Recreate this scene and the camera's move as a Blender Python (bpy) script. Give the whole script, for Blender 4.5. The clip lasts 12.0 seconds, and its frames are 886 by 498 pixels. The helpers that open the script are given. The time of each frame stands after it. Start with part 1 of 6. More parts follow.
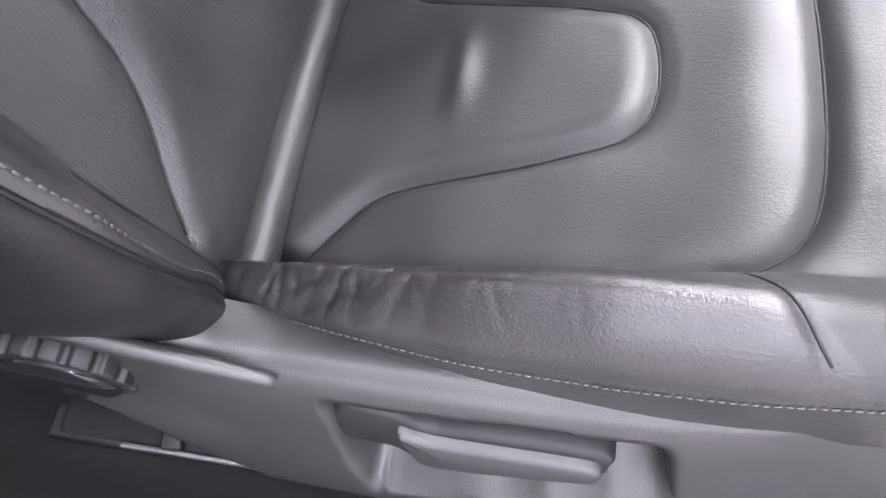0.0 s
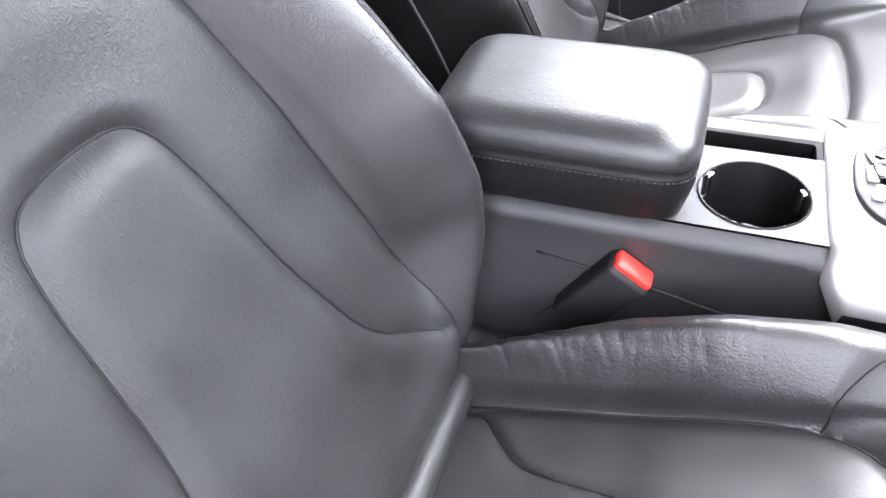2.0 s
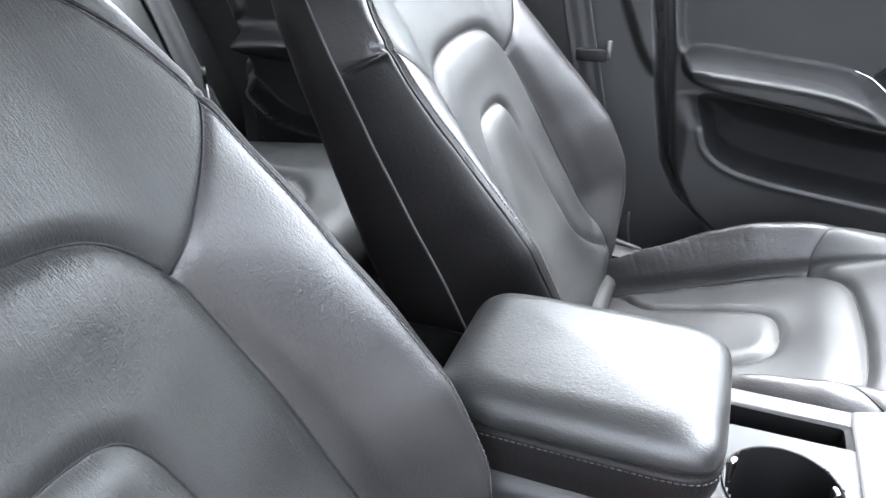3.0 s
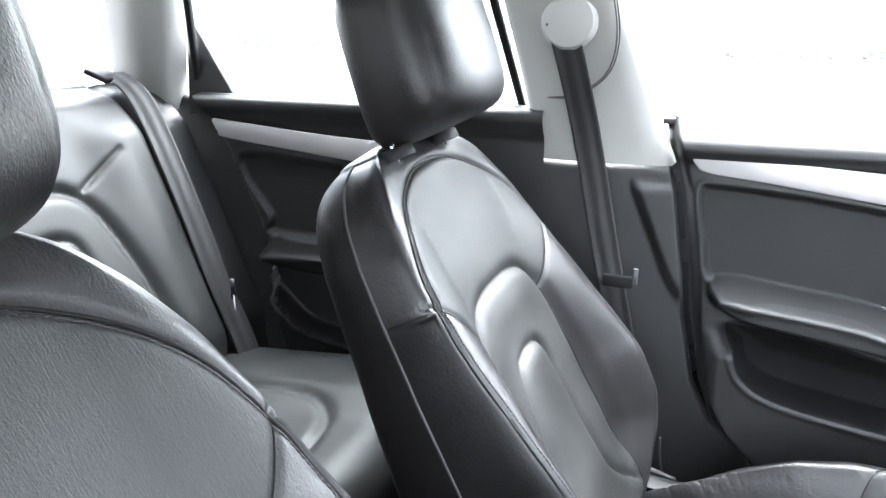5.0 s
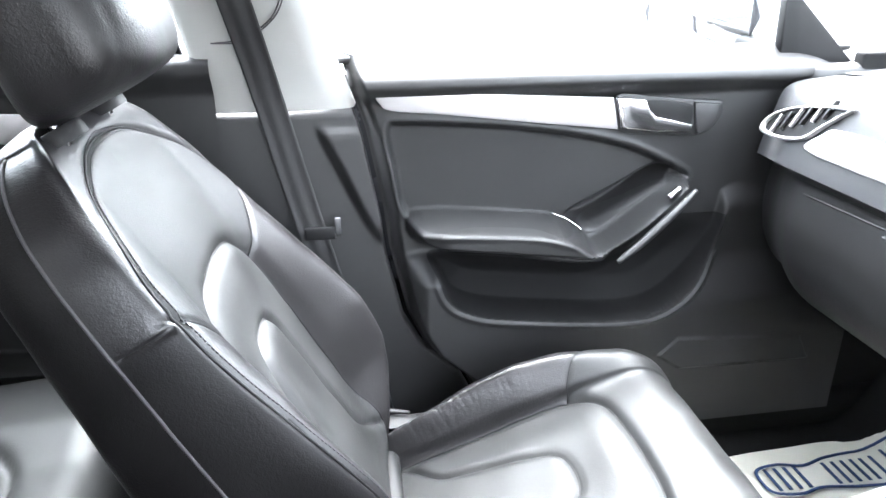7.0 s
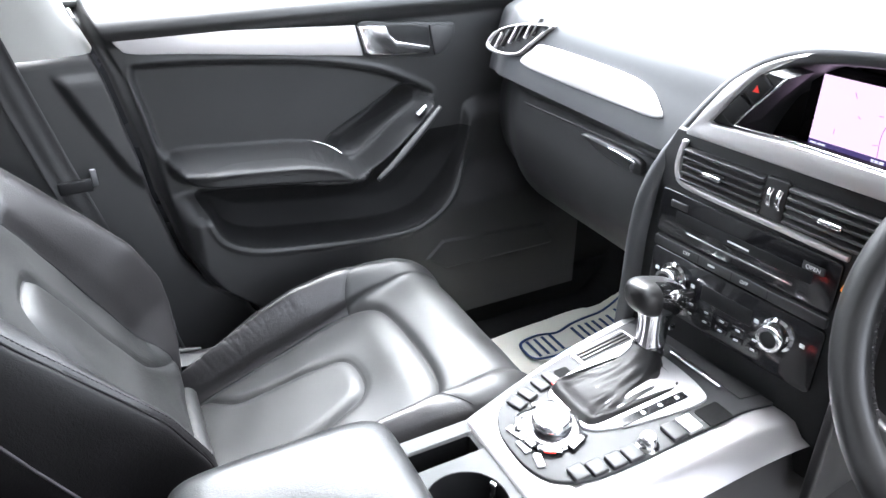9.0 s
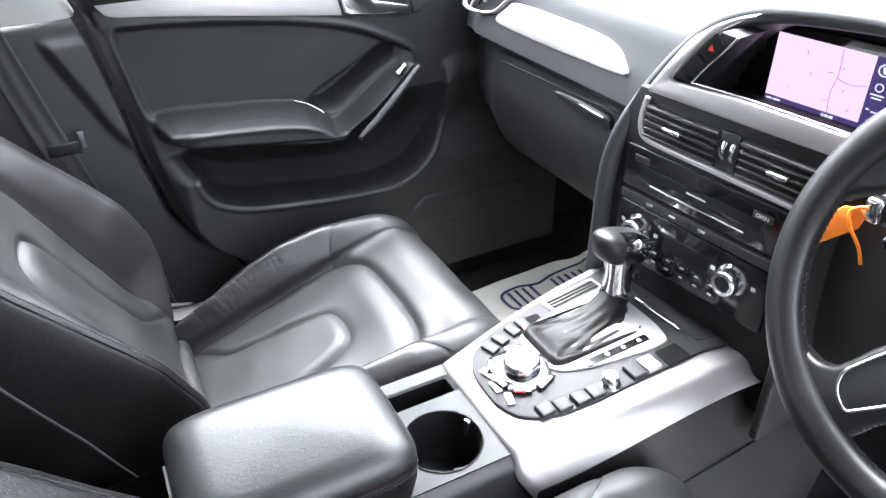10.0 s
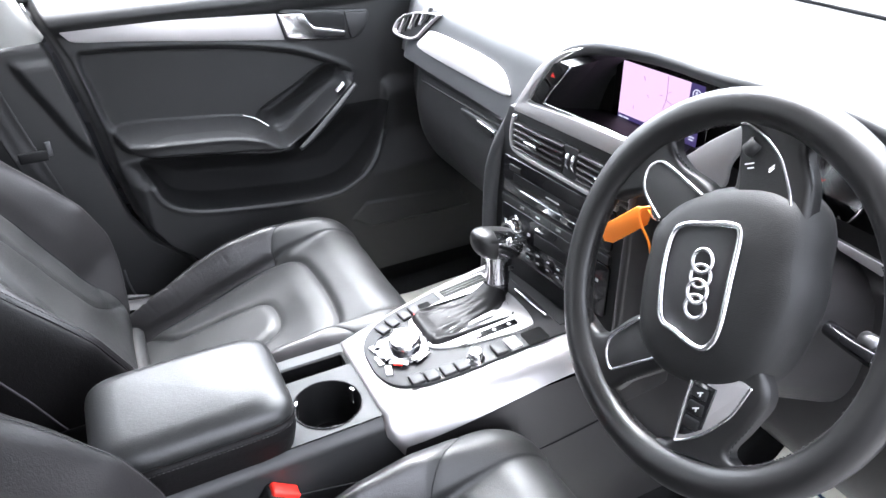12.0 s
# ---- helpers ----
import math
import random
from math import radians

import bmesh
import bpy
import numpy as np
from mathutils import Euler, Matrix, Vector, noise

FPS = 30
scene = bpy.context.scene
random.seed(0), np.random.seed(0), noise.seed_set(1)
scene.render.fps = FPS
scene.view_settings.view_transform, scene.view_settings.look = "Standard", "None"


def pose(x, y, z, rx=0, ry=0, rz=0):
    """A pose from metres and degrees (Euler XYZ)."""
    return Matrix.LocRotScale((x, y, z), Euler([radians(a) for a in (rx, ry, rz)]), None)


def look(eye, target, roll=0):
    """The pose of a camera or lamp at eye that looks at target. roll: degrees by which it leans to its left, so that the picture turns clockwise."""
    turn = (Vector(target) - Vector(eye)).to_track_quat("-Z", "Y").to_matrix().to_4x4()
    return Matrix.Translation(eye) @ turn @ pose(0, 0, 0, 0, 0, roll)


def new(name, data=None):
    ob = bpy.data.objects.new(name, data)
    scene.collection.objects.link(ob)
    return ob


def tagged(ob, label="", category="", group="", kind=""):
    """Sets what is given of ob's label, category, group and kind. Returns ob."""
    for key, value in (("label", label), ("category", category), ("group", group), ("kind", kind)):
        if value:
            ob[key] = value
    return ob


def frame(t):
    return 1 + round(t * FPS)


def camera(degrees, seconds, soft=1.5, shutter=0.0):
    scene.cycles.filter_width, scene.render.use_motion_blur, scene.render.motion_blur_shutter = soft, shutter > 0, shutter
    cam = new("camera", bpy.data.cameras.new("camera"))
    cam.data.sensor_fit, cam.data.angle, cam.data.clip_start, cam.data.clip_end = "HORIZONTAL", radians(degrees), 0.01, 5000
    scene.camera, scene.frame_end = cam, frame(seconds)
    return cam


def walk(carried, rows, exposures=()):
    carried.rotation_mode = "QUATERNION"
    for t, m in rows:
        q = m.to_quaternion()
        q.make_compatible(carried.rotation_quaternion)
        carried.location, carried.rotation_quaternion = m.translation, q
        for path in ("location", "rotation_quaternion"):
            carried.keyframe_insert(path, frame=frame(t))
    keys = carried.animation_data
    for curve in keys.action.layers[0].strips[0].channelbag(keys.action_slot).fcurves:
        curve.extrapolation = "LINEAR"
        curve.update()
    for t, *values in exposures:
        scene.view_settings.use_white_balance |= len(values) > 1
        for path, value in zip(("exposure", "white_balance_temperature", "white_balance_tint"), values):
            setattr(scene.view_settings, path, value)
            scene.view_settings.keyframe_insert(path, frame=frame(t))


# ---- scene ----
cam = camera(63.3, 12.0)
PATH = [
    (0, (0.118, 0.259, 0.997), (0.069, 1.09, -0.822), 5.6),
    (0.5, (0.115, 0.263, 1.05), (0.127, 1.161, -0.737), 9.8),
    (1, (0.076, 0.298, 1.098), (0.043, 1.32, -0.62), 8.3),
    (1.5, (0.1, 0.323, 1.089), (-0.234, 1.568, -0.441), 2.1),
    (2, (0.099, 0.369, 1.107), (-0.384, 1.73, -0.277), -0.3),
    (2.5, (0.08, 0.399, 1.131), (-0.451, 1.909, -0.069), 1.8),
    (3, (0.065, 0.442, 1.166), (-0.523, 2.053, 0.137), 2.2),
    (3.5, (0.05, 0.458, 1.193), (-0.58, 2.146, 0.325), 2.6),
    (3.7, (0.046, 0.459, 1.2), (-0.602, 2.175, 0.402), 2.9),
    (5.3, (-0.015, 0.473, 1.262), (-0.672, 2.256, 0.638), 2.5),
    (5.5, (-0.022, 0.473, 1.26), (-0.669, 2.249, 0.606), 1.0),
    (6, (-0.115, 0.49, 1.247), (-0.525, 2.281, 0.457), -0.2),
    (6.5, (-0.142, 0.522, 1.242), (-0.137, 2.361, 0.456), 0.5),
    (7, (-0.131, 0.544, 1.26), (0.2, 2.371, 0.514), 2.9),
    (7.2, (-0.12, 0.547, 1.268), (0.301, 2.353, 0.521), 1.8),
    (8.8, (-0.11, 0.457, 1.3), (0.694, 2.063, 0.421), 2.1),
    (9, (-0.105, 0.45, 1.301), (0.728, 2.019, 0.383), 2.7),
    (9.5, (-0.107, 0.42, 1.312), (0.716, 1.954, 0.328), 2.4),
    (10, (-0.108, 0.4, 1.324), (0.722, 1.904, 0.3), 2.3),
    (10.5, (-0.099, 0.374, 1.35), (0.765, 1.861, 0.33), 2.6),
    (11, (-0.065, 0.324, 1.359), (0.802, 1.816, 0.347), 2.5),
    (11.5, (-0.041, 0.266, 1.372), (0.806, 1.757, 0.345), 2.2),
    (12, (-0.022, 0.189, 1.388), (0.785, 1.725, 0.392), 2.2),
]
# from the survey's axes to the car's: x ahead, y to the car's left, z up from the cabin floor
CAR = pose(0, 0, 0.32, 0, 3, 0) @ pose(0, -0.965, -0.6)
EXPOSURE = [(0.0, 4.85, 6300, 22), (1.0, 5.16, 6150, 20), (2.0, 5.42, 6150, 17), (3.5, 5.2, 6000, 9), (5.3, 5.22, 6050, 9), (6.0, 5.42, 6050, 9), (6.5, 5.66, 6050, 10), (7.2, 5.68, 6050, 10), (9.0, 5.02, 6050, 11), (12.0, 4.75, 6050, 13)]
walk(cam, [(t, CAR @ look(eye, target, roll)) for t, eye, target, roll in PATH], EXPOSURE)

# ---- world and light ----
world = bpy.data.worlds.new("sky")
scene.world = world
world.use_nodes = True
wn = world.node_tree.nodes
wl = world.node_tree.links
sky = wn.new("ShaderNodeTexSky")
sky.sky_type = "NISHITA"
sky.sun_disc = False
sky.sun_elevation, sky.sun_rotation = radians(62), radians(22)
sky.air_density, sky.dust_density, sky.ozone_density = 1.0, 5.0, 1.0
grey = wn.new("ShaderNodeHueSaturation")
grey.inputs["Saturation"].default_value = 0.16
wl.new(sky.outputs[0], grey.inputs["Color"])
wl.new(grey.outputs[0], wn["Background"].inputs["Color"])
wn["Background"].inputs["Strength"].default_value = 0.15
sun = new("sun", bpy.data.lights.new("sun", "SUN"))
sun.data.energy, sun.data.angle, sun.data.color = 0.15, radians(60), (1.0, 0.98, 0.95)
sun.matrix_world = look((0.7, 1.8, 4.0), (0, 0, 0))


# ---- materials ----
def material(name, color, rough=0.5, metal=0.0, grain=0.0, scale=600.0, kind="NOISE", spread=0.12, stain=6.0, coat=0.0, spec=0.5, glow=None, streak=(0.30, 0.70, 0.30)):
    """A surface with variation at two sizes: broad tone and wear, and fine relief."""
    m = bpy.data.materials.new(name)
    m.use_nodes = True
    n, l = m.node_tree.nodes, m.node_tree.links
    b = n["Principled BSDF"]
    b.inputs["Roughness"].default_value = rough
    b.inputs["Metallic"].default_value = metal
    b.inputs["Coat Weight"].default_value = coat
    b.inputs["Specular IOR Level"].default_value = spec
    tc = n.new("ShaderNodeTexCoord")
    big = n.new("ShaderNodeTexNoise")
    big.inputs["Scale"].default_value, big.inputs["Detail"].default_value = stain, 5
    l.new(tc.outputs["Object"], big.inputs["Vector"])
    ramp = n.new("ShaderNodeMapRange")
    ramp.inputs["From Min"].default_value, ramp.inputs["From Max"].default_value = 0.3, 0.7
    ramp.inputs["To Min"].default_value, ramp.inputs["To Max"].default_value = 1 - spread, 1 + spread
    l.new(big.outputs[0], ramp.inputs[0])
    mul = n.new("ShaderNodeVectorMath")
    mul.operation = "SCALE"
    mul.inputs[0].default_value = color
    l.new(ramp.outputs[0], mul.inputs["Scale"])
    l.new(mul.outputs[0], b.inputs["Base Color"])
    rr = n.new("ShaderNodeMapRange")
    rr.inputs["From Min"].default_value, rr.inputs["From Max"].default_value = 0.3, 0.7
    rr.inputs["To Min"].default_value, rr.inputs["To Max"].default_value = max(rough - 0.08, 0.02), min(rough + 0.08, 1)
    l.new(big.outputs[0], rr.inputs[0])
    l.new(rr.outputs[0], b.inputs["Roughness"])
    if grain:
        if kind == "LEATHER":
            vor = n.new("ShaderNodeTexVoronoi")
            vor.feature = "SMOOTH_F1"
            vor.inputs["Scale"].default_value = scale
            warp = n.new("ShaderNodeTexNoise")
            warp.inputs["Scale"].default_value = scale * 0.35
            l.new(tc.outputs["Object"], warp.inputs["Vector"])
            add = n.new("ShaderNodeVectorMath")
            add.operation = "MULTIPLY_ADD"
            add.inputs[1].default_value = (1.6 / scale,) * 3
            l.new(warp.outputs["Color"], add.inputs[0])
            l.new(tc.outputs["Object"], add.inputs[2])
            l.new(add.outputs[0], vor.inputs["Vector"])
            stretch = n.new("ShaderNodeMapping")
            stretch.inputs["Scale"].default_value = tuple(scale * k for k in streak)
            l.new(tc.outputs["Object"], stretch.inputs["Vector"])
            wrink = n.new("ShaderNodeTexNoise")
            wrink.inputs["Scale"].default_value, wrink.inputs["Detail"].default_value = 1.0, 3
            wrink.inputs["Distortion"].default_value = 0.8
            l.new(stretch.outputs[0], wrink.inputs["Vector"])
            both = n.new("ShaderNodeMath")
            both.operation = "MULTIPLY_ADD"
            both.inputs[1].default_value = 2.2
            l.new(wrink.outputs[0], both.inputs[0])
            l.new(vor.outputs["Distance"], both.inputs[2])
            fine = both.outputs[0]
        else:
            tex = n.new("ShaderNodeTexNoise")
            tex.inputs["Scale"].default_value, tex.inputs["Detail"].default_value = scale, 3
            l.new(tc.outputs["Object"], tex.inputs["Vector"])
            fine = tex.outputs[0]
        bump = n.new("ShaderNodeBump")
        bump.inputs["Strength"].default_value = grain
        bump.inputs["Distance"].default_value = 0.0012
        l.new(fine, bump.inputs["Height"])
        l.new(bump.outputs[0], b.inputs["Normal"])
    if glow:
        b.inputs["Emission Color"].default_value = (*glow[:3], 1)
        b.inputs["Emission Strength"].default_value = glow[3]
    return m


def glass_material(name, tint=(1, 1, 1), clear=0.93):
    """A thin pane: mostly clear, with a mirror's share of gloss."""
    m = bpy.data.materials.new(name)
    m.use_nodes = True
    n, l = m.node_tree.nodes, m.node_tree.links
    n.remove(n["Principled BSDF"])
    t, g, mix = n.new("ShaderNodeBsdfTransparent"), n.new("ShaderNodeBsdfGlossy"), n.new("ShaderNodeMixShader")
    t.inputs[0].default_value = (*tint, 1)
    g.inputs["Roughness"].default_value = 0.02
    mix.inputs[0].default_value = 1 - clear
    l.new(t.outputs[0], mix.inputs[1])
    l.new(g.outputs[0], mix.inputs[2])
    l.new(mix.outputs[0], n["Material Output"].inputs["Surface"])
    return m


LEATHER = material("black leather", (0.0135, 0.0138, 0.0138), 0.49, grain=0.17, scale=800, kind="LEATHER", spread=0.32, stain=9, spec=0.42)
LEATHER_BACK = material("black backrest leather", (0.0135, 0.0138, 0.0138), 0.47, grain=0.34, scale=800, kind="LEATHER", spread=0.32, stain=9, spec=0.42, streak=(0.14, 0.85, 0.14))
LEATHER_WARM = material("black bolster leather", (0.013, 0.012, 0.0125), 0.38, grain=0.20, scale=700, kind="LEATHER", spread=0.3, stain=9, spec=0.5)
DECK = material("matt console plastic", (0.024, 0.025, 0.026), 0.55, grain=0.25, scale=900, spread=0.08, spec=0.4)
# half as light as LEATHER: shade on the seat sides put into the colour
LEATHER_SHADE = material("shade-darkened side leather", (0.0065, 0.006, 0.0062), 0.48, grain=0.18, scale=700, kind="LEATHER", spread=0.25, stain=9, spec=0.20)
SOFT = material("black soft plastic", (0.017, 0.017, 0.0175), 0.48, grain=0.25, scale=900, spread=0.1)
DOOR = material("charcoal door plastic", (0.0135, 0.0134, 0.0136), 0.47, grain=0.25, scale=900, spread=0.12)
SATIN = material("satin grip plastic", (0.022, 0.022, 0.0225), 0.33, grain=0.1, scale=900, spread=0.06)
SOFT_TOP = material("soft dashboard skin", (0.040, 0.041, 0.043), 0.42, grain=0.2, scale=900, spread=0.08)
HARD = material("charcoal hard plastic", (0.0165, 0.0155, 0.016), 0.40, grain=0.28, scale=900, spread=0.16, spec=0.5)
LEATHER_ARM = material("smooth armrest leather", (0.0125, 0.0128, 0.0128), 0.41, grain=0.14, scale=700, kind="LEATHER", spread=0.25, stain=9)
# near black: shade inside cup and slot put into the colour
CUP_SHADE = material("shade-dark cup lining", (0.0035, 0.0035, 0.0037), 0.5, spread=0.1, spec=0.25)
# colour that stands in for the dark inside an open slot
HOLLOW_SHADE = material("slot shade black", (0.004, 0.004, 0.004), 0.9, spec=0.15, spread=0.05)
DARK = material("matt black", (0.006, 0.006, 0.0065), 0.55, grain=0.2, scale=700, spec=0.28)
GLOSS = material("gloss black", (0.008, 0.008, 0.009), 0.12, spread=0.03, coat=0.4)
CLOTH = material("black door cloth", (0.0095, 0.0093, 0.0096), 0.66, grain=0.35, scale=1500, spread=0.25, stain=7)
# one aluminium in two tones: this one lightened, the console copy dimmed for its light
ALU = material("brushed aluminium", (0.50, 0.485, 0.485), 0.44, metal=0.65, grain=0.12, scale=1200, spread=0.04)
ALU_DIMMED = material("dimmed console aluminium", (0.38, 0.368, 0.366), 0.42, metal=0.9, grain=0.12, scale=1200, spread=0.04)
CHROME = material("satin chrome", (0.75, 0.75, 0.76), 0.14, metal=1.0, spread=0.03)
STEEL = material("steel", (0.16, 0.16, 0.165), 0.45, metal=1.0, grain=0.1, spread=0.15)
RUBBER = material("black rubber", (0.009, 0.009, 0.0095), 0.62, grain=0.3, scale=500)
# darker than DOOR: shade of pocket and footwell put into the colour
POCKET_SHADE = material("shade-dark lining", (0.006, 0.006, 0.0062), 0.75, grain=0.25, scale=900, spread=0.1, spec=0.2)
CARPET = material("black carpet", (0.007, 0.007, 0.0073), 0.95, grain=1.0, scale=900, spread=0.25, stain=20, spec=0.2)
BELT = material("black seat belt webbing", (0.012, 0.0115, 0.012), 0.5, grain=0.6, scale=900, spread=0.06)
PALE = material("pale grey pillar trim", (0.36, 0.36, 0.34), 0.6, grain=0.25, scale=900, spread=0.05)
RED = material("red buckle button", (0.75, 0.03, 0.02), 0.35, spread=0.05)
ORANGE = material("orange plastic tag", (0.95, 0.25, 0.02), 0.45, spread=0.05)
PAPER = material("cream paper", (0.84, 0.81, 0.72), 0.8, grain=0.3, scale=300, spread=0.05)
BLUE = material("dark blue ink", (0.03, 0.06, 0.16), 0.8, spread=0.05)
THREAD = material("grey thread", (0.055, 0.053, 0.055), 0.7, spread=0.1)
DARK_THREAD = material("charcoal thread", (0.022, 0.021, 0.0215), 0.6, spread=0.1)
WHITE = material("white print", (0.7, 0.7, 0.7), 0.5, spread=0.02)
SCREEN = material("lit screen", (0.02, 0.02, 0.02), 0.2, glow=(0.80, 0.56, 0.78, 0.05))
SCREEN_DARK = material("lit screen side band", (0.02, 0.02, 0.02), 0.2, glow=(0.055, 0.04, 0.13, 0.05))
SCREEN_INK = material("lit screen line", (0.02, 0.02, 0.02), 0.2, glow=(0.45, 0.22, 0.42, 0.046))
SCREEN_PALE = material("lit screen mark", (0.02, 0.02, 0.02), 0.2, glow=(0.75, 0.75, 0.9, 0.046))
PAINT = material("dark car paint", (0.03, 0.03, 0.035), 0.25, metal=0.3, coat=0.6, spread=0.04)
BLOCK_WALL = material("grey sky-blocking wall", (0.30, 0.30, 0.30), 0.9, grain=0.6, scale=40, spread=0.2, stain=2)
# for the added side wall, dark so that it returns little light
SHADE_WALL = material("dark shading wall", (0.09, 0.09, 0.09), 0.9, grain=0.6, scale=40, spread=0.2, stain=2)
# unseen ground, kept dark to hold down light bounced into the cabin
GROUND = material("dark ground", (0.13, 0.128, 0.125), 0.85, grain=0.5, scale=60, spread=0.2, stain=1.5)
HUB = material("matt hub plastic", (0.0085, 0.0086, 0.0088), 0.52, grain=0.3, scale=900, spread=0.1, spec=0.4)
RIM = material("smooth wheel leather", (0.0075, 0.0073, 0.0074), 0.38, grain=0.10, scale=900, spread=0.15, stain=12)
PANEL = material("satin grey key plastic", (0.018, 0.018, 0.019), 0.5, grain=0.15, scale=900, spread=0.06, spec=0.3)
MIRROR = material("mirror glass", (0.9, 0.9, 0.9), 0.03, metal=1.0, spread=0.01)
GLASS = glass_material("window glass", (0.93, 0.96, 0.95), 0.94)
# tint added to cut the light that reaches the rear bench
REAR_GLASS_DIM = glass_material("light-dimming rear glass", (0.76, 0.79, 0.78), 0.94)
LEAF = material("leaf green", (0.16, 0.19, 0.13), 0.7, spread=0.3, stain=30)


# ---- mesh tools ----
def link_mesh(name, verts, faces, mat, parent=None, label="", smooth=True):
    me = bpy.data.meshes.new(name)
    me.from_pydata([tuple(v) for v in verts], [], [tuple(f) for f in faces])
    me.materials.append(mat)
    if smooth:
        me.polygons.foreach_set("use_smooth", [True] * len(me.polygons))
    me.update()
    ob = new(name, me)
    if parent is not None:
        ob.parent = parent
    if label:
        ob["label"] = label
    return ob


def part(name, bm, mat, parent=None, label="", smooth=True, angle=40):
    """One bmesh as one mesh object under a thing or part."""
    bmesh.ops.recalc_face_normals(bm, faces=bm.faces)
    me = bpy.data.meshes.new(name)
    if smooth:
        for f in bm.faces:
            f.smooth = True
        for e in bm.edges:
            if len(e.link_faces) == 2 and e.calc_face_angle(0) > radians(angle):
                e.smooth = False
    bm.to_mesh(me)
    bm.free()
    me.materials.append(mat)
    ob = new(name, me)
    if parent is not None:
        ob.parent = parent
    if label:
        ob["label"] = label
    return ob


def thing(name, label, category, m=None, group="", kind=""):
    ob = new(name)
    ob.empty_display_size = 0.05
    if m is not None:
        ob.matrix_basis = m
    return tagged(ob, label, category, group, kind)


def curve(pts, per=8, closed=False):
    """A smooth line (Catmull-Rom) through the points."""
    p = np.array(pts, float)
    n = len(p)
    out = []
    for i in range(n if closed else n - 1):
        if closed:
            a, b, c, d = p[(i - 1) % n], p[i], p[(i + 1) % n], p[(i + 2) % n]
        else:
            a, b, c, d = p[max(i - 1, 0)], p[i], p[i + 1], p[min(i + 2, n - 1)]
        m = per[i] if isinstance(per, (list, tuple)) else per
        for k in range(m):
            t = k / m
            out.append(0.5 * (2 * b + (c - a) * t + (2 * a - 5 * b + 4 * c - d) * t * t + (3 * b - a - 3 * c + d) * t ** 3))
    if not closed:
        out.append(p[-1])
    return np.array(out)


def distance(P, line):
    """Each point's distance to a polyline in the plane; far points are not worked out."""
    line = np.asarray(line, float)
    out = np.full(len(P), 1.0)
    near = np.flatnonzero(((P > line.min(0) - 0.09) & (P < line.max(0) + 0.09)).all(1))
    Q = P[near]
    best = np.full(len(Q), 1e9)
    for a, b in zip(line[:-1], line[1:]):
        ab = b - a
        t = np.clip(((Q - a) @ ab) / max(ab @ ab, 1e-12), 0, 1)
        e = Q - a - t[:, None] * ab
        best = np.minimum(best, e[:, 0] ** 2 + e[:, 1] ** 2)
    out[near] = np.sqrt(best)
    return out


def inside(P, poly):
    r = np.zeros(len(P), bool)
    x, y = P[:, 0], P[:, 1]
    for (x0, y0), (x1, y1) in zip(poly, np.roll(poly, -1, 0)):
        c = (y0 > y) != (y1 > y)
        r ^= c & (x < (x1 - x0) * (y - y0) / (y1 - y0 + 1e-15) + x0)
    return r


def signed(P, poly):
    """Distance to a closed outline, positive inside."""
    d = distance(P, np.vstack([poly, poly[:1]]))
    return np.where(inside(P, poly), d, -d)


def step(x, a, b):
    t = np.clip((x - a) / (b - a), 0, 1)
    return t * t * (3 - 2 * t)


def even(A, n=13):
    """A grid smoothed along its rows' direction."""
    k = np.hanning(n + 2)[1:-1]
    k /= k.sum()
    h = n // 2
    padded = np.concatenate([A[:1].repeat(h, 0), A, A[-1:].repeat(h, 0)])
    return sum(w * padded[i:i + len(A)] for i, w in enumerate(k))


def sheet(name, V, mat, parent=None, label="", closed=False, mask=None, flip=False):
    """A grid of points V[i, j] as a mesh; closed joins the last column to the first; mask keeps some of the faces."""
    ni, nj = V.shape[:2]
    width = nj if closed else nj - 1
    i, j = np.meshgrid(np.arange(ni - 1), np.arange(width), indexing="ij")
    k = (j + 1) % nj
    quads = np.stack([i * nj + j, i * nj + k, (i + 1) * nj + k, (i + 1) * nj + j], -1)
    quads = quads[np.asarray(mask)[:, :width]] if mask is not None else quads.reshape(-1, 4)
    if flip:
        quads = quads[:, ::-1]
    used, back = np.unique(quads, return_inverse=True)
    flat = V.reshape(-1, 3)
    ob = link_mesh(name, flat[used].tolist(), back.reshape(-1, 4).tolist(), mat, parent, label)
    if mask is not None:
        # the parts of one sheet share its shading, so that no edge shows where they meet
        di = np.gradient(V, axis=0)
        if closed:
            dj = np.roll(V, -1, 1) - np.roll(V, 1, 1)
        else:
            dj = np.gradient(V, axis=1)
        n = np.cross(dj, di).reshape(-1, 3) * (-1 if flip else 1)
        n /= np.linalg.norm(n, axis=1)[:, None] + 1e-12
        ob.data.normals_split_custom_set_from_vertices([tuple(q) for q in n[used]])
    return ob


def tube(name, line, radius, mat, parent=None, label="", sides=8, closed=False, flat=1.0):
    """A round cord along a line in space; flat under 1 squeezes it."""
    p = np.array(line, float)
    n = len(p)
    if closed:
        tan = np.roll(p, -1, 0) - np.roll(p, 1, 0)
    else:
        tan = np.gradient(p, axis=0)
    tan /= np.linalg.norm(tan, axis=1)[:, None] + 1e-12
    up = np.array([0, 0, 1.0]) if abs(tan[0][2]) < 0.9 else np.array([1.0, 0, 0])
    V = np.zeros((n, sides, 3))
    rad = np.broadcast_to(np.array(radius, float), (n,))
    for i in range(n):
        a = up - tan[i] * (up @ tan[i])
        a /= np.linalg.norm(a)
        up = a
        b = np.cross(tan[i], a)
        for j in range(sides):
            w = 2 * math.pi * j / sides
            V[i, j] = p[i] + rad[i] * (math.cos(w) * a * flat + math.sin(w) * b)
    faces = []
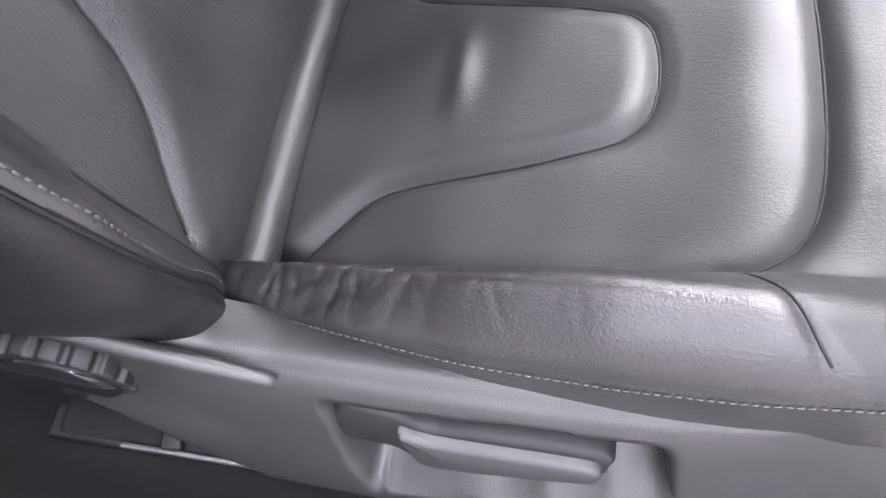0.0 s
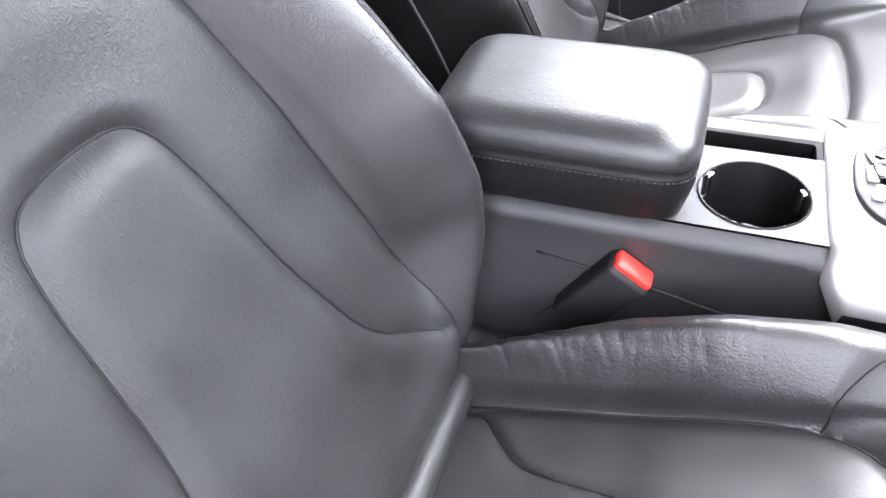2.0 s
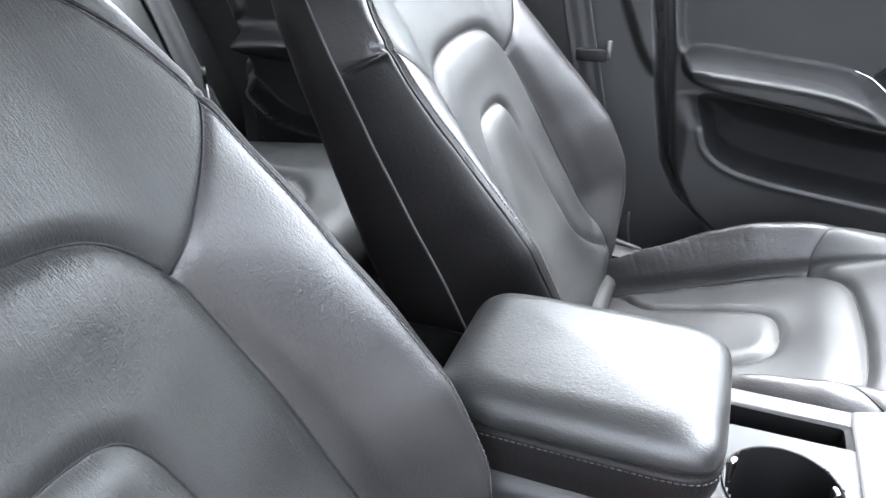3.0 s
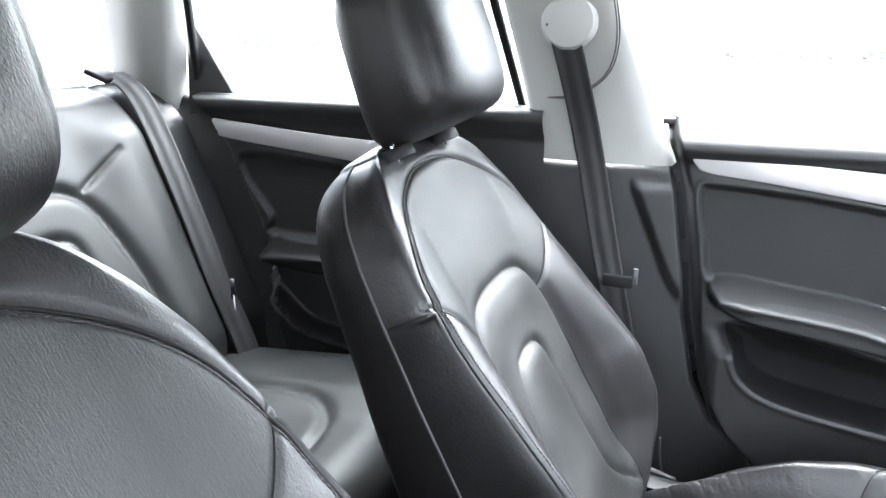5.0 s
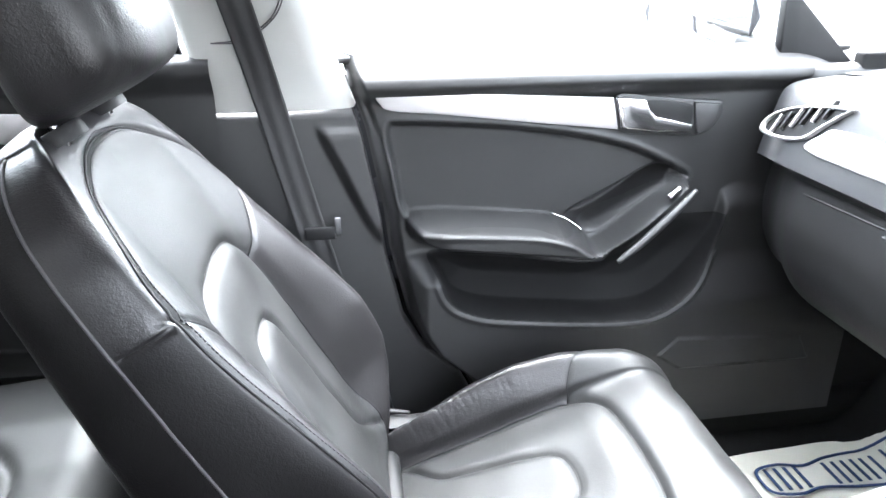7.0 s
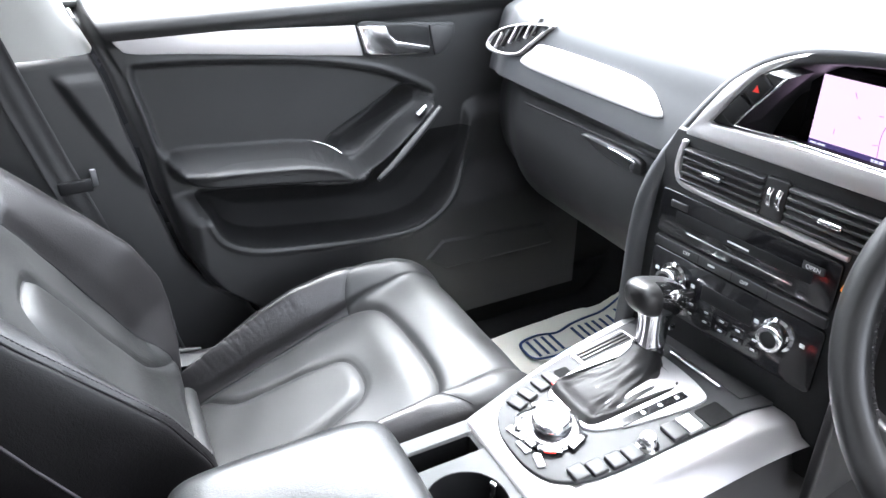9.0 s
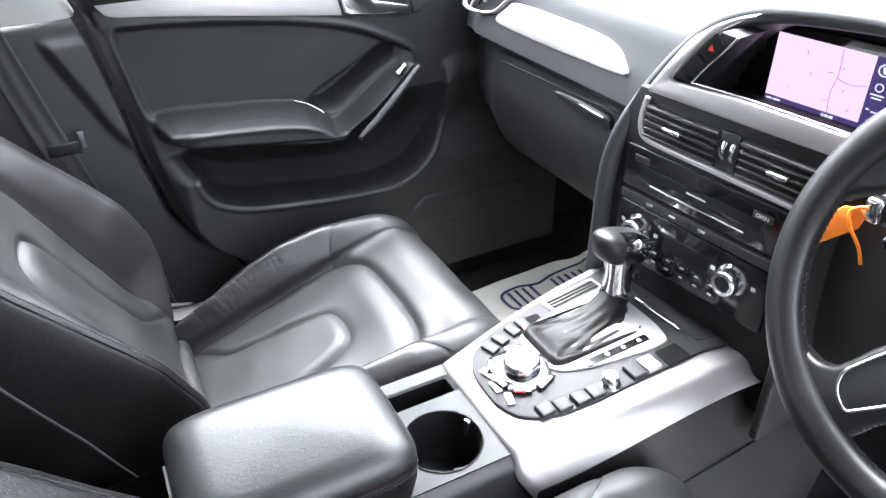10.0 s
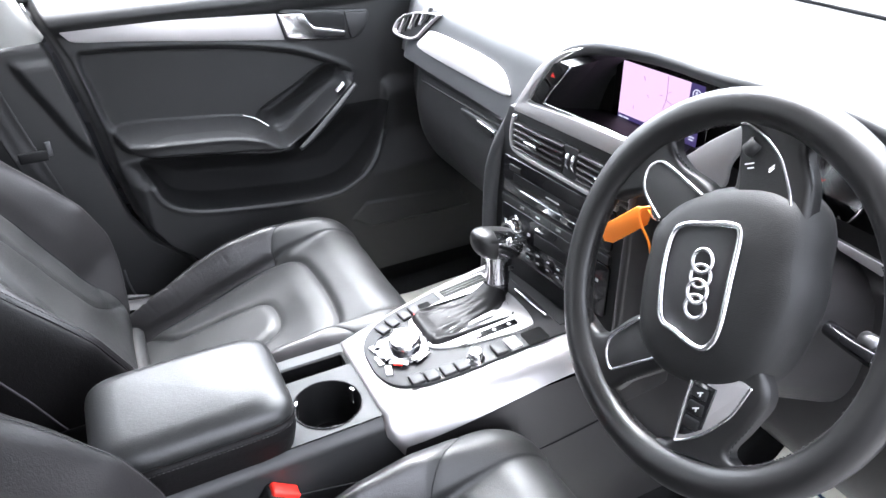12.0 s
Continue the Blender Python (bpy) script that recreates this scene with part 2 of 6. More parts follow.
    for i in range(n if closed else n - 1):
        for j in range(sides):
            k, m = (j + 1) % sides, (i + 1) % n
            faces.append((i * sides + j, i * sides + k, m * sides + k, m * sides + j))
    if not closed:
        faces += [tuple(range(sides))[::-1], tuple(range((n - 1) * sides, n * sides))]
    return link_mesh(name, V.reshape(-1, 3), faces, mat, parent, label)


def box(name, size, at, mat, parent=None, label="", bevel=0.003, rot=(0, 0, 0), segments=3):
    bm = bmesh.new()
    bmesh.ops.create_cube(bm, size=1, matrix=Matrix.Diagonal((*size, 1)))
    if bevel:
        bmesh.ops.bevel(bm, geom=bm.edges, offset=min(bevel, min(size) * 0.45), segments=segments, profile=0.5, affect="EDGES")
    bm.transform(pose(*at, *rot))
    return part(name, bm, mat, parent, label)


def plate(name, outline, depth, mat, m, parent=None, label="", bevel=0.002, segments=2):
    """An outline in the xy plane raised by depth along z, its upper rim rounded, set by the matrix m."""
    bm = bmesh.new()
    lo = [bm.verts.new((x, y, 0)) for x, y in outline]
    f = bm.faces.new(lo)
    if f.calc_area() and sum(a[0] * b[1] - b[0] * a[1] for a, b in zip(outline, list(outline[1:]) + [outline[0]])) < 0:
        f.normal_flip()
    top = bmesh.ops.extrude_face_region(bm, geom=[f])
    up = [v for v in top["geom"] if isinstance(v, bmesh.types.BMVert)]
    bmesh.ops.translate(bm, verts=up, vec=(0, 0, depth))
    if bevel:
        s = set(up)
        rim = [e for e in bm.edges if e.verts[0] in s and e.verts[1] in s]
        bmesh.ops.bevel(bm, geom=rim, offset=bevel, segments=segments, profile=0.5, affect="EDGES")
    bm.transform(m)
    return part(name, bm, mat, parent, label, angle=50)


def ring_plate(name, outer, inner, depth, mat, m, parent=None, label=""):
    """A flat frame between two outlines of equal length."""
    n = len(outer)
    V = []
    for z, k in ((0, 0.0), (depth * 0.7, 0.0), (depth, 0.18)):
        for (a, b), (c, d) in zip(outer, inner):
            V.append((a + (c - a) * k, b + (d - b) * k, z))
    for z, k in ((depth, 0.18), (depth * 0.7, 0.0), (0, 0.0)):
        for (a, b), (c, d) in zip(outer, inner):
            V.append((c + (a - c) * k, d + (b - d) * k, z))
    F = []
    for r in range(5):
        for i in range(n):
            j = (i + 1) % n
            F.append((r * n + i, r * n + j, (r + 1) * n + j, (r + 1) * n + i))
    V = [tuple(m @ Vector(v)) for v in V]
    return link_mesh(name, V, F, mat, parent, label)


def lathe(name, profile, mat, m, parent=None, label="", sides=28):
    """A turned part from (radius, height) pairs, axis z of the matrix m."""
    V, F = [], []
    for r, z in profile:
        for k in range(sides):
            a = 2 * math.pi * k / sides
            V.append(tuple(m @ Vector((r * math.cos(a), r * math.sin(a), z))))
    for i in range(len(profile) - 1):
        for k in range(sides):
            j = (k + 1) % sides
            F.append((i * sides + k, i * sides + j, (i + 1) * sides + j, (i + 1) * sides + k))
    F.append(tuple(range((len(profile) - 1) * sides, len(profile) * sides)))
    bm = bmesh.new()
    vs = [bm.verts.new(v) for v in V]
    for f in F:
        bm.faces.new([vs[i] for i in f])
    return part(name, bm, mat, parent, label, angle=45)


def rounded(w, h, r, n=5):
    """A rounded rectangle's outline about the origin."""
    out = []
    for cx, cy, a0 in ((w / 2 - r, h / 2 - r, 0), (-w / 2 + r, h / 2 - r, 90), (-w / 2 + r, -h / 2 + r, 180), (w / 2 - r, -h / 2 + r, 270)):
        for k in range(n + 1):
            a = radians(a0 + 90 * k / n)
            out.append((cx + r * math.cos(a), cy + r * math.sin(a)))
    return out


def stitches(name, line, mat, parent, length=0.0032, gap=0.0022, radius=0.0007, label="pale contrast stitching"):
    """A row of short threads along a line."""
    p = np.array(line)
    seg = np.linalg.norm(np.diff(p, axis=0), axis=1)
    s = np.concatenate([[0], np.cumsum(seg)])
    V, F = [], []
    at = 0.0
    while at + length < s[-1]:
        a = np.array([np.interp(at, s, p[:, k]) for k in range(3)])
        b = np.array([np.interp(at + length, s, p[:, k]) for k in range(3)])
        d = b - a
        d /= np.linalg.norm(d) + 1e-12
        x = np.cross(d, (0.3, 0.5, 0.81))
        x /= np.linalg.norm(x)
        y = np.cross(d, x)
        o = len(V)
        for e, r in ((a - d * 0.0004, 0.35), (a + d * 0.0006, 1), (b - d * 0.0006, 1), (b + d * 0.0004, 0.35)):
            for k in range(4):
                V.append(e + radius * r * (x * math.cos(k * math.pi / 2) + y * math.sin(k * math.pi / 2)))
        for i in range(3):
            for k in range(4):
                F.append((o + i * 4 + k, o + i * 4 + (k + 1) % 4, o + i * 4 + 4 + (k + 1) % 4, o + i * 4 + 4 + k))
        at += length + gap
    return link_mesh(name, V, F, mat, parent, label)


def lettering(name, body, size, mat, m, parent):
    """Printed letters as a thin mesh in the xy plane of the matrix m."""
    cu = bpy.data.curves.new(name, "FONT")
    cu.body, cu.size, cu.align_x, cu.align_y, cu.extrude = body, size, "CENTER", "CENTER", 0.0002
    tmp = bpy.data.objects.new(name, cu)
    me = bpy.data.meshes.new_from_object(tmp)
    bpy.data.objects.remove(tmp)
    bpy.data.curves.remove(cu)
    me.transform(m)
    me.materials.clear()
    me.materials.append(mat)
    ob = new(name, me)
    ob.parent = parent
    return ob


def mirror2(half):
    """A closed or open symmetric line from its left half, given from the start to the middle."""
    h = [tuple(p) for p in half]
    return np.array(h + [(a, -b) for a, b in h[::-1] if abs(b) > 1e-9])
# ---- front seats ----
def groove(d, depth, width, crease=0.0045):
    return -depth * np.exp(-(d / width) ** 2) - crease * np.exp(-np.abs(d) / 0.0026)


def seat_cushion(seat, dent):
    """The cushion, in its own tilted plane: u ahead, v to the left, w up from the panel."""
    tilt = radians(17)
    skew = 3.5 * dent
    U = np.linspace(-0.055, 0.60, 312)
    ctrl = []
    for u in U:
        hb = np.interp(u, [-0.055, 0, 0.04, 0.08, 0.16, 0.24, 0.32, 0.38, 0.44, 0.5, 0.6], [0.048, 0.054, 0.058, 0.062, 0.070, 0.072, 0.058, 0.036, 0.015, 0.004, 0.0])
        st = np.interp(u, [-0.055, 0, 0.04, 0.08, 0.12, 0.16, 0.2, 0.26, 0.36, 0.44, 0.6], [0.030, 0.036, 0.037, 0.035, 0.033, 0.030, 0.025, 0.02, 0.012, -0.004, -0.02])
        hw = np.interp(u, [-0.055, -0.04, 0.0, 0.04, 0.08, 0.12, 0.16, 0.245, 0.31, 0.37, 0.42, 0.47, 0.52, 0.6], [0.188, 0.194, 0.200, 0.205, 0.213, 0.220, 0.226, 0.232, 0.234, 0.232, 0.227, 0.216, 0.2, 0.18])
        pe = min(0.157, hw * 0.8)
        half = [(-hw + 0.004, -0.13), (-hw - 0.004, -0.06), (-hw - 0.002, st - 0.02), (-hw, st), (-hw + 0.006, st + max(0.52 * (hb - st), 0.006)), (-hw + 0.021, st + max(0.93 * (hb - st), 0.010)), (-(hw + pe) / 2 + 0.004, max(hb, st + 0.006)), (-pe - 0.010, hb * 0.45), (-pe + 0.005, 0.0), (-pe * 0.5, 0.001), (0, 0)]
        ctrl.append(half + [(-a, b) for a, b in half[-2::-1]])
    per = [4, 4, 5, 6, 8, 8, 10, 12, 36, 36]
    rows = [curve(c, per + per[::-1]) for c in ctrl]
    q0 = 13
    A = even(np.array(rows), 17)
    nu, nq = A.shape[:2]
    uu = np.repeat(U[:, None], nq, 1)
    vv, ww = A[..., 0], A[..., 1].copy()
    P = np.stack([uu.ravel(), vv.ravel()], 1)
    tongue = curve(mirror2([(-0.02, -0.150), (0.012, -0.146), (0.034, -0.124), (0.06, -0.099), (0.09, -0.088), (0.142, -0.079), (0.189, -0.070), (0.226, -0.060), (0.243, -0.051), (0.254, -0.036), (0.259, -0.012)]), 6)
    panel = curve(mirror2([(-0.03, -0.157), (0.05, -0.157), (0.15, -0.158), (0.25, -0.159), (0.295, -0.156), (0.325, -0.147), (0.345, -0.128), (0.355, -0.1), (0.360, -0.05), (0.361, 0.0)]), 6)
    cols = np.arange(nq)
    top = (step(cols, q0 - 1, q0 + 4) * step(nq - 1 - cols, q0 - 1, q0 + 4))[None].repeat(nu, 0).ravel()
    dt, dp = distance(P, tongue), distance(P, panel)
    disp = groove(dt, 0.0045, 0.008) + groove(dp, 0.007, 0.010)
    st_in = signed(P, tongue)
    disp += 0.004 * step(st_in, 0.0, 0.024) - 0.004 * np.exp(-((P[:, 0] - 0.235) / 0.05) ** 2) * step(-st_in, 0.0, 0.01) * np.exp(-(P[:, 1] / 0.08) ** 2)
    disp += 0.005 * step(signed(P, panel), 0.0, 0.05) * step(P[:, 0], 0.26, 0.33)
    for s in (-1, 1):
        diag = np.array([(0.30, s * 0.157), (0.335 + s * skew * 0.5, s * 0.188), (0.360 + s * skew, s * 0.215), (0.372 + s * skew * 1.2, s * 0.24)])
        dd = distance(P, diag)
        disp += groove(dd, 0.0012, 0.006, 0.002) * (np.abs(vv.ravel()) < 0.25)
    # creases in the leather where the bolster meets the backrest, and a dent in the middle
    for k in range(15):
        u0 = -0.035 + 0.013 * k + 0.004 * math.sin(k * 5.1)
        bend = 0.55 + 0.35 * math.sin(k * 1.7)
        q = (P[:, 0] - u0 + bend * (np.abs(P[:, 1]) - 0.19) + 6.0 * (np.abs(P[:, 1]) - 0.185) ** 2) / 0.0024
        disp += -0.0026 * np.exp(-np.abs(q)) * step(np.abs(P[:, 1]), 0.158, 0.185) * step(0.21 - u0, 0.0, 0.16) * (0.35 + 0.65 * math.sin(k * 2.3) ** 2)
    for s in (-1, 1):
        for fold in ([(-0.03, 0.205), (0.012, 0.211), (0.06, 0.200), (0.13, 0.186), (0.22, 0.180)], [(-0.02, 0.190), (0.02, 0.200), (0.06, 0.190), (0.12, 0.177)], [(0.035, 0.215), (0.05, 0.206), (0.10, 0.196), (0.16, 0.193)], [(-0.04, 0.180), (-0.01, 0.186), (0.03, 0.176), (0.07, 0.170)]):
            disp += groove(distance(P, curve([(a, s * b) for a, b in fold], 5)), 0.0008, 0.005, 0.0013)
    for k in range(26):
        u0, v0 = 0.02 + 0.011 * k, 0.176 + 0.030 * math.sin(k * 2.4) ** 2
        q = np.abs(P[:, 0] - u0 + 0.4 * (np.abs(P[:, 1]) - v0) * math.sin(k * 3.3)) / 0.0016 + ((np.abs(P[:, 1]) - v0) / 0.013) ** 2
        disp -= 0.0007 * np.exp(-q) * step(0.33 - u0, 0.0, 0.15)
    disp += dent * np.exp(-((P[:, 0] - 0.118) / 0.011) ** 2 - ((P[:, 1] - 0.005) / 0.035) ** 2)
    disp += 0.0006 * np.sin(P[:, 0] * 61 + P[:, 1] * 23) * np.sin(P[:, 1] * 47 - P[:, 0] * 19)
    ww += (disp * top).reshape(nu, nq)
    # stitched seam along the bolster's rim
    for j in (q0, nq - 1 - q0):
        col = np.arange(nq)
        ww += -0.0022 * np.exp(-((col - j) / 1.0) ** 2)[None] * step(U, -0.04, 0.02)[:, None]
    ww -= (0.02 * (1 - step(U, -0.05, -0.03)))[:, None]
    # bend the front edge down
    R, u1 = 0.075, 0.405
    a = np.clip((uu - u1) / R, 0, radians(100))
    rest = np.clip(uu - u1 - R * radians(100), 0, None)
    px = np.minimum(uu, u1) + R * np.sin(a) + rest * np.cos(radians(100))
    pz = -R * (1 - np.cos(a)) - rest * np.sin(radians(100))
    X, Z = px + ww * np.sin(a), pz + ww * np.cos(a)
    c, s = math.cos(tilt), math.sin(tilt)
    V = np.stack([X * c - Z * s, vv, X * s + Z * c], -1)
    fu, fv = (uu[1:, 1:] + uu[:-1, :-1]) / 2, (vv[1:, 1:] + vv[:-1, :-1]) / 2
    F = np.stack([fu.ravel(), fv.ravel()], 1)
    t_in = inside(F, tongue).reshape(fu.shape)
    p_in = inside(F, panel).reshape(fu.shape) & ~t_in
    qi = np.arange(nq - 1)[None].repeat(nu - 1, 0)
    skirt_r, skirt_l = qi < q0, qi >= nq - 1 - q0
    skirt = skirt_r | skirt_l
    front = ~t_in & ~p_in & (fu > 0.30 + 0.9 * (np.abs(fv) - 0.157)) & ~skirt
    left = ~t_in & ~p_in & ~front & ~skirt & (fv > 0)
    right = ~t_in & ~p_in & ~front & ~skirt & (fv <= 0)
    sheet("cushion_insert", V, LEATHER, seat, mask=t_in)
    sheet("cushion_panel", V, LEATHER, seat, mask=p_in)
    sheet("cushion_front", V, LEATHER, seat, mask=front)
    sheet("cushion_bolster", V, LEATHER_WARM, seat, mask=left)
    sheet("cushion_bolster", V, LEATHER_WARM, seat, mask=right)
    sheet("cushion_skirt", V, LEATHER_WARM, seat, mask=skirt_l)
    sheet("cushion_skirt", V, LEATHER_WARM, seat, mask=skirt_r)
    def on_top(u, v):
        """The place on the cushion's upper face at u ahead and v to the side."""
        i = min(max(np.searchsorted(U, u), 1), nu - 1)
        k = (u - U[i - 1]) / (U[i] - U[i - 1])
        row, wide = V[i - 1] * (1 - k) + V[i] * k, vv[i - 1] * (1 - k) + vv[i] * k
        return [np.interp(v, wide[q0:nq - q0], row[q0:nq - q0, a]) for a in range(3)]

    rise = np.array([-s, 0, c]) * 0.0004
    for line in (tongue, panel):
        tube("seam", np.array([on_top(u, v) for u, v in line if u > -0.02]) + rise, 0.0010, DARK, seat, "dark sewn seam", sides=6)
    for sg in (-1, 1):
        line = curve([(0.30, sg * 0.157), (0.335 + sg * skew * 0.5, sg * 0.188), (0.360 + sg * skew, sg * 0.213), (0.368 + sg * skew * 1.1, sg * 0.222)], 6)
        tube("seam", np.array([on_top(u, v) for u, v in line]) + rise, 0.0009, DARK, seat, "dark sewn seam", sides=6)
    for j in (q0 - 2, nq + 1 - q0):
        stitches("stitching", V[8:258, j] + np.array([0, -0.0008 if j < 50 else 0.0008, 0.0004]), THREAD, seat)


def seat_back(seat, recline=0.0, outer=1):
    """The backrest: w up along it, v to the left, n ahead from the panel."""
    lean = math.atan2(0.415, 0.91) + radians(recline)
    W = np.concatenate([np.linspace(-0.06, 0.64, 300), np.linspace(0.6425, 0.735, 42)])
    ctrl = []
    for w in W:
        h = np.interp(w, [-0.06, 0, 0.05, 0.1, 0.15, 0.2, 0.28, 0.36, 0.45, 0.5, 0.58, 0.66, 0.735], [0.0, 0.004, 0.016, 0.040, 0.066, 0.083, 0.084, 0.064, 0.040, 0.028, 0.017, 0.009, 0.004])
        fw = np.interp(w, [-0.06, 0, 0.06, 0.09, 0.115, 0.14, 0.17, 0.22, 0.35, 0.46, 0.55, 0.61, 0.66, 0.695, 0.715, 0.728, 0.735], [0.76, 0.79, 0.82, 0.85, 0.90, 0.95, 0.98, 1.0, 1.0, 0.97, 0.92, 0.86, 0.77, 0.66, 0.55, 0.42, 0.22])
        ft = np.interp(w, [-0.06, 0.62, 0.68, 0.705, 0.72, 0.730, 0.735], [1, 1, 0.95, 0.82, 0.62, 0.38, 0.1])
        ve = min(np.interp(w, [0, 0.067, 0.16, 0.25, 0.32, 0.4, 0.45, 0.6], [0.172, 0.178, 0.178, 0.17, 0.163, 0.147, 0.137, 0.13]), 0.72 * 0.25 * fw)
        e, t = 0.25 * fw, np.interp(w, [0, 0.06, 0.12, 0.16, 0.2, 0.45, 0.6], [0.09, 0.10, 0.135, 0.15, 0.15, 0.13, 0.115]) * ft
        half = [(0, 0), (ve * 0.5, 0.001), (ve - 0.008, 0.003), (ve + 0.018, 0.003 + h * 0.36), ((ve + e) / 2 + 0.008, h * 0.92), (e - 0.012, h - 0.004), (e, h * 0.8 - 0.014 * ft), (e + 0.008, h * 0.3 - t * 0.4), (e + 0.004, -t * 0.72), (e - 0.02, -t * 0.93), (e * 0.5, -t), (0, -t)]
        half = [(a, b - 0.022 * step(np.array(w), 0.46, 0.76) - 0.028 * (1 - step(np.array(w), -0.02, 0.07)) - (1 - ft) * 0.040) for a, b in half]
        ctrl.append(half + [(-a, b) for a, b in half[-2:0:-1]])
    per = [34, 34, 10, 13, 9, 8, 9, 7, 5, 8, 6]
    A = np.array([curve(c, per + per[::-1], closed=True) for c in ctrl])
    A[:-6] = even(A, 17)[:-6]
    foot = (0.13 if outer < 0 else 0.0) * (1 - step(W, 0.03, 0.20))[:, None]
    A[..., 0] *= np.where(A[..., 0] * outer > 0, 1 + foot, 1.0)
    qe, qr = 108, 117
    nw, nq = A.shape[:2]
    wg = np.repeat(W[:, None], nq, 1)
    vv, nn = A[..., 0], A[..., 1].copy()
    P = np.stack([wg.ravel(), vv.ravel()], 1)
    q = np.arange(nq)
    front = ((q < qe) | (q > nq - qe))[None].repeat(nw, 0).ravel()
    tongue = curve(mirror2([(0.085, -0.172), (0.10, -0.158), (0.118, -0.139), (0.138, -0.119), (0.165, -0.102), (0.2, -0.091), (0.25, -0.079), (0.303, -0.071), (0.345, -0.065), (0.38, -0.056), (0.397, -0.042), (0.403, -0.018)]), 6)
    shoe = curve(mirror2([(-0.06, -0.165), (0.0, -0.174), (0.067, -0.181), (0.16, -0.179), (0.253, -0.168), (0.323, -0.16), (0.398, -0.147), (0.453, -0.133), (0.482, -0.115), (0.499, -0.09), (0.507, -0.05), (0.509, 0.0)]), 6)
    disp = groove(distance(P, tongue), 0.004, 0.009, 0.003) + groove(distance(P, shoe), 0.005, 0.011, 0.004)
    sd = signed(P, tongue)
    disp += 0.0035 * step(sd, 0.0, 0.026) * step(P[:, 0], 0.05, 0.2)
    disp += 0.003 * step(signed(P, shoe), 0.0, 0.05) * step(P[:, 0], 0.38, 0.48) - 0.003 * np.exp(-((P[:, 0] - 0.43) / 0.03) ** 2 - (P[:, 1] / 0.07) ** 2)
    for s in (-1, 1):
        sh = curve([(0.452, s * 0.135), (0.485, s * 0.165), (0.530, s * 0.205), (0.556, s * 0.235)], 5)
        disp += groove(distance(P, sh), 0.0015, 0.005, 0.002)
    disp += 0.0006 * np.sin(P[:, 0] * 37 + P[:, 1] * 23) * np.sin(P[:, 1] * 41 - P[:, 0] * 29)
    # the piped seam that runs up the bolsters and arches over the head panel
    arch = curve(mirror2([(-0.06, -0.186), (0.06, -0.198), (0.11, -0.214), (0.16, -0.228), (0.22, -0.236), (0.30, -0.236), (0.40, -0.232), (0.47, -0.228), (0.53, -0.219), (0.585, -0.201), (0.632, -0.165), (0.664, -0.122), (0.686, -0.068), (0.693, -0.02)]), 8)
    disp += groove(distance(P, arch), 0.002, 0.006, 0.003)
    nn += (disp * front).reshape(nw, nq)
    side = ((q < qr) | (q > nq - qr))[None] & ~inside(P, arch).reshape(nw, nq) & (np.abs(vv) > 0.12)
    cross = -0.004 * np.exp(-np.abs(wg - 0.539) / 0.0026) * side
    vv = vv + cross * np.sign(vv)
    c, s = math.cos(lean), math.sin(lean)
    V = np.stack([-wg * s + nn * c, vv, wg * c + nn * s], -1)
    fw_, fv = wg[:-1], vv[:-1]
    F = np.stack([fw_.ravel(), fv.ravel()], 1)
    near = ((q < qe) | (q >= nq - qe))[None].repeat(nw - 1, 0)
    isf = near & inside(F, arch).reshape(fw_.shape)
    t_in = inside(F, tongue).reshape(fw_.shape) & isf
    s_in = inside(F, shoe).reshape(fw_.shape) & isf & ~t_in
    head = isf & ~t_in & ~s_in & (fw_ > 0.452 + (np.abs(fv) - 0.135) * 1.08)
    left = isf & ~t_in & ~s_in & ~head & (fv > 0)
    right = isf & ~t_in & ~s_in & ~head & (fv <= 0)
    rear = ((q >= qr) & (q < nq - qr))[None].repeat(nw - 1, 0)
    over = ~isf & ~rear & (fw_ > 0.537)
    sd_l = ~isf & ~rear & ~over & (fv > 0)
    sd_r = ~isf & ~rear & ~over & (fv <= 0)
    sheet("backrest_insert", V, LEATHER_BACK, seat, mask=t_in, closed=True)
    sheet("backrest_panel", V, LEATHER_BACK, seat, mask=s_in, closed=True)
    sheet("backrest_head_panel", V, LEATHER_BACK, seat, mask=head, closed=True)
    sheet("backrest_bolster", V, LEATHER_WARM, seat, mask=left, closed=True)
    sheet("backrest_bolster", V, LEATHER_WARM, seat, mask=right, closed=True)
    # sides and rear take the leather with shade in its colour
    sheet("backrest_side", V, LEATHER_SHADE, seat, mask=sd_l, closed=True)
    sheet("backrest_side", V, LEATHER_SHADE, seat, mask=sd_r, closed=True)
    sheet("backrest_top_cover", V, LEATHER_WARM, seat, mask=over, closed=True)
    sheet("backrest_rear", V, LEATHER_SHADE, seat, mask=rear, closed=True)
    cap = V[-1]
    link_mesh("backrest_top", cap, [tuple(range(nq))], LEATHER_SHADE, seat)

    def on_front(w, v):
        """The place on the backrest's front at height w and width v."""
        i = min(max(np.searchsorted(W, w), 1), nw - 1)
        k = (w - W[i - 1]) / (W[i] - W[i - 1])
        row, wide = V[i - 1] * (1 - k) + V[i] * k, np.abs(vv[i - 1] * (1 - k) + vv[i] * k)
        cols = range(qe) if v >= 0 else [(-j) % nq for j in range(qe)]
        return [np.interp(abs(v), wide[list(cols)], row[list(cols), a]) for a in range(3)]

    rise = np.array([c, 0, s]) * 0.0004
    for line in (tongue, shoe):
        tube("seam", np.array([on_front(w, v) for w, v in line if w > -0.02]) + rise, 0.0010, DARK, seat, "dark sewn seam", sides=6)
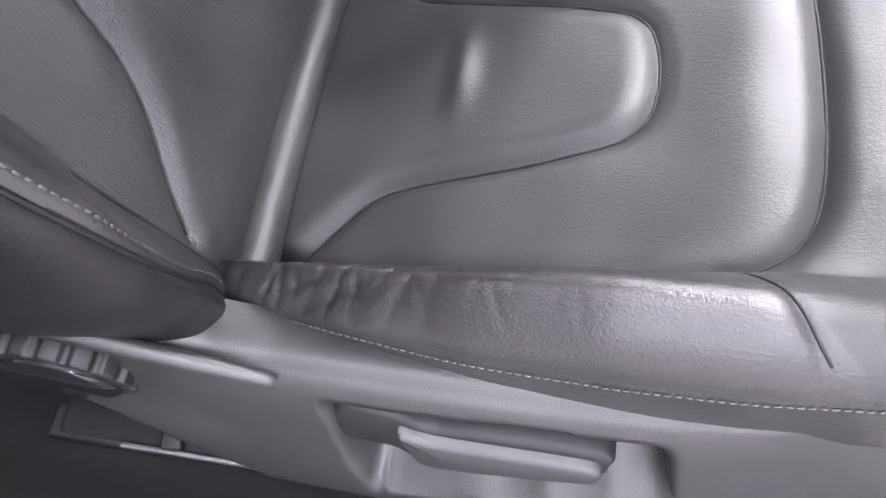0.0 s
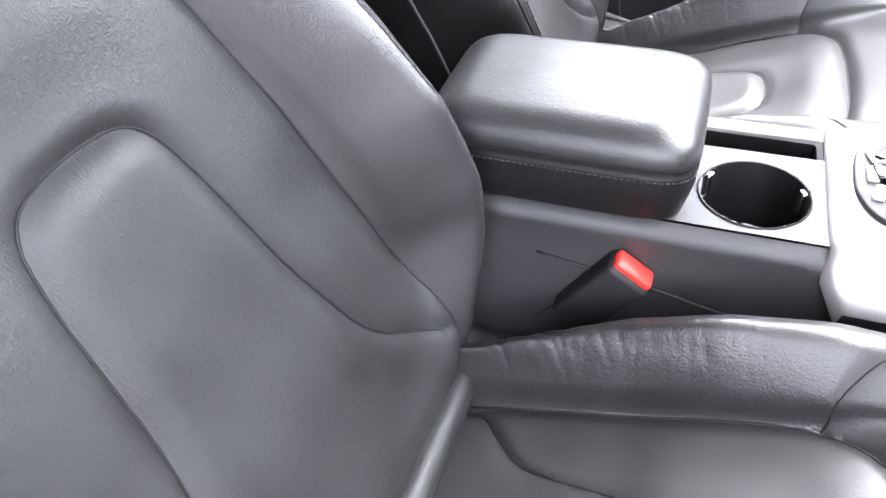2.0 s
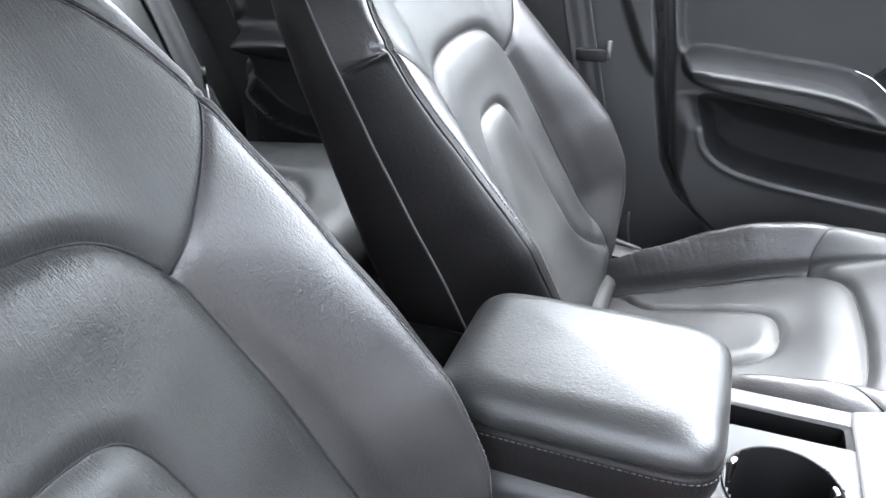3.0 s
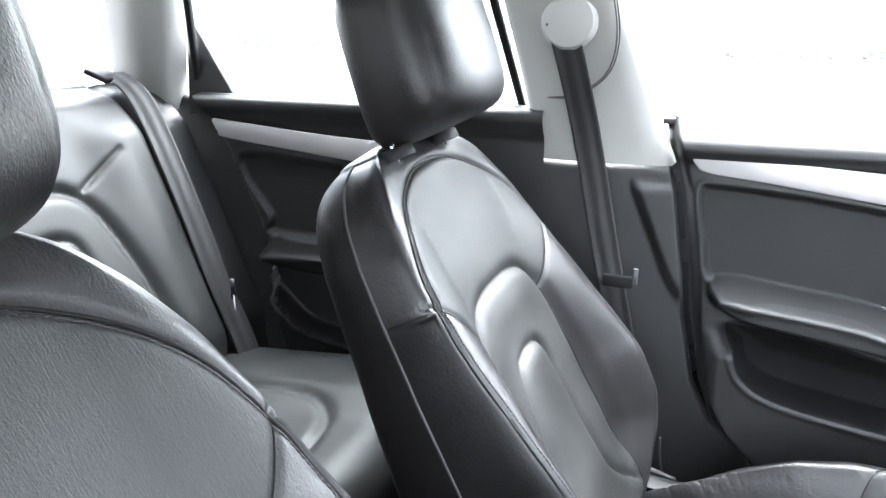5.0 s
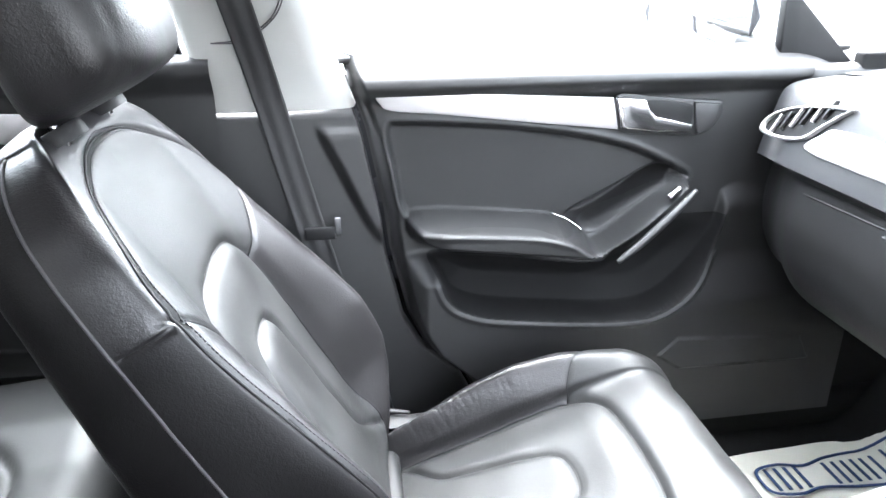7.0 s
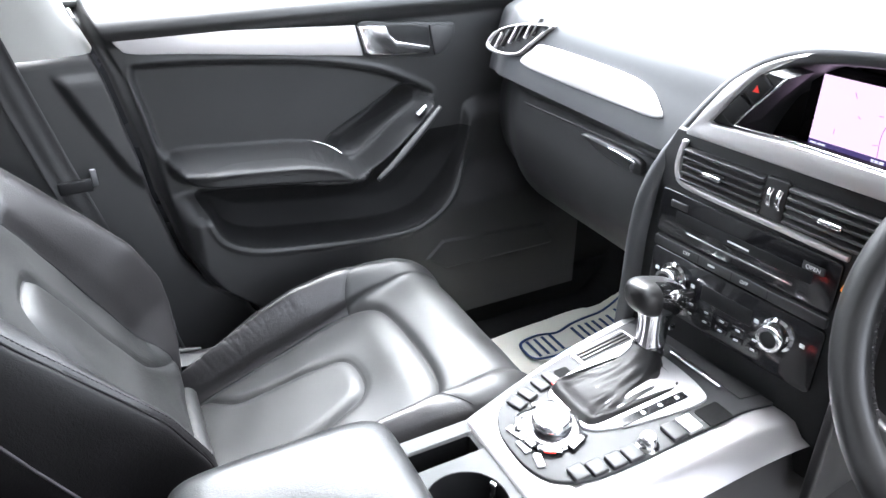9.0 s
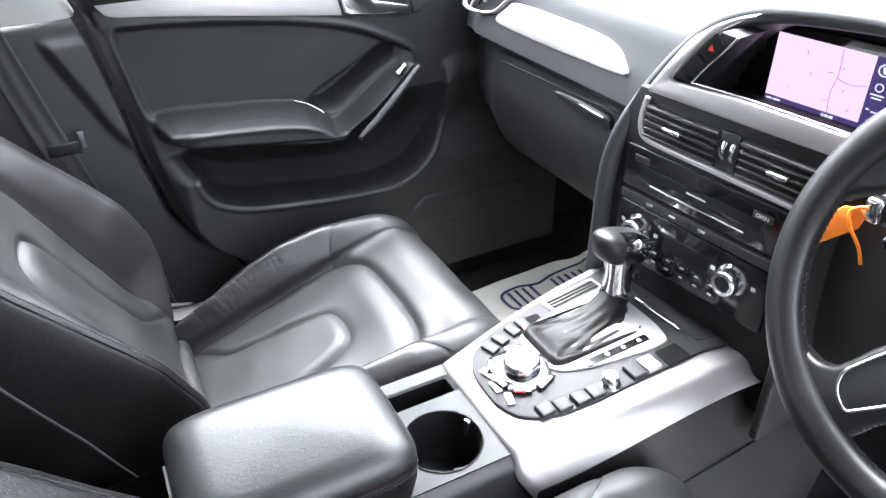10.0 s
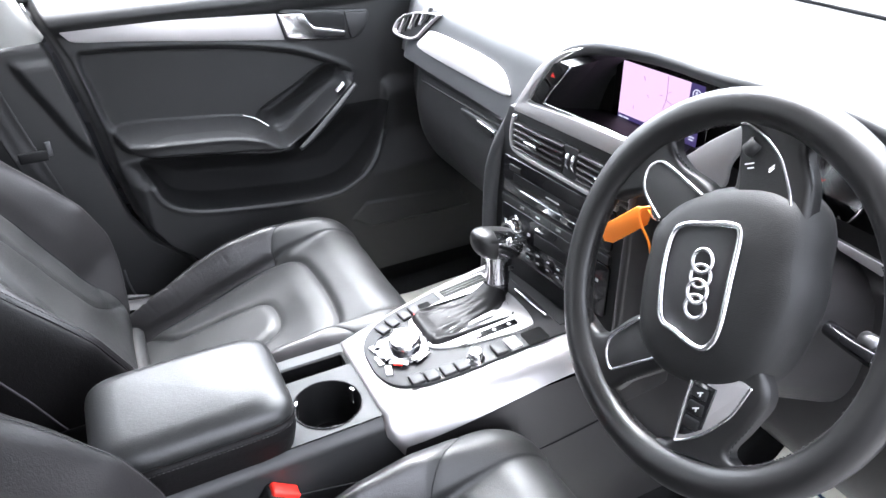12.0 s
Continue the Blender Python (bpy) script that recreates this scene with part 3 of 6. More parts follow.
    for sg in (-1, 1):
        line = curve([(0.452, sg * 0.135), (0.485, sg * 0.165), (0.520, sg * 0.196), (0.538, sg * 0.212)], 6)
        tube("seam", np.array([on_front(w, v) for w, v in line]) + rise, 0.0009, DARK, seat, "dark sewn seam", sides=6)
    for off, kind_ in ((0.0, "pipe"), (0.0065, "thread"), (-0.006, "thread")):
        line = [(w - off * max(0.0, 1 - abs(v) / 0.15), v - math.copysign(off, v) * min(1, abs(v) / 0.1)) for w, v in arch if w > -0.03]
        line = np.array([on_front(w, v) for w, v in line]) + np.array([0.0004, 0, 0.0003])
        if kind_ == "pipe":
            tube("piping", line, 0.0016, LEATHER_SHADE, seat, "leather piping")
        else:
            stitches("stitching", line, DARK_THREAD, seat, label="dark twin stitching")
    for j in (qr, nq - qr):
        tube("piping", V[92:336, j], 0.0018, THREAD, seat, "grey edge piping")
    # the roll between cushion and backrest
    y = np.linspace(-0.186, 0.186, 24)
    line = np.stack([np.full(24, -0.016) - 0.003 * np.cos(y * 9), y, np.full(24, 0.007)], 1)
    tube("crease_roll", line, 0.018, LEATHER, seat, "pale leather roll in the crease", sides=14)
    return lean


def headrest(seat, lean, ahead=0.0, up=0.0):
    c, s = math.cos(lean), math.sin(lean)
    back = Matrix(((c, 0, -s, 0), (0, 1, 0, 0), (s, 0, c, 0), (0, 0, 0, 1)))
    H = []
    for k in np.linspace(-1, 1, 61):
        z = 0.8305 + 0.1025 * math.copysign(1 - (1 - abs(k)) ** 1.6, k)
        f = (1 - abs(k) ** 4.0) ** 0.36
        wy, wx = 0.133 * f * (1 - 0.14 * (k < 0) * abs(k) ** 2), 0.067 * f * (1.0 - 0.08 * k)
        row = []
        for j in range(96):
            a = 2 * math.pi * j / 96
            ca, sa = math.cos(a), math.sin(a)
            n = 0.62
            x = wx * math.copysign(abs(ca) ** n, ca)
            y = wy * math.copysign(abs(sa) ** n, sa)
            bow = 0.016 * (1 - (y / 0.14) ** 2)
            x += bow * (0.7 if ca > 0 else -0.6) + 0.030 + 0.020 * k
            for y0 in (-0.110, 0.110):
                x -= math.copysign(0.003, ca) * math.exp(-abs(y - y0) / 0.003) * (ca > 0)
            row.append(tuple(back @ Vector((x + ahead, y, z + up))))
        H.append(row)
    H = np.array(H)
    sheet("headrest", H, LEATHER_WARM, seat, "padded leather headrest", closed=True)
    link_mesh("headrest_top", H[-1], [tuple(range(96))], LEATHER_WARM, seat)
    link_mesh("headrest_base", H[0], [tuple(range(96))[::-1]], LEATHER_SHADE, seat)
    for y in (-0.077, 0.077):
        tube("post", [back @ Vector((-0.028, y, z)) for z in (0.704, 0.72, 0.74, 0.765)], 0.0055, CHROME, seat, "chrome headrest post", sides=12)
        lathe("collar", [(0.026, -0.008), (0.026, 0.004), (0.022, 0.008), (0.011, 0.008), (0.009, 0.002)], RUBBER, back @ pose(-0.028, y, 0.716), seat)


def seat_base(seat, outer):
    """The plastic valance with its levers, and the rails."""
    for s in (-1, 1):
        U = np.linspace(-0.17, 0.44, 123)
        rows = []
        for x in U:
            zt = np.interp(x, [-0.17, -0.065, -0.018, 0.024, 0.1, 0.2, 0.27, 0.37, 0.44], [0.088, 0.072, 0.054, 0.048, 0.046, 0.047, 0.053, 0.078, 0.095])
            zb = np.interp(x, [-0.17, -0.09, -0.05, 0.0, 0.1, 0.44], [0.012, -0.055, -0.09, -0.125, -0.137, -0.10])
            if s != outer:
                zt -= 0.035
            ya = 0.255 - 0.018 * step(np.array(x), 0.30, 0.46)
            ctrl = [(ya - 0.055, zt - 0.006), (ya - 0.030, zt), (ya - 0.018, zt - 0.004), (ya - 0.25 * (zt - 0.02), zt - 0.020), (ya - 0.25 * (zt + zb) / 2, (zt + zb) / 2), (ya - 0.25 * zb, zb + 0.008), (ya - 0.25 * zb - 0.012, zb)]
            rows.append([(x, s * a, b) for a, b in curve(ctrl, 9)])
        V = np.array(rows)
        # recess for the lever
        X, Z = V[..., 0], V[..., 2]
        P = np.stack([X.ravel(), Z.ravel()], 1)
        rec = np.array([(0.058, 0.016), (0.07, -0.06), (0.085, -0.105), (0.18, -0.085), (0.291, -0.048), (0.275, 0.010), (0.267, 0.023)])
        d = step(signed(P, rec), -0.003, 0.006).reshape(X.shape)
        V[..., 1] -= s * 0.045 * d
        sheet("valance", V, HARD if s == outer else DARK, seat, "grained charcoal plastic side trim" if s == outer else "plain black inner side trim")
        if s != outer:
            box("rail", (0.50, 0.026, 0.022), (0.08, s * 0.258, -0.185), DARK, seat, "black seat rail", bevel=0.003)
            continue
        lever = [(0.063, 0.006), (0.062, -0.040), (0.098, -0.046), (0.118, -0.060), (0.15, -0.058), (0.236, -0.046), (0.248, -0.030), (0.240, -0.012), (0.16, -0.010), (0.125, -0.012), (0.10, 0.002)]
        m = Matrix(((1, 0, 0, 0), (0, -0.25 * s, s, s * 0.246), (0, 1, 0, 0), (0, 0, 0, 1)))
        plate("height_lever", [tuple(p) for p in curve(lever, 4, closed=True)], 0.018, DARK, m @ pose(0, 0, -0.014), seat, "black seat height lever", bevel=0.005, segments=3)
        plate("lever_face", [tuple(q) for q in curve([(0.104, -0.010), (0.125, -0.016), (0.16, -0.017), (0.232, -0.019), (0.242, -0.030), (0.230, -0.042), (0.15, -0.052), (0.122, -0.050), (0.112, -0.034)], 4, closed=True)], 0.014, SOFT, m @ pose(0, 0, -0.002), seat, "smooth black lever blade", bevel=0.004, segments=3)
        # rising rim towards the backrest and the recline wheel
        line = [(-0.165, s * 0.240, 0.086), (-0.10, s * 0.242, 0.076), (-0.04, s * 0.244, 0.060), (0.030, s * 0.246, 0.040)]
        tube("valance_rim", curve(line, 6), [0.004 + 0.003 * math.sin(k / 18 * math.pi) for k in range(19)], HARD, seat)
        gear = []
        for k in range(256):
            a = 2 * math.pi * k / 256
            gear.append((0.047 + 0.0016 * min(max(3.5 * math.sin(a * 16) + 2.0, -1), 1), a))
        plate("recline_wheel", [(r * math.cos(a), r * math.sin(a)) for r, a in gear], 0.022, DARK, Matrix(((1, 0, 0, -0.118), (0, 0, s, s * 0.236), (0, 1, 0, 0.014), (0, 0, 0, 1))), seat, "ribbed recline wheel", bevel=0.002)
        lathe("wheel_cap", [(0.040, 0), (0.040, 0.003), (0.034, 0.006), (0.001, 0.006)], GLOSS, Matrix(((1, 0, 0, -0.118), (0, 0, s, s * 0.257), (0, 1, 0, 0.014), (0, 0, 0, 1))), seat, sides=32)
        box("rail", (0.56, 0.030, 0.020), (0.06, s * 0.262, -0.180), DARK, seat, "black seat rail", bevel=0.003)
        box("rail_lip", (0.50, 0.006, 0.006), (0.10, s * 0.275, -0.167), STEEL, seat, "bright worn rail edge", bevel=0.002)
        for x in (-0.105, -0.045, 0.015, 0.035):
            box("rail_clip", (0.018, 0.022, 0.012), (x, s * 0.262, -0.166), STEEL if x > 0 else DARK, seat, "rail clip", bevel=0.002, rot=(0, 0, 7))
        box("rail_cover", (0.10, 0.034, 0.03), (-0.16, s * 0.255, -0.18), CARPET, seat, bevel=0.006)
        for x in (-0.06, 0.2):
            box("riser", (0.10, 0.012, 0.14), (x, s * 0.225, -0.12), DARK, seat, bevel=0.004, rot=(0, 12, 0))
    box("pan", (0.44, 0.40, 0.03), (0.14, 0, -0.085), DARK, seat, bevel=0.01, rot=(0, -10, 0))
    tube("hinge_bolt", [(-0.062, outer * 0.214, 0.024), (-0.050, outer * 0.235, 0.030)], 0.006, STEEL, seat, sides=10)


def front_seat(label, m, recline, outer, ahead, up):
    seat = thing("front_seat", label, "car seat", group="front seats")
    seat_cushion(seat, 0.006 if outer < 0 else 0.0)
    headrest(seat, seat_back(seat, recline, outer), ahead, up)
    seat_base(seat, outer)
    seat.matrix_basis = m
    return seat


front_seat("black leather driver seat with grooved bolsters and headrest", pose(-0.014, -0.365, 0.237), 0.0, -1, -0.004, -0.036)
front_seat("black leather passenger seat beside the centre console", pose(-0.016, 0.395, 0.192, 0, -2.5, 0), -1.0, 1, 0.004, -0.006)
# ---- body shell and ground ----
def slab(name, outline, z0, z1, mat, label, category, kind="structure"):
    bm = bmesh.new()
    f = bm.faces.new([bm.verts.new((x, y, z0)) for x, y in outline])
    g = bmesh.ops.extrude_face_region(bm, geom=[f])
    bmesh.ops.translate(bm, verts=[v for v in g["geom"] if isinstance(v, bmesh.types.BMVert)], vec=(0, 0, z1 - z0))
    return tagged(part(name, bm, mat), label, category, kind=kind)


slab("ground", [(-400, -400), (400, -400), (400, 400), (-400, 400)], -0.5, -0.30, GROUND, "unseen dark ground around the parked car", "ground")


def floor_carpet():
    """Carpet with the raised tunnel, sills and the toe board."""
    X = np.concatenate([np.linspace(-1.4, 0.85, 70), np.linspace(0.87, 1.25, 16)])
    Y = np.linspace(-0.74, 0.72, 90)
    V = np.zeros((len(X), len(Y), 3))
    for i, x in enumerate(X):
        for j, y in enumerate(Y):
            z = 0.16 * step(0.15 - abs(y), 0.0, 0.06) + 0.05 * step(abs(y), 0.64, 0.72)
            z += 0.42 * step(np.array(x), 0.92, 1.22) + 0.003 * math.sin(x * 31 + 2 * math.sin(y * 17)) * math.cos(y * 23)
            z += 0.24 * step(np.array(-x), 0.98, 1.1)
            V[i, j] = (x, y, z)
    return tagged(sheet("floor", V, CARPET, flip=True), "black carpeted car floor with a raised tunnel", "car floor", kind="structure")


floor_carpet()
tagged(box("sill_left", (1.7, 0.12, 0.15), (0.40, 0.79, 0.045), CARPET, bevel=0.012), "black carpeted sill under the passenger door", "door sill", kind="structure")
# added out of view: keeps low windscreen sky off the backrests
tagged(box("sky_block_ahead", (0.3, 40, 3.2), (5.2, 0, 1.3), BLOCK_WALL, bevel=0.01), "unseen plain wall added to block low sky ahead", "wall", kind="structure")
# added out of view to block sky light from the driver's rear side
tagged(box("shade_wall_right", (14, 0.3, 5.0), (-7.1, -1.95, 2.2), SHADE_WALL, bevel=0.01), "unseen dark wall added to shade the driver side", "wall", kind="structure")
# footwell shade is in this panel's colour; the right one is plain SOFT
tagged(box("kick_panel", (0.42, 0.03, 0.80), (1.06, 0.765, 0.42), POCKET_SHADE, bevel=0.006), "kick panel in shade-dark colour beside the footwell", "kick panel", kind="structure")
tagged(box("kick_panel_right", (0.42, 0.03, 0.80), (1.06, -0.765, 0.42), SOFT, bevel=0.006), "black kick panel beside the pedals", "kick panel", kind="structure")


def beam(name, a, b, width, depth, mat, parent=None, label="", bevel=0.006):
    """A bar with a rounded oblong section from a to b; width lies along the car."""
    a, b = Vector(a), Vector(b)
    z = (b - a).normalized()
    x = (Vector((1, 0, 0)) - z * z.x).normalized()
    y = z.cross(x)
    m = Matrix(((x.x, y.x, z.x, a.x), (x.y, y.y, z.y, a.y), (x.z, y.z, z.z, a.z), (0, 0, 0, 1)))
    return plate(name, rounded(width, depth, min(width, depth) * 0.3), (b - a).length, mat, m, parent, label, bevel=0)


def shell():
    """Roof lining, firewall, sills and the outer skin that closes the cabin; the driver's side stays open."""
    X = np.linspace(-1.75, 0.50, 40)
    Y = np.linspace(-0.60, 0.60, 31)
    V = np.array([[(x, y, 1.245 - 0.05 * (y / 0.6) ** 2 - 0.06 * ((x + 0.45) / 1.1) ** 2 - (0.05 if abs(y) > 0.59 else 0)) for y in Y] for x in X])
    W = V + np.array([0, 0, 0.05])
    tagged(sheet("ceiling", V, PALE), "pale grey fabric roof lining", "roof lining", kind="structure")
    tagged(sheet("roof", W, PAINT), "dark painted car roof", "car roof", kind="structure")
    tagged(box("firewall", (0.03, 1.5, 1.0), (1.30, 0, 0.28), DARK, bevel=0.005), "black bulkhead behind the dashboard", "bulkhead", kind="structure")
    tagged(box("bonnet", (1.1, 1.62, 0.06), (1.90, 0, 0.70), PAINT, bevel=0.03, rot=(0, 5, 0)), "dark painted bonnet ahead of the windscreen", "car bonnet", kind="structure")
    tagged(box("side_wall_left", (3.2, 0.03, 0.95), (-0.2, 0.90, 0.17), PAINT, bevel=0.01), "dark painted outer side of the car", "car body", kind="structure")
    tagged(box("sill_right", (1.5, 0.12, 0.17), (0.2, -0.79, -0.005), PAINT, bevel=0.03), "dark painted door sill under the open door", "door sill", kind="structure")
    tagged(box("sill_trim", (1.3, 0.05, 0.03), (0.2, -0.742, 0.07), HARD, bevel=0.008), "black plastic sill trim", "sill trim", kind="structure")
    tagged(box("rear_wall", (0.04, 1.5, 0.8), (-1.62, 0, 0.4), CARPET, bevel=0.01), "dark carpeted luggage space behind the seats", "boot lining", kind="structure")
    tagged(box("luggage_cover", (0.42, 1.3, 0.02), (-1.42, 0, 0.76), CARPET, bevel=0.005), "black luggage cover behind the rear seat", "luggage cover", kind="structure")
    # out of view; this side and its pillar below shade the driver's backrest
    tagged(box("right_rear_side", (1.60, 0.05, 0.98), (-0.95, -0.80, 0.31), DOOR, bevel=0.01), "unseen closed rear door that shades the driver seat", "car door", kind="structure")
    # two panels added out of view to keep light off the rear bench
    tagged(box("tailgate", (0.06, 1.30, 0.30), (-1.80, 0, 1.10), PALE, bevel=0.02), "unseen pale panel added to block rear light", "tailgate", kind="structure")
    tagged(box("rear_blocker_right", (0.62, 0.05, 0.46), (-1.50, -0.70, 1.0), PALE, bevel=0.01, rot=(18, 0, 0)), "unseen pale side panel added to block rear light", "rear quarter", kind="structure")
    for x0, x1, label in ((-0.28, -0.36, "unseen pale grey pillar that shades the driver seat"), (-1.22, -1.16, "pale grey rear pillar trim")):
        tagged(beam("pillar_right", (x0, -0.79, 0.70), (x1, -0.60, 1.22), 0.16, 0.05, PALE), label, "pillar trim", kind="structure")


shell()


# ---- passenger door ----
def drawn_on(xx, zz, outlines, reach):
    """Grid points near an outline moved onto it, so that panels meet in smooth lines."""
    xx, zz = xx.copy(), zz.copy()
    h = xx[1, 0] - xx[0, 0]
    for outline in outlines:
        d = signed(np.stack([xx.ravel(), zz.ravel()], 1), outline).reshape(xx.shape)
        gx, gz = np.gradient(np.clip(d, -0.05, 0.05), h)
        n = np.maximum(np.hypot(gx, gz), 0.3)
        near = np.abs(d) < reach
        xx[near] -= (d * gx / n ** 2)[near]
        zz[near] -= (d * gz / n ** 2)[near]
    return xx, zz


def front_door():
    door = thing("front_door", "black passenger door with cloth panel, armrest and pocket", "car door")
    X, Z = np.arange(-0.085, 0.90, 0.003), np.arange(0.10, 0.835, 0.003)
    xx, zz = np.meshgrid(X, Z, indexing="ij")
    insert = curve([(0.002, 0.712), (0.012, 0.64), (0.036, 0.555), (0.14, 0.546), (0.25, 0.535), (0.335, 0.515), (0.42, 0.552), (0.505, 0.598), (0.548, 0.603), (0.50, 0.632), (0.427, 0.664), (0.312, 0.691), (0.158, 0.711), (0.03, 0.720)], 6, closed=True)
    arm = curve([(0.040, 0.562), (0.16, 0.556), (0.29, 0.540), (0.345, 0.512), (0.375, 0.495), (0.43, 0.530), (0.50, 0.585), (0.535, 0.606), (0.553, 0.590), (0.53, 0.563), (0.47, 0.518), (0.40, 0.476), (0.36, 0.465), (0.295, 0.470), (0.193, 0.484), (0.05, 0.508)], 5, closed=True)
    pocket = curve([(0.070, 0.488), (0.078, 0.45), (0.098, 0.405), (0.15, 0.376), (0.255, 0.358), (0.42, 0.342), (0.50, 0.352), (0.56, 0.395), (0.602, 0.45), (0.628, 0.51), (0.632, 0.565), (0.605, 0.612), (0.568, 0.618), (0.553, 0.585), (0.53, 0.556), (0.47, 0.511), (0.40, 0.470), (0.37, 0.462), (0.295, 0.466), (0.193, 0.480)], 5, closed=True)
    zs = np.array([0.08, 0.10, 0.235, 0.264, 0.30, 0.36, 0.485, 0.559, 0.706, 0.832, 0.86])
    rear = [(a - 0.004, b) for a, b in zip((0.21, 0.20, 0.135, 0.105, 0.065, 0.032, 0.004, -0.004, -0.030, -0.068, -0.077), zs)]
    border = np.array(rear + [(1.2, 0.86), (1.2, 0.08)])
    xx, zz = drawn_on(xx, zz, (border, insert, pocket, arm), 0.0019)
    P = np.stack([xx.ravel(), zz.ravel()], 1)
    x, z = P[:, 0], P[:, 1]
    out = np.zeros(len(P))
    # shoulder roll under the glass, dished panel, proud lower part
    out += 0.026 * step(z, 0.752, 0.785) - 0.060 * step(z, 0.782, 0.842) ** 1.4
    si = signed(P, insert)
    out += -0.012 * step(si, -0.004, 0.006) + 0.003 * np.exp(-((si + 0.008) / 0.006) ** 2)
    # armrest with the rising grip
    sa = signed(P, arm)
    taper = 0.80 + 0.20 * step(x, 0.03, 0.10) - 0.40 * step(x, 0.38, 0.56)
    out += 0.080 * taper * step(sa, -0.004, 0.022)
    # well between grip and panel
    well = curve([(0.33, 0.535), (0.375, 0.512), (0.43, 0.548), (0.515, 0.612), (0.49, 0.622), (0.42, 0.585)], 5, closed=True)
    out -= 0.045 * step(signed(P, well), -0.008, 0.016)
    # lower moulding around the pocket
    sp = signed(P, pocket)
    rise = 0.49 + 0.10 * step(x, 0.50, 0.66)
    low = step(rise - z, 0.0, 0.05) * (1 - 0.75 * step(x, 0.50, 0.66) * step(z, 0.36, 0.46)) * step(x, 0.01, 0.06)
    out += 0.065 * low * step(-sp, -0.014, -0.002) + 0.003 * np.exp(-((sp + 0.007) / 0.005) ** 2) * (z < 0.46)
    out -= 0.030 * step(sp, -0.004, 0.06) * step(0.54 - z, 0.0, 0.10)
    # speaker grille plate
    spk = np.array([(0.50, 0.262), (0.54, 0.300), (0.80, 0.282), (0.83, 0.225), (0.55, 0.228)])
    out += 0.004 * step(signed(P, spk), 0.0, 0.004)
    # rounded rear and lower edges of the panel
    edge_x = np.interp(z, [0.10, 0.235, 0.264, 0.30, 0.36, 0.485, 0.559, 0.706, 0.832], [0.20, 0.135, 0.105, 0.065, 0.032, 0.004, -0.004, -0.030, -0.068])
    out -= 0.045 * (1 - step(x - edge_x, 0.0, 0.020))
    out -= 0.05 * step(x, 0.72, 0.88) * step(z, 0.3, 0.4)
    yy = 0.772 - out
    V = np.stack([xx, yy.reshape(xx.shape), zz], -1)
    F = np.stack([((a[1:, 1:] + a[:-1, :-1] + a[1:, :-1] + a[:-1, 1:]) / 4).ravel() for a in (xx, zz)], 1)
    keep = inside(F, border).reshape(xx[:-1, :-1].shape)
    ins = (signed(F, insert) > 0).reshape(keep.shape) & keep
    am = (signed(F, arm) > 0).reshape(keep.shape) & keep & ~ins
    pk = ((signed(F, pocket) > 0) & (F[:, 1] < 0.53)).reshape(keep.shape) & keep & ~am & ~ins
    sk = inside(F, spk).reshape(keep.shape) & keep
    sheet("panel", V, DOOR, door, mask=keep & ~ins & ~am & ~pk & ~sk)
    sheet("cloth_insert", V, CLOTH, door, "dark cloth door insert", mask=ins)
    sheet("armrest", V, DOOR, door, "padded black armrest with a rising grip", mask=am)
    # the recess gets its shade from the lining colour too
    sheet("pocket", V, POCKET_SHADE, door, "deep door pocket in shade-dark colour", mask=pk)
    sheet("speaker_grille", V, SOFT, door, mask=sk)
    face = Matrix(((1, 0, 0, 0), (0, 0, -1, 0.766), (0, 1, 0, 0), (0, 0, 0, 1)))
    strip = curve([(-0.024, 0.777), (-0.012, 0.757), (0.008, 0.745), (0.10, 0.735), (0.25, 0.716), (0.405, 0.698)], 6)
    top = curve([(0.392, 0.754), (0.25, 0.763), (0.10, 0.772), (-0.02, 0.779)], 6)
    plate("trim_strip", [tuple(p) for p in np.vstack([strip, top])], 0.006, ALU, face, door, "brushed aluminium trim strip", bevel=0.002)
    bezel = curve([(0.398, 0.757), (0.47, 0.752), (0.56, 0.744), (0.597, 0.738), (0.592, 0.705), (0.56, 0.682), (0.47, 0.688), (0.408, 0.696)], 5, closed=True)
    plate("handle_bowl", [tuple(p) for p in bezel], 0.004, SOFT, face, door, bevel=0.002)
    bowl = curve([(0.452, 0.747), (0.53, 0.740), (0.542, 0.725), (0.536, 0.700), (0.50, 0.702), (0.462, 0.722)], 5, closed=True)
    # thin raised plate; its black stands in for shade in the handle hollow
    plate("handle_hollow_shade", [tuple(p) for p in bowl], 0.005, DARK, face @ pose(0, 0, 0.001), door, bevel=0.001)
    handle = [(0.395, 0.755), (0.449, 0.750), (0.458, 0.732), (0.470, 0.720), (0.541, 0.703), (0.538, 0.689), (0.47, 0.692), (0.418, 0.699), (0.408, 0.703)]
    plate("handle_end", [(0.542, 0.741), (0.592, 0.737), (0.588, 0.706), (0.566, 0.685), (0.553, 0.683), (0.548, 0.705)], 0.009, SOFT, face, door, bevel=0.003)
    plate("door_handle", handle, 0.014, CHROME, face, door, "chrome inner door handle", bevel=0.004, segments=3)
    tube("grip_trim", curve([(0.385, 0.664, 0.487), (0.43, 0.672, 0.517), (0.49, 0.686, 0.563), (0.535, 0.70, 0.598)], 6), [0.0075 - 0.00004 * (k - 9) ** 2 for k in range(19)], SATIN, door, "satin grip rising from the armrest", sides=14)
    box("window_switch", (0.028, 0.022, 0.010), (0.505, 0.725, 0.588), CHROME, door, "window switch", bevel=0.003, rot=(-20, -38, 0))
    tube("armrest_trim", curve([(0.29, 0.765, 0.548), (0.315, 0.745, 0.542), (0.335, 0.72, 0.530)], 5), 0.002, CHROME, door)
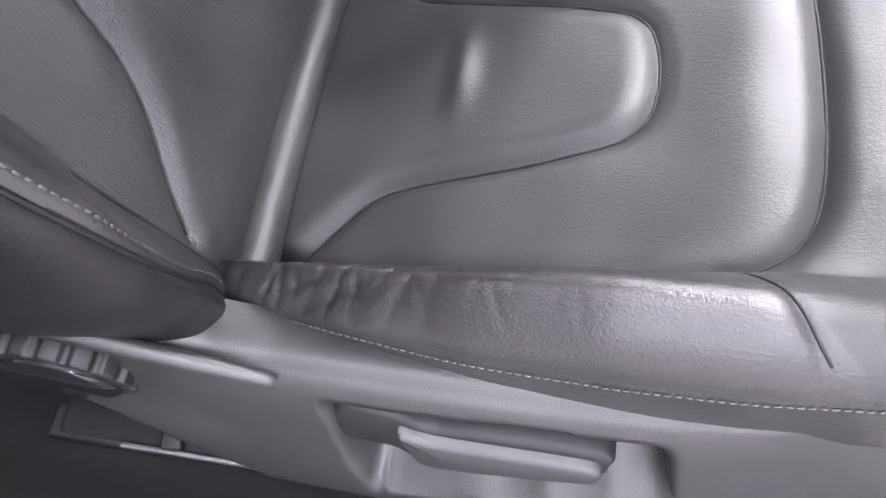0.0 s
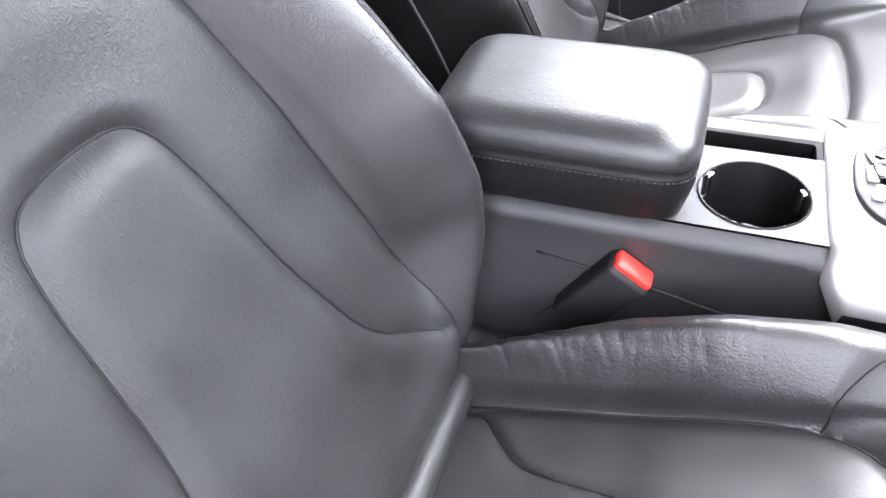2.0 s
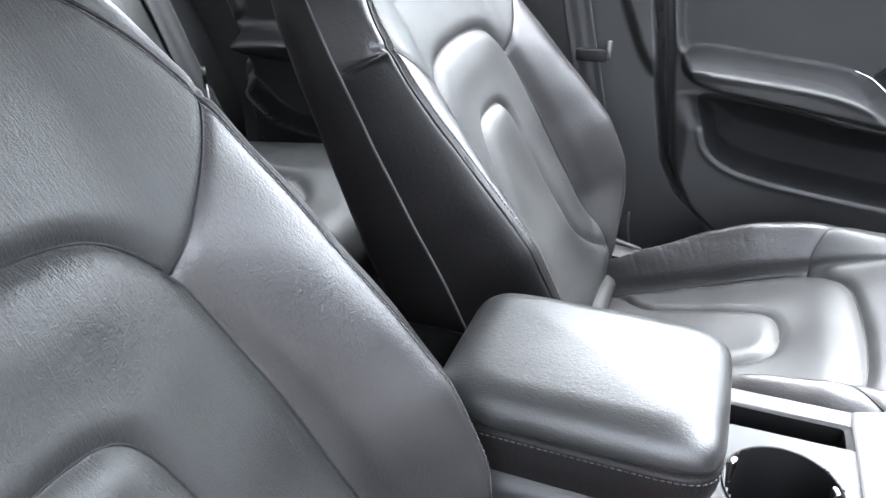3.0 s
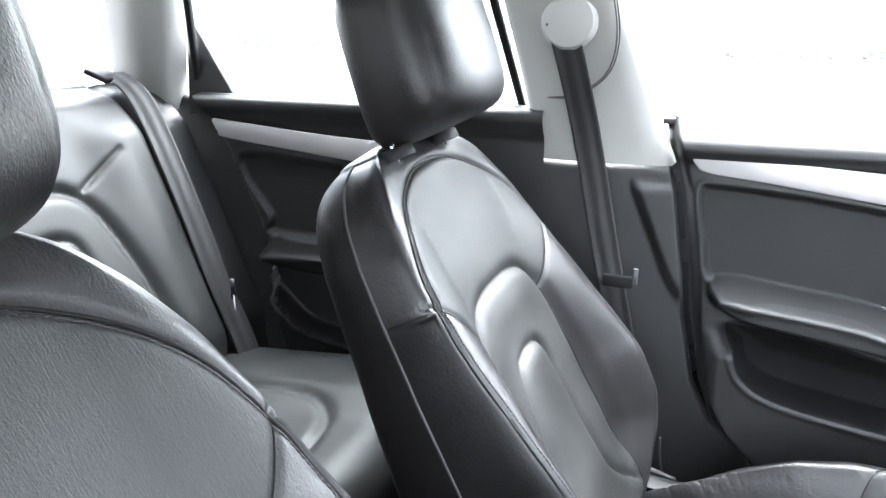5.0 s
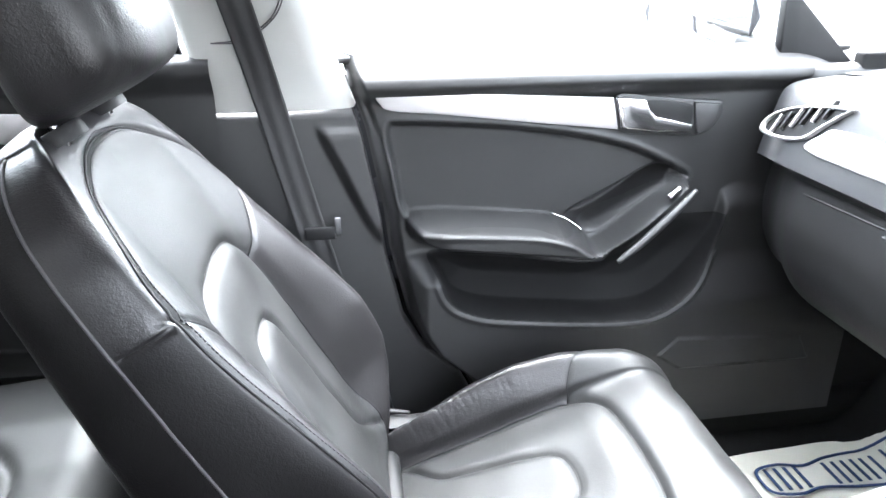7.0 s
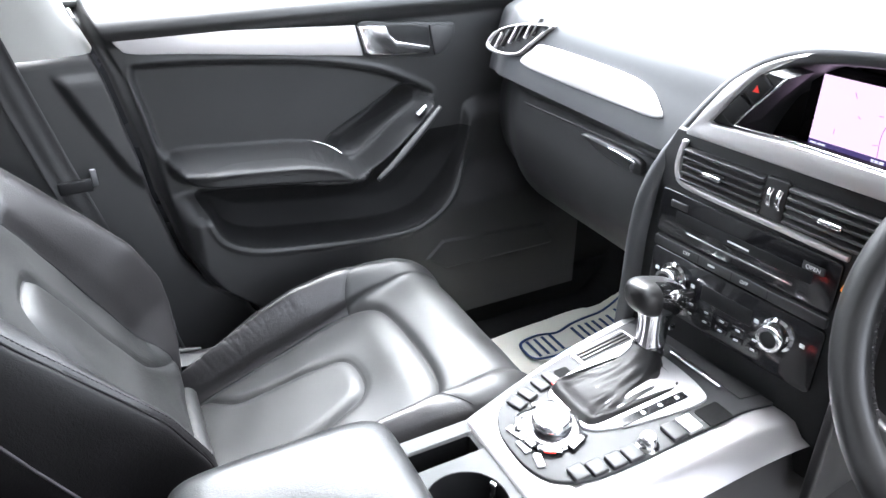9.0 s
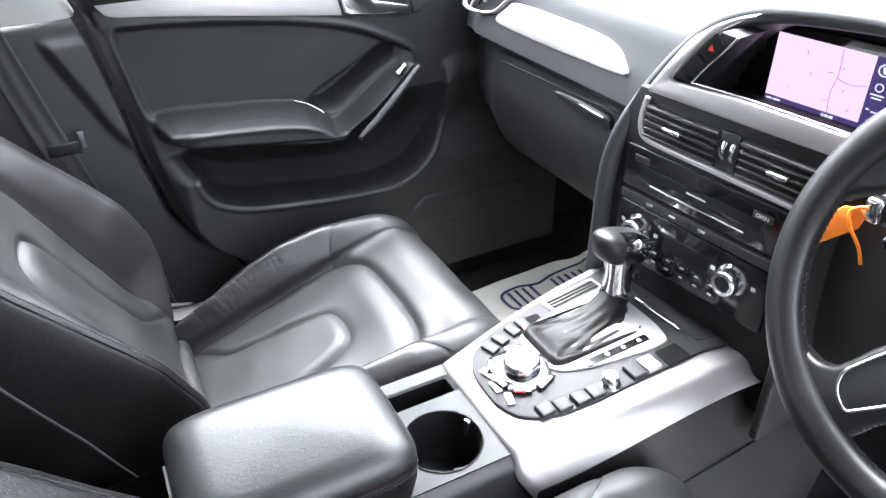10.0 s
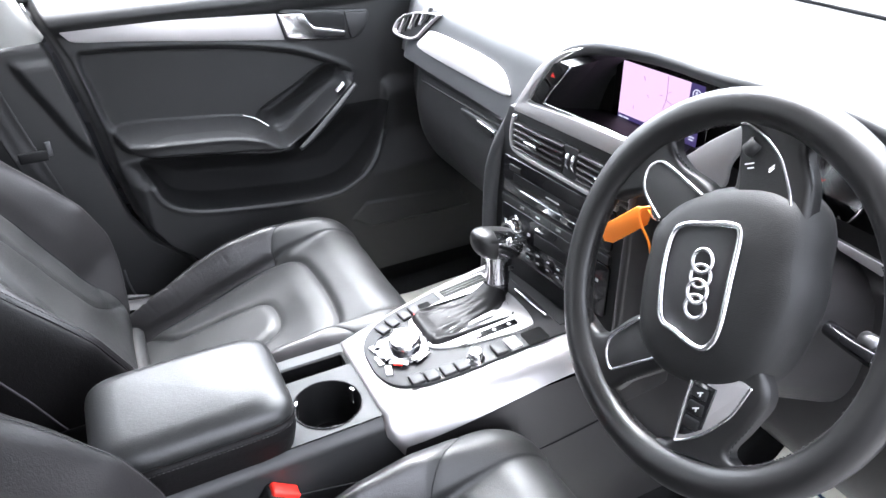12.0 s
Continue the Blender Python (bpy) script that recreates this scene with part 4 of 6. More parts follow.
    # outer skin below the glass and the pillar of the mirror
    box("outer_skin", (1.0, 0.02, 0.75), (0.40, 0.865, 0.42), PAINT, door, bevel=0.006)
    box("window_ledge", (0.95, 0.055, 0.012), (0.39, 0.835, 0.822), DOOR, door, bevel=0.007)
    tri = [(0.704, -0.035), (0.745, -0.064), (0.871, -0.064), (0.800, 0.002), (0.732, 0.064), (0.700, 0.095)]
    plate("mirror_triangle", tri, 0.02, DARK, Matrix(((1, 0, 0, 0), (0, 0, -1, 0.80), (0, 1, 0, 0.845), (0, 0, 0, 1))), door, bevel=0.004)
    beam("window_frame", (-0.085, 0.838, 0.82), (-0.235, 0.672, 1.17), 0.022, 0.02, DARK, door)
    pane = link_mesh("window_pane", [(-0.06, 0.822, 0.82), (0.86, 0.822, 0.82), (0.46, 0.65, 1.18), (-0.19, 0.65, 1.18)], [(0, 1, 2, 3)], GLASS, door, "clear side window", smooth=False)
    pane.visible_shadow = False
    mirror = thing("door_mirror", "dark outside door mirror beyond the glass", "wing mirror")
    base = Matrix(((0.57, -0.82, 0, 0.667), (-0.82, -0.57, 0, 1.03), (0, 0, 1, 0.866), (0, 0, 0, 1)))
    shellv = []
    for k in np.linspace(-1, 1, 17):
        f = max(1 - abs(k) ** 2.6, 0.0) ** 0.5
        shellv.append([tuple(base @ Vector((0.128 * k, -0.012 - 0.085 * max(f, 0.02) * max(math.cos(a), -0.05), 0.080 * f * math.sin(a)))) for a in np.linspace(0, 2 * math.pi, 24, endpoint=False)])
    sheet("housing", np.array(shellv), PAINT, mirror, closed=True)
    glass_face = base @ Matrix(((1, 0, 0, 0), (0, 0, 1, -0.010), (0, 1, 0, 0), (0, 0, 0, 1)))
    plate("mirror_glass", rounded(0.225, 0.135, 0.04), 0.006, MIRROR, glass_face, mirror, "mirror glass", bevel=0.001)
    box("mirror_foot", (0.05, 0.12, 0.03), (0.74, 0.90, 0.815), DARK, mirror, bevel=0.01)


front_door()


def b_pillar():
    p = thing("b_pillar", "pale grey pillar trim over a black lower cover", "pillar trim", kind="structure")
    V = []
    for t in np.linspace(0, 1, 20):
        z = 0.748 + 0.44 * t
        y = 0.782 - 0.065 * t - 0.10 * t * t
        x0, x1 = -0.288 - 0.083 * t, -0.052 - 0.153 * t
        row = [(x0 - 0.004, y + 0.05, z), (x0, y + 0.012, z), (x0 + 0.012, y, z)]
        row += [(x0 + (x1 - x0) * k, y - 0.008 * math.sin(math.pi * k), z) for k in (0.2, 0.35, 0.5, 0.65, 0.8)]
        row += [(x1 - 0.012, y, z), (x1, y + 0.012, z), (x1 + 0.004, y + 0.05, z)]
        V.append(row)
    sheet("upper_trim", np.array(V), PALE, p)
    V = []
    for t in np.linspace(0, 1, 100):
        z = 0.10 + 0.672 * t
        y = 0.745 + 0.035 * t + 0.02 * float(step(np.array(z), 0.740, 0.752))
        x1 = np.interp(z, [0.10, 0.235, 0.264, 0.30, 0.36, 0.485, 0.559, 0.706, 0.832], [0.20, 0.135, 0.105, 0.065, 0.032, 0.004, -0.004, -0.030, -0.068]) - 0.012
        x0 = -0.40 + 0.1 * t
        row = []
        for k in np.linspace(0, 1, 100):
            x = x0 + (x1 - x0) * k
            # the swelling beside the door edge that runs out above the belt guide
            c0 = np.interp(z, [0.1, 0.4, 0.5, 0.56, 0.72], [-0.1, -0.1, -0.02, -0.055, -0.125])
            bulge = 0.015 * float(step(np.array(x - c0), 0.0, 0.022)) * float(step(np.array(z), 0.50, 0.545)) * float(step(np.array(0.725 - z), 0.0, 0.02))
            y2 = y - bulge + (0.03 if k > 0.995 else 0)
            row.append((x, y2, z))
        V.append(row)
    sheet("lower_cover", np.array(V), DOOR, p)
    m = Matrix(((1, 0, 0, -0.232), (0, 0, -1, 0.752), (0, 1, 0, 0.905), (0, 0, 0, 1)))
    plate("belt_slider", [tuple(q) for q in curve([(-0.04, 0.0), (-0.05, 0.10), (0.075, 0.11), (0.09, 0.03), (0.06, -0.01), (0.02, -0.035)], 5, closed=True)], 0.007, PALE, m @ pose(0, 0, -0.018), p, bevel=0.003)
    for off in (0.0, 0.004):
        tube("cover_line", curve([(-0.262 - off, 0.752, 0.86), (-0.215, 0.748, 0.868 - off), (-0.165 + off, 0.735, 0.905), (-0.150 + off, 0.715, 0.97), (-0.165 + off, 0.69, 1.06)], 6), 0.0012, THREAD, p, "joint of the belt height cover")
    lathe("belt_guide", [(0.046, 0), (0.046, 0.010), (0.040, 0.018), (0.02, 0.02)], PALE, Matrix(((1, 0, 0, -0.226), (0, 0, -1, 0.716), (0, 1, 0, 0.985), (0, 0, 0, 1))), p, "pale belt guide cap")


b_pillar()


def strap(name, line, width, side, mat, parent, label=""):
    """A flat webbing band along a line; side is the direction of its width."""
    s = np.array(side, float)
    s /= np.linalg.norm(s)
    rows = []
    t = np.array(line, float)
    for q in t:
        rows.append([q + s * width * k + np.cross(s, (0, 0, 1)) * (0.0009 * math.cos(k * 12.57)) for k in np.linspace(-0.5, 0.5, 13)])
    ob = sheet(name, np.array(rows), mat, parent, label)
    mod = ob.modifiers.new("thickness", "SOLIDIFY")
    mod.thickness = 0.0014
    return ob


def front_belt():
    b = thing("seat_belt", "black front seat belt hanging against the pillar", "seat belt")
    strap("webbing", curve([(-0.238, 0.699, 0.985), (-0.222, 0.708, 0.93), (-0.202, 0.735, 0.84), (-0.185, 0.748, 0.76), (-0.148, 0.742, 0.60), (-0.130, 0.735, 0.53), (-0.10, 0.735, 0.40), (-0.07, 0.73, 0.22)], 8), 0.048, (1, 0, 0.15), BELT, b)
    box("belt_stop", (0.052, 0.008, 0.022), (-0.122, 0.732, 0.548), DARK, b, bevel=0.003)
    box("tongue", (0.010, 0.006, 0.030), (-0.092, 0.731, 0.560), STEEL, b, "steel belt tongue", bevel=0.002)
    box("anchor", (0.05, 0.012, 0.02), (-0.02, 0.70, 0.19), DARK, b, bevel=0.004)
    tube("anchor_cable", curve([(-0.012, 0.70, 0.20), (-0.02, 0.70, 0.24), (-0.022, 0.70, 0.275)], 4), 0.0022, STEEL, b)


front_belt()


# ---- rear of the cabin ----
def rear_seat():
    s = thing("rear_seat", "black leather rear bench with grooved backrest", "rear seat")
    # backrest, leaning back
    W, Y = np.linspace(0.0, 0.66, 130), np.linspace(-0.775, 0.775, 280)
    ww, yy = np.meshgrid(W, Y, indexing="ij")
    P = np.stack([ww.ravel(), yy.ravel()], 1)
    d = np.zeros(len(P))
    hb = np.abs(np.abs(P[:, 1]) - 0.36)
    d += 0.03 * step(hb, 0.12, 0.24) * step(P[:, 0], 0.0, 0.1) * step(0.62 - P[:, 0], 0.0, 0.1)
    for c in (-0.36, 0.36):
        tong = curve([(q[0], q[1] + c) for q in mirror2([(0.10, -0.13), (0.2, -0.10), (0.30, -0.075), (0.355, -0.06), (0.372, -0.03)])], 5)
        shoe = curve([(q[0], q[1] + c) for q in mirror2([(0.0, -0.19), (0.2, -0.175), (0.34, -0.15), (0.42, -0.12), (0.455, -0.07), (0.46, 0.0)])], 5)
        d += groove(distance(P, tong), 0.007, 0.012) + groove(distance(P, shoe), 0.010, 0.013)
        for sg in (-1, 1):
            d += groove(distance(P, np.array([(0.45, c + sg * 0.12), (0.505, c + sg * 0.215)])), 0.004, 0.007)
    d += groove(np.abs(np.abs(P[:, 1]) - 0.655), 0.012, 0.010)
    d -= 0.06 * step(P[:, 0], 0.58, 0.66) ** 2
    d = d.reshape(ww.shape)
    lean = radians(22)
    V = np.stack([-0.90 - ww * math.sin(lean) + d * math.cos(lean), yy, 0.27 + ww * math.cos(lean) + d * math.sin(lean)], -1)
    side = np.abs(yy[:-1, :-1]) > 0.655
    sheet("backrest", V, LEATHER, s, mask=~side)
    sheet("side_cushion", V, LEATHER, s, mask=side & (yy[:-1, :-1] > 0))
    sheet("side_cushion", V, LEATHER, s, mask=side & (yy[:-1, :-1] < 0))
    U = np.linspace(0.0, 0.56, 90)
    uu, y2 = np.meshgrid(U, np.linspace(-0.68, 0.68, 170), indexing="ij")
    P = np.stack([uu.ravel(), y2.ravel()], 1)
    h = 0.0 + 0.025 * step(np.abs(np.abs(P[:, 1]) - 0.34), 0.12, 0.22)
    for c in (-0.34, 0.34):
        shoe = curve([(q[0], q[1] + c) for q in mirror2([(0.0, -0.2), (0.25, -0.19), (0.33, -0.16), (0.36, -0.1), (0.365, 0.0)])], 5)
        h += groove(distance(P, shoe), 0.010, 0.012)
    a = np.clip((P[:, 0] - 0.42) / 0.08, 0, 1.6)
    px = np.minimum(P[:, 0], 0.42) + 0.08 * np.sin(a)
    pz = -0.08 * (1 - np.cos(a)) - np.clip(P[:, 0] - 0.55, 0, 1)
    V = np.stack([-0.92 + px, P[:, 1], 0.285 + 0.10 * px + pz + h], 1).reshape(*uu.shape, 3)
    sheet("cushion", V, LEATHER, s)
    box("bench_base", (0.40, 1.34, 0.20), (-0.70, 0, 0.12), DARK, s, bevel=0.02)


rear_seat()


def rear_belt():
    b = thing("seat_belt", "black rear seat belt lying on the backrest", "seat belt")
    strap("webbing", curve([(-1.150, 0.660, 0.885), (-1.090, 0.672, 0.83), (-1.005, 0.668, 0.65), (-0.930, 0.658, 0.47), (-0.885, 0.66, 0.36), (-0.86, 0.66, 0.29)], 8), 0.048, (0.55, 0.83, 0.05), BELT, b)
    tm = pose(-0.872, 0.622, 0.470, 0, 0, 40) @ Matrix(((0, 0, 1, 0), (-1, 0, 0, 0), (0, -1, 0, 0), (0, 0, 0, 1))) @ pose(0, 0, 0, 0, 0, -38)
    plate("tongue_cover", [tuple(q) for q in curve([(-0.030, -0.010), (0.030, -0.010), (0.031, 0.010), (0.012, 0.012), (0.006, 0.022), (-0.006, 0.022), (-0.012, 0.012), (-0.031, 0.010)], 3, closed=True)], 0.010, DARK, tm, b, "black belt tongue cover", bevel=0.003)
    ring_plate("tongue", [(x, y + 0.036) for x, y in rounded(0.026, 0.036, 0.004)], [(x, y + 0.038) for x, y in rounded(0.014, 0.018, 0.003)], 0.003, STEEL, tm @ pose(0, 0, 0.004), b, "steel belt tongue")
    box("belt_slot", (0.05, 0.075, 0.012), (-1.165, 0.655, 0.88), DARK, b, bevel=0.004, rot=(0, 25, 20))


rear_belt()


def rear_door():
    d = thing("rear_door", "black rear passenger door with pale trim strip", "car door")
    X, Z = np.arange(-1.06, -0.27, 0.006), np.arange(0.12, 0.845, 0.006)
    xx, zz = np.meshgrid(X, Z, indexing="ij")
    P = np.stack([xx.ravel(), zz.ravel()], 1)
    x, z = P[:, 0], P[:, 1]
    out = 0.022 * step(z, 0.775, 0.82) - 0.05 * step(z, 0.832, 0.845)
    ins = curve([(-0.935, 0.710), (-0.868, 0.585), (-0.855, 0.545), (-0.45, 0.545), (-0.42, 0.60), (-0.42, 0.690), (-0.68, 0.700)], 5, closed=True)
    si = signed(P, ins)
    out += -0.010 * step(si, -0.004, 0.006) + 0.003 * np.exp(-((si + 0.008) / 0.006) ** 2)
    arm = curve([(-0.868, 0.535), (-0.70, 0.550), (-0.48, 0.545), (-0.44, 0.50), (-0.55, 0.478), (-0.75, 0.478), (-0.858, 0.492)], 5, closed=True)
    sa = signed(P, arm)
    out += 0.085 * step(sa, -0.004, 0.024) * step(x, -0.90, -0.84)
    pk = curve([(-0.86, 0.468), (-0.82, 0.40), (-0.74, 0.355), (-0.55, 0.345), (-0.45, 0.40), (-0.46, 0.47), (-0.65, 0.472)], 5, closed=True)
    sp = signed(P, pk)
    out += 0.05 * step(0.50 - z, 0, 0.08) * step(-sp, 0.0, 0.016) + 0.010 * np.exp(-((sp + 0.012) / 0.006) ** 2) * (z < 0.46)
    edge = np.interp(z, [0.12, 0.28, 0.54, 0.73, 0.845], [-0.80, -0.835, -0.90, -0.985, -1.06])
    out -= 0.045 * (1 - step(x - edge, 0.0, 0.02))
    V = np.stack([xx, (0.775 - out).reshape(xx.shape), zz], -1)
    F = np.stack([xx[:-1, :-1].ravel() + 0.003, zz[:-1, :-1].ravel() + 0.003], 1)
    keep = (F[:, 0] > np.interp(F[:, 1], [0.12, 0.28, 0.54, 0.73, 0.845], [-0.80, -0.835, -0.90, -0.985, -1.06]) - 0.004).reshape(xx[:-1, :-1].shape)
    i_ = (signed(F, ins) > -0.002).reshape(keep.shape) & keep
    a_ = (signed(F, arm) > -0.004).reshape(keep.shape) & keep & ~i_
    p_ = (signed(F, pk) > 0.004).reshape(keep.shape) & keep & ~a_ & ~i_
    sheet("panel", V, DOOR, d, mask=keep & ~i_ & ~a_ & ~p_)
    sheet("cloth_insert", V, CLOTH, d, "dark cloth door insert", mask=i_)
    sheet("armrest", V, LEATHER_SHADE, d, mask=a_)
    sheet("pocket", V, SOFT, d, mask=p_)
    face = Matrix(((1, 0, 0, 0), (0, 0, -1, 0.768), (0, 1, 0, 0), (0, 0, 0, 1)))
    low = curve([(-0.995, 0.785), (-0.982, 0.762), (-0.965, 0.750), (-0.82, 0.735), (-0.67, 0.720), (-0.45, 0.705)], 5)
    top = curve([(-0.45, 0.755), (-0.67, 0.765), (-0.82, 0.775), (-0.99, 0.789)], 5)
    plate("trim_strip", [tuple(q) for q in np.vstack([low, top])], 0.005, ALU, face, d, "brushed aluminium trim strip", bevel=0.002)
    box("window_ledge", (0.72, 0.08, 0.016), (-0.68, 0.812, 0.832), SOFT, d, bevel=0.007)
    box("outer_skin", (0.75, 0.02, 0.75), (-0.70, 0.865, 0.43), PAINT, d, bevel=0.006)
    plate("quarter_cover", [(-1.075, 0.79), (-1.06, 0.985), (-1.035, 0.975), (-0.955, 0.842), (-0.95, 0.825)], 0.012, SOFT, Matrix(((1, 0, 0, 0), (0, 0, -1, 0.802), (0, 1, 0, 0), (0, 0, 0, 1))), d, bevel=0.004)
    pane = link_mesh("window_pane", [(-1.05, 0.822, 0.83), (-0.33, 0.822, 0.83), (-0.39, 0.65, 1.18), (-1.00, 0.65, 1.18)], [(0, 1, 2, 3)], REAR_GLASS_DIM, d, "side window with added tint to dim the bench", smooth=False)
    for x in (-0.325, -1.06):
        beam("window_frame", (x, 0.815, 0.83), (x + (-0.06 if x > -0.5 else 0.12), 0.65, 1.17), 0.014, 0.014, DARK, d)


rear_door()


def rear_pillar():
    p = thing("c_pillar", "pale grey rear pillar trim beside the rear window", "pillar trim", kind="structure")
    V = []
    for t in np.linspace(0, 1, 16):
        z = 0.80 + 0.40 * t
        y = 0.775 - 0.13 * t
        x0, x1 = -1.255 + 0.13 * t, -1.110 + 0.15 * t
        z0 = 0.05 * (1 - t)
        row = [(x0 - 0.05, y + 0.05, z + z0), (x0 - 0.01, y + 0.01, z + z0), (x0, y - 0.005, z + z0), ((x0 + x1) / 2, y - 0.012, z + z0 * 0.5), (x1 - 0.01, y - 0.004, z), (x1, y + 0.01, z), (x1 + 0.004, y + 0.05, z)]
        V.append(row)
    sheet("trim", np.array(V), PALE, p)
    tagged(box("rear_side_panel", (0.80, 0.03, 0.82), (-1.22, 0.815, 0.42), SOFT, bevel=0.01), "black panel beside the rear seat", "side panel", kind="structure")


rear_pillar()
# ---- dashboard ----
YAW = radians(6)
STACK = Matrix(((math.sin(YAW), 0, -math.cos(YAW), 0.585), (-math.cos(YAW), 0, -math.sin(YAW), 0), (0, 1, 0, 0), (0, 0, 0, 1)))


def dashboard():
    d = thing("dashboard", "black soft dashboard with aluminium trim and air vents", "dashboard")
    # passenger side: a section drawn along the width
    Y = np.linspace(0.155, 0.745, 60)
    prof = [(1.27, 0.832), (1.14, 0.832), (1.0, 0.82), (0.85, 0.808), (0.75, 0.802), (0.69, 0.797), (0.662, 0.790), (0.647, 0.776), (0.636, 0.740), (0.627, 0.71), (0.621, 0.685), (0.618, 0.668)]
    low = [(0.626, 0.657), (0.634, 0.648), (0.628, 0.61), (0.626, 0.565), (0.640, 0.50), (0.68, 0.44), (0.75, 0.40), (0.86, 0.38), (1.0, 0.37)]
    rows = []
    for y in Y:
        k = float(step(np.array(y), 0.60, 0.745))
        row = []
        for x, z in curve(prof, 5):
            # the inner end follows the hood's flank
            y0 = np.interp(z, [0.66, 0.70, 0.757, 0.785, 0.80], [0.155, 0.140, 0.110, 0.088, 0.075]) if x < 0.74 else 0.12
            row.append((x + 0.05 * k * (x < 0.8), 0.745 - (0.745 - y) * (0.745 - y0) / 0.59, z - 0.02 * k))
        rows.append(row)
    sheet("upper_skin", np.array(rows), SOFT_TOP, d, "grey black soft dashboard skin", flip=True)
    rows = []
    for y in Y:
        k = float(step(np.array(y), 0.55, 0.745))
        rows.append([(x + 0.07 * k, y, z - 0.01 * k) for x, z in [prof[-1]] + [tuple(q) for q in curve(low, 5)]])
    sheet("lower_cover", np.array(rows), DOOR, d, flip=True)
    # centre and driver's side of the top
    Y2 = np.linspace(-0.74, 0.16, 60)
    rows = [[(x, y, z) for x, z in curve([(1.27, 0.832), (1.14, 0.834), (1.0, 0.835), (0.90, 0.83), (0.80, 0.81), (0.76, 0.78)], 5)] for y in Y2]
    sheet("centre_skin", np.array(rows), SOFT_TOP, d, flip=True)
    # hood arching over the screen and the instruments
    arch = curve([(0.172, 0.34), (0.166, 0.42), (0.163, 0.50), (0.161, 0.58), (0.146, 0.676), (0.112, 0.757), (0.070, 0.810), (0.015, 0.842), (-0.06, 0.858), (-0.20, 0.872), (-0.34, 0.884), (-0.45, 0.878), (-0.53, 0.840), (-0.57, 0.77), (-0.58, 0.66)], 10)
    tan = np.gradient(arch, axis=0)
    nor = np.stack([tan[:, 1], -tan[:, 0]], 1)
    nor /= np.linalg.norm(nor, axis=1)[:, None]
    if nor[40] @ np.array([0, 1]) < 0:
        nor = -nor
    rows = []
    for (y, z), (ny, nz) in zip(arch, nor):
        drv = float(step(np.array(-y), 0.12, 0.3))
        xf = 0.553 + 0.105 * -y * (y < 0) * 0.3 + 0.030 * drv + 0.06 * float(step(np.array(z), 0.60, 0.84)) * (1 - drv)
        side = float(step(np.array(z), 0.5, 0.80))
        row = []
        for dx, o in ((0.16, -0.030), (0.06, -0.026), (0.012, -0.020), (0.002, -0.013), (0.0, -0.006), (0.006, 0.0), (0.03, 0.002), (0.09, 0.000), (0.20, -0.004 - 0.012 * side), (0.36, -0.012 - 0.05 * side)):
            row.append((xf + dx, y + ny * o, z + nz * o))
        rows.append(curve(row, 4))
    sheet("hood", np.array(rows), SOFT_TOP, d, "soft arched hood over screen and instruments")
    # aluminium trim and end vent on the passenger side
    trim = curve([(0.556, 0.704), (0.532, 0.733), (0.510, 0.745), (0.43, 0.748), (0.305, 0.748), (0.245, 0.742), (0.215, 0.726), (0.205, 0.706), (0.30, 0.702), (0.45, 0.700)], 5, closed=True)
    slope = math.atan2(0.021, 0.075)
    face = Matrix(((0, -math.sin(slope) * -1, -math.cos(slope), 0.6245), (1, 0, 0, 0), (0, math.cos(slope), math.sin(slope), 0.70), (0, 0, 0, 1)))
    plate("trim_plate", [(y, (z - 0.70)) for y, z in trim][::-1], 0.005, ALU, face, d, "brushed aluminium dashboard trim", bevel=0.002)
    vent_frame = curve([(0.674, 0.706), (0.668, 0.730), (0.640, 0.748), (0.600, 0.762), (0.550, 0.773), (0.490, 0.781), (0.508, 0.765), (0.535, 0.742), (0.566, 0.716), (0.620, 0.704)], 5, closed=True)
    vm = face @ pose(0, 0, 0.001)
    c = vent_frame.mean(0)
    ring_plate("vent_frame", [(y, z - 0.70) for y, z in vent_frame], [(c[0] + (y - c[0]) * 0.90, c[1] + (z - c[1]) * 0.84 - 0.70) for y, z in vent_frame], 0.008, ALU, vm, d, "aluminium vent frame")
    # flat black plate for the shade deep in the vent
    plate("vent_throat_shade", [(c[0] + (y - c[0]) * 0.91, c[1] + (z - c[1]) * 0.86 - 0.70) for y, z in vent_frame][::-1], 0.002, DARK, vm, d, bevel=0)
    for k in range(6):
        y0, z0 = 0.640 - 0.021 * k, 0.716 + 0.0088 * k
        bar = box("vent_slat", (0.004, 0.034, 0.008), (0, 0, 0), SOFT if k % 2 else ALU, d, bevel=0.001)
        bar.matrix_basis = vm @ pose(y0, z0 - 0.70 + 0.010, 0.004) @ pose(0, 0, 0, 0, 0, 22)
    box("end_cover", (0.50, 0.05, 0.40), (1.00, 0.772, 0.60), SOFT, d, bevel=0.02)
    # glove box lid line and latch
    tube("lid_line", curve([(0.624, 0.54, 0.637), (0.623, 0.40, 0.642), (0.6235, 0.20, 0.648)], 6), 0.0016, DARK, d)
    latch = [tuple(q) for q in curve([(-0.075, 0.008), (-0.02, 0.014), (0.06, 0.012), (0.070, 0.0), (0.062, -0.012), (-0.02, -0.006)], 4, closed=True)]
    plate("glove_latch", latch, 0.010, SOFT, Matrix(((0, 0, -1, 0.630), (-1, 0, 0, 0.293), (0, 1, 0, 0.625), (0, 0, 0, 1))), d, bevel=0.003)
    box("latch_trim", (0.006, 0.060, 0.005), (0.618, 0.262, 0.634), CHROME, d, bevel=0.001, rot=(2, 0, 0))
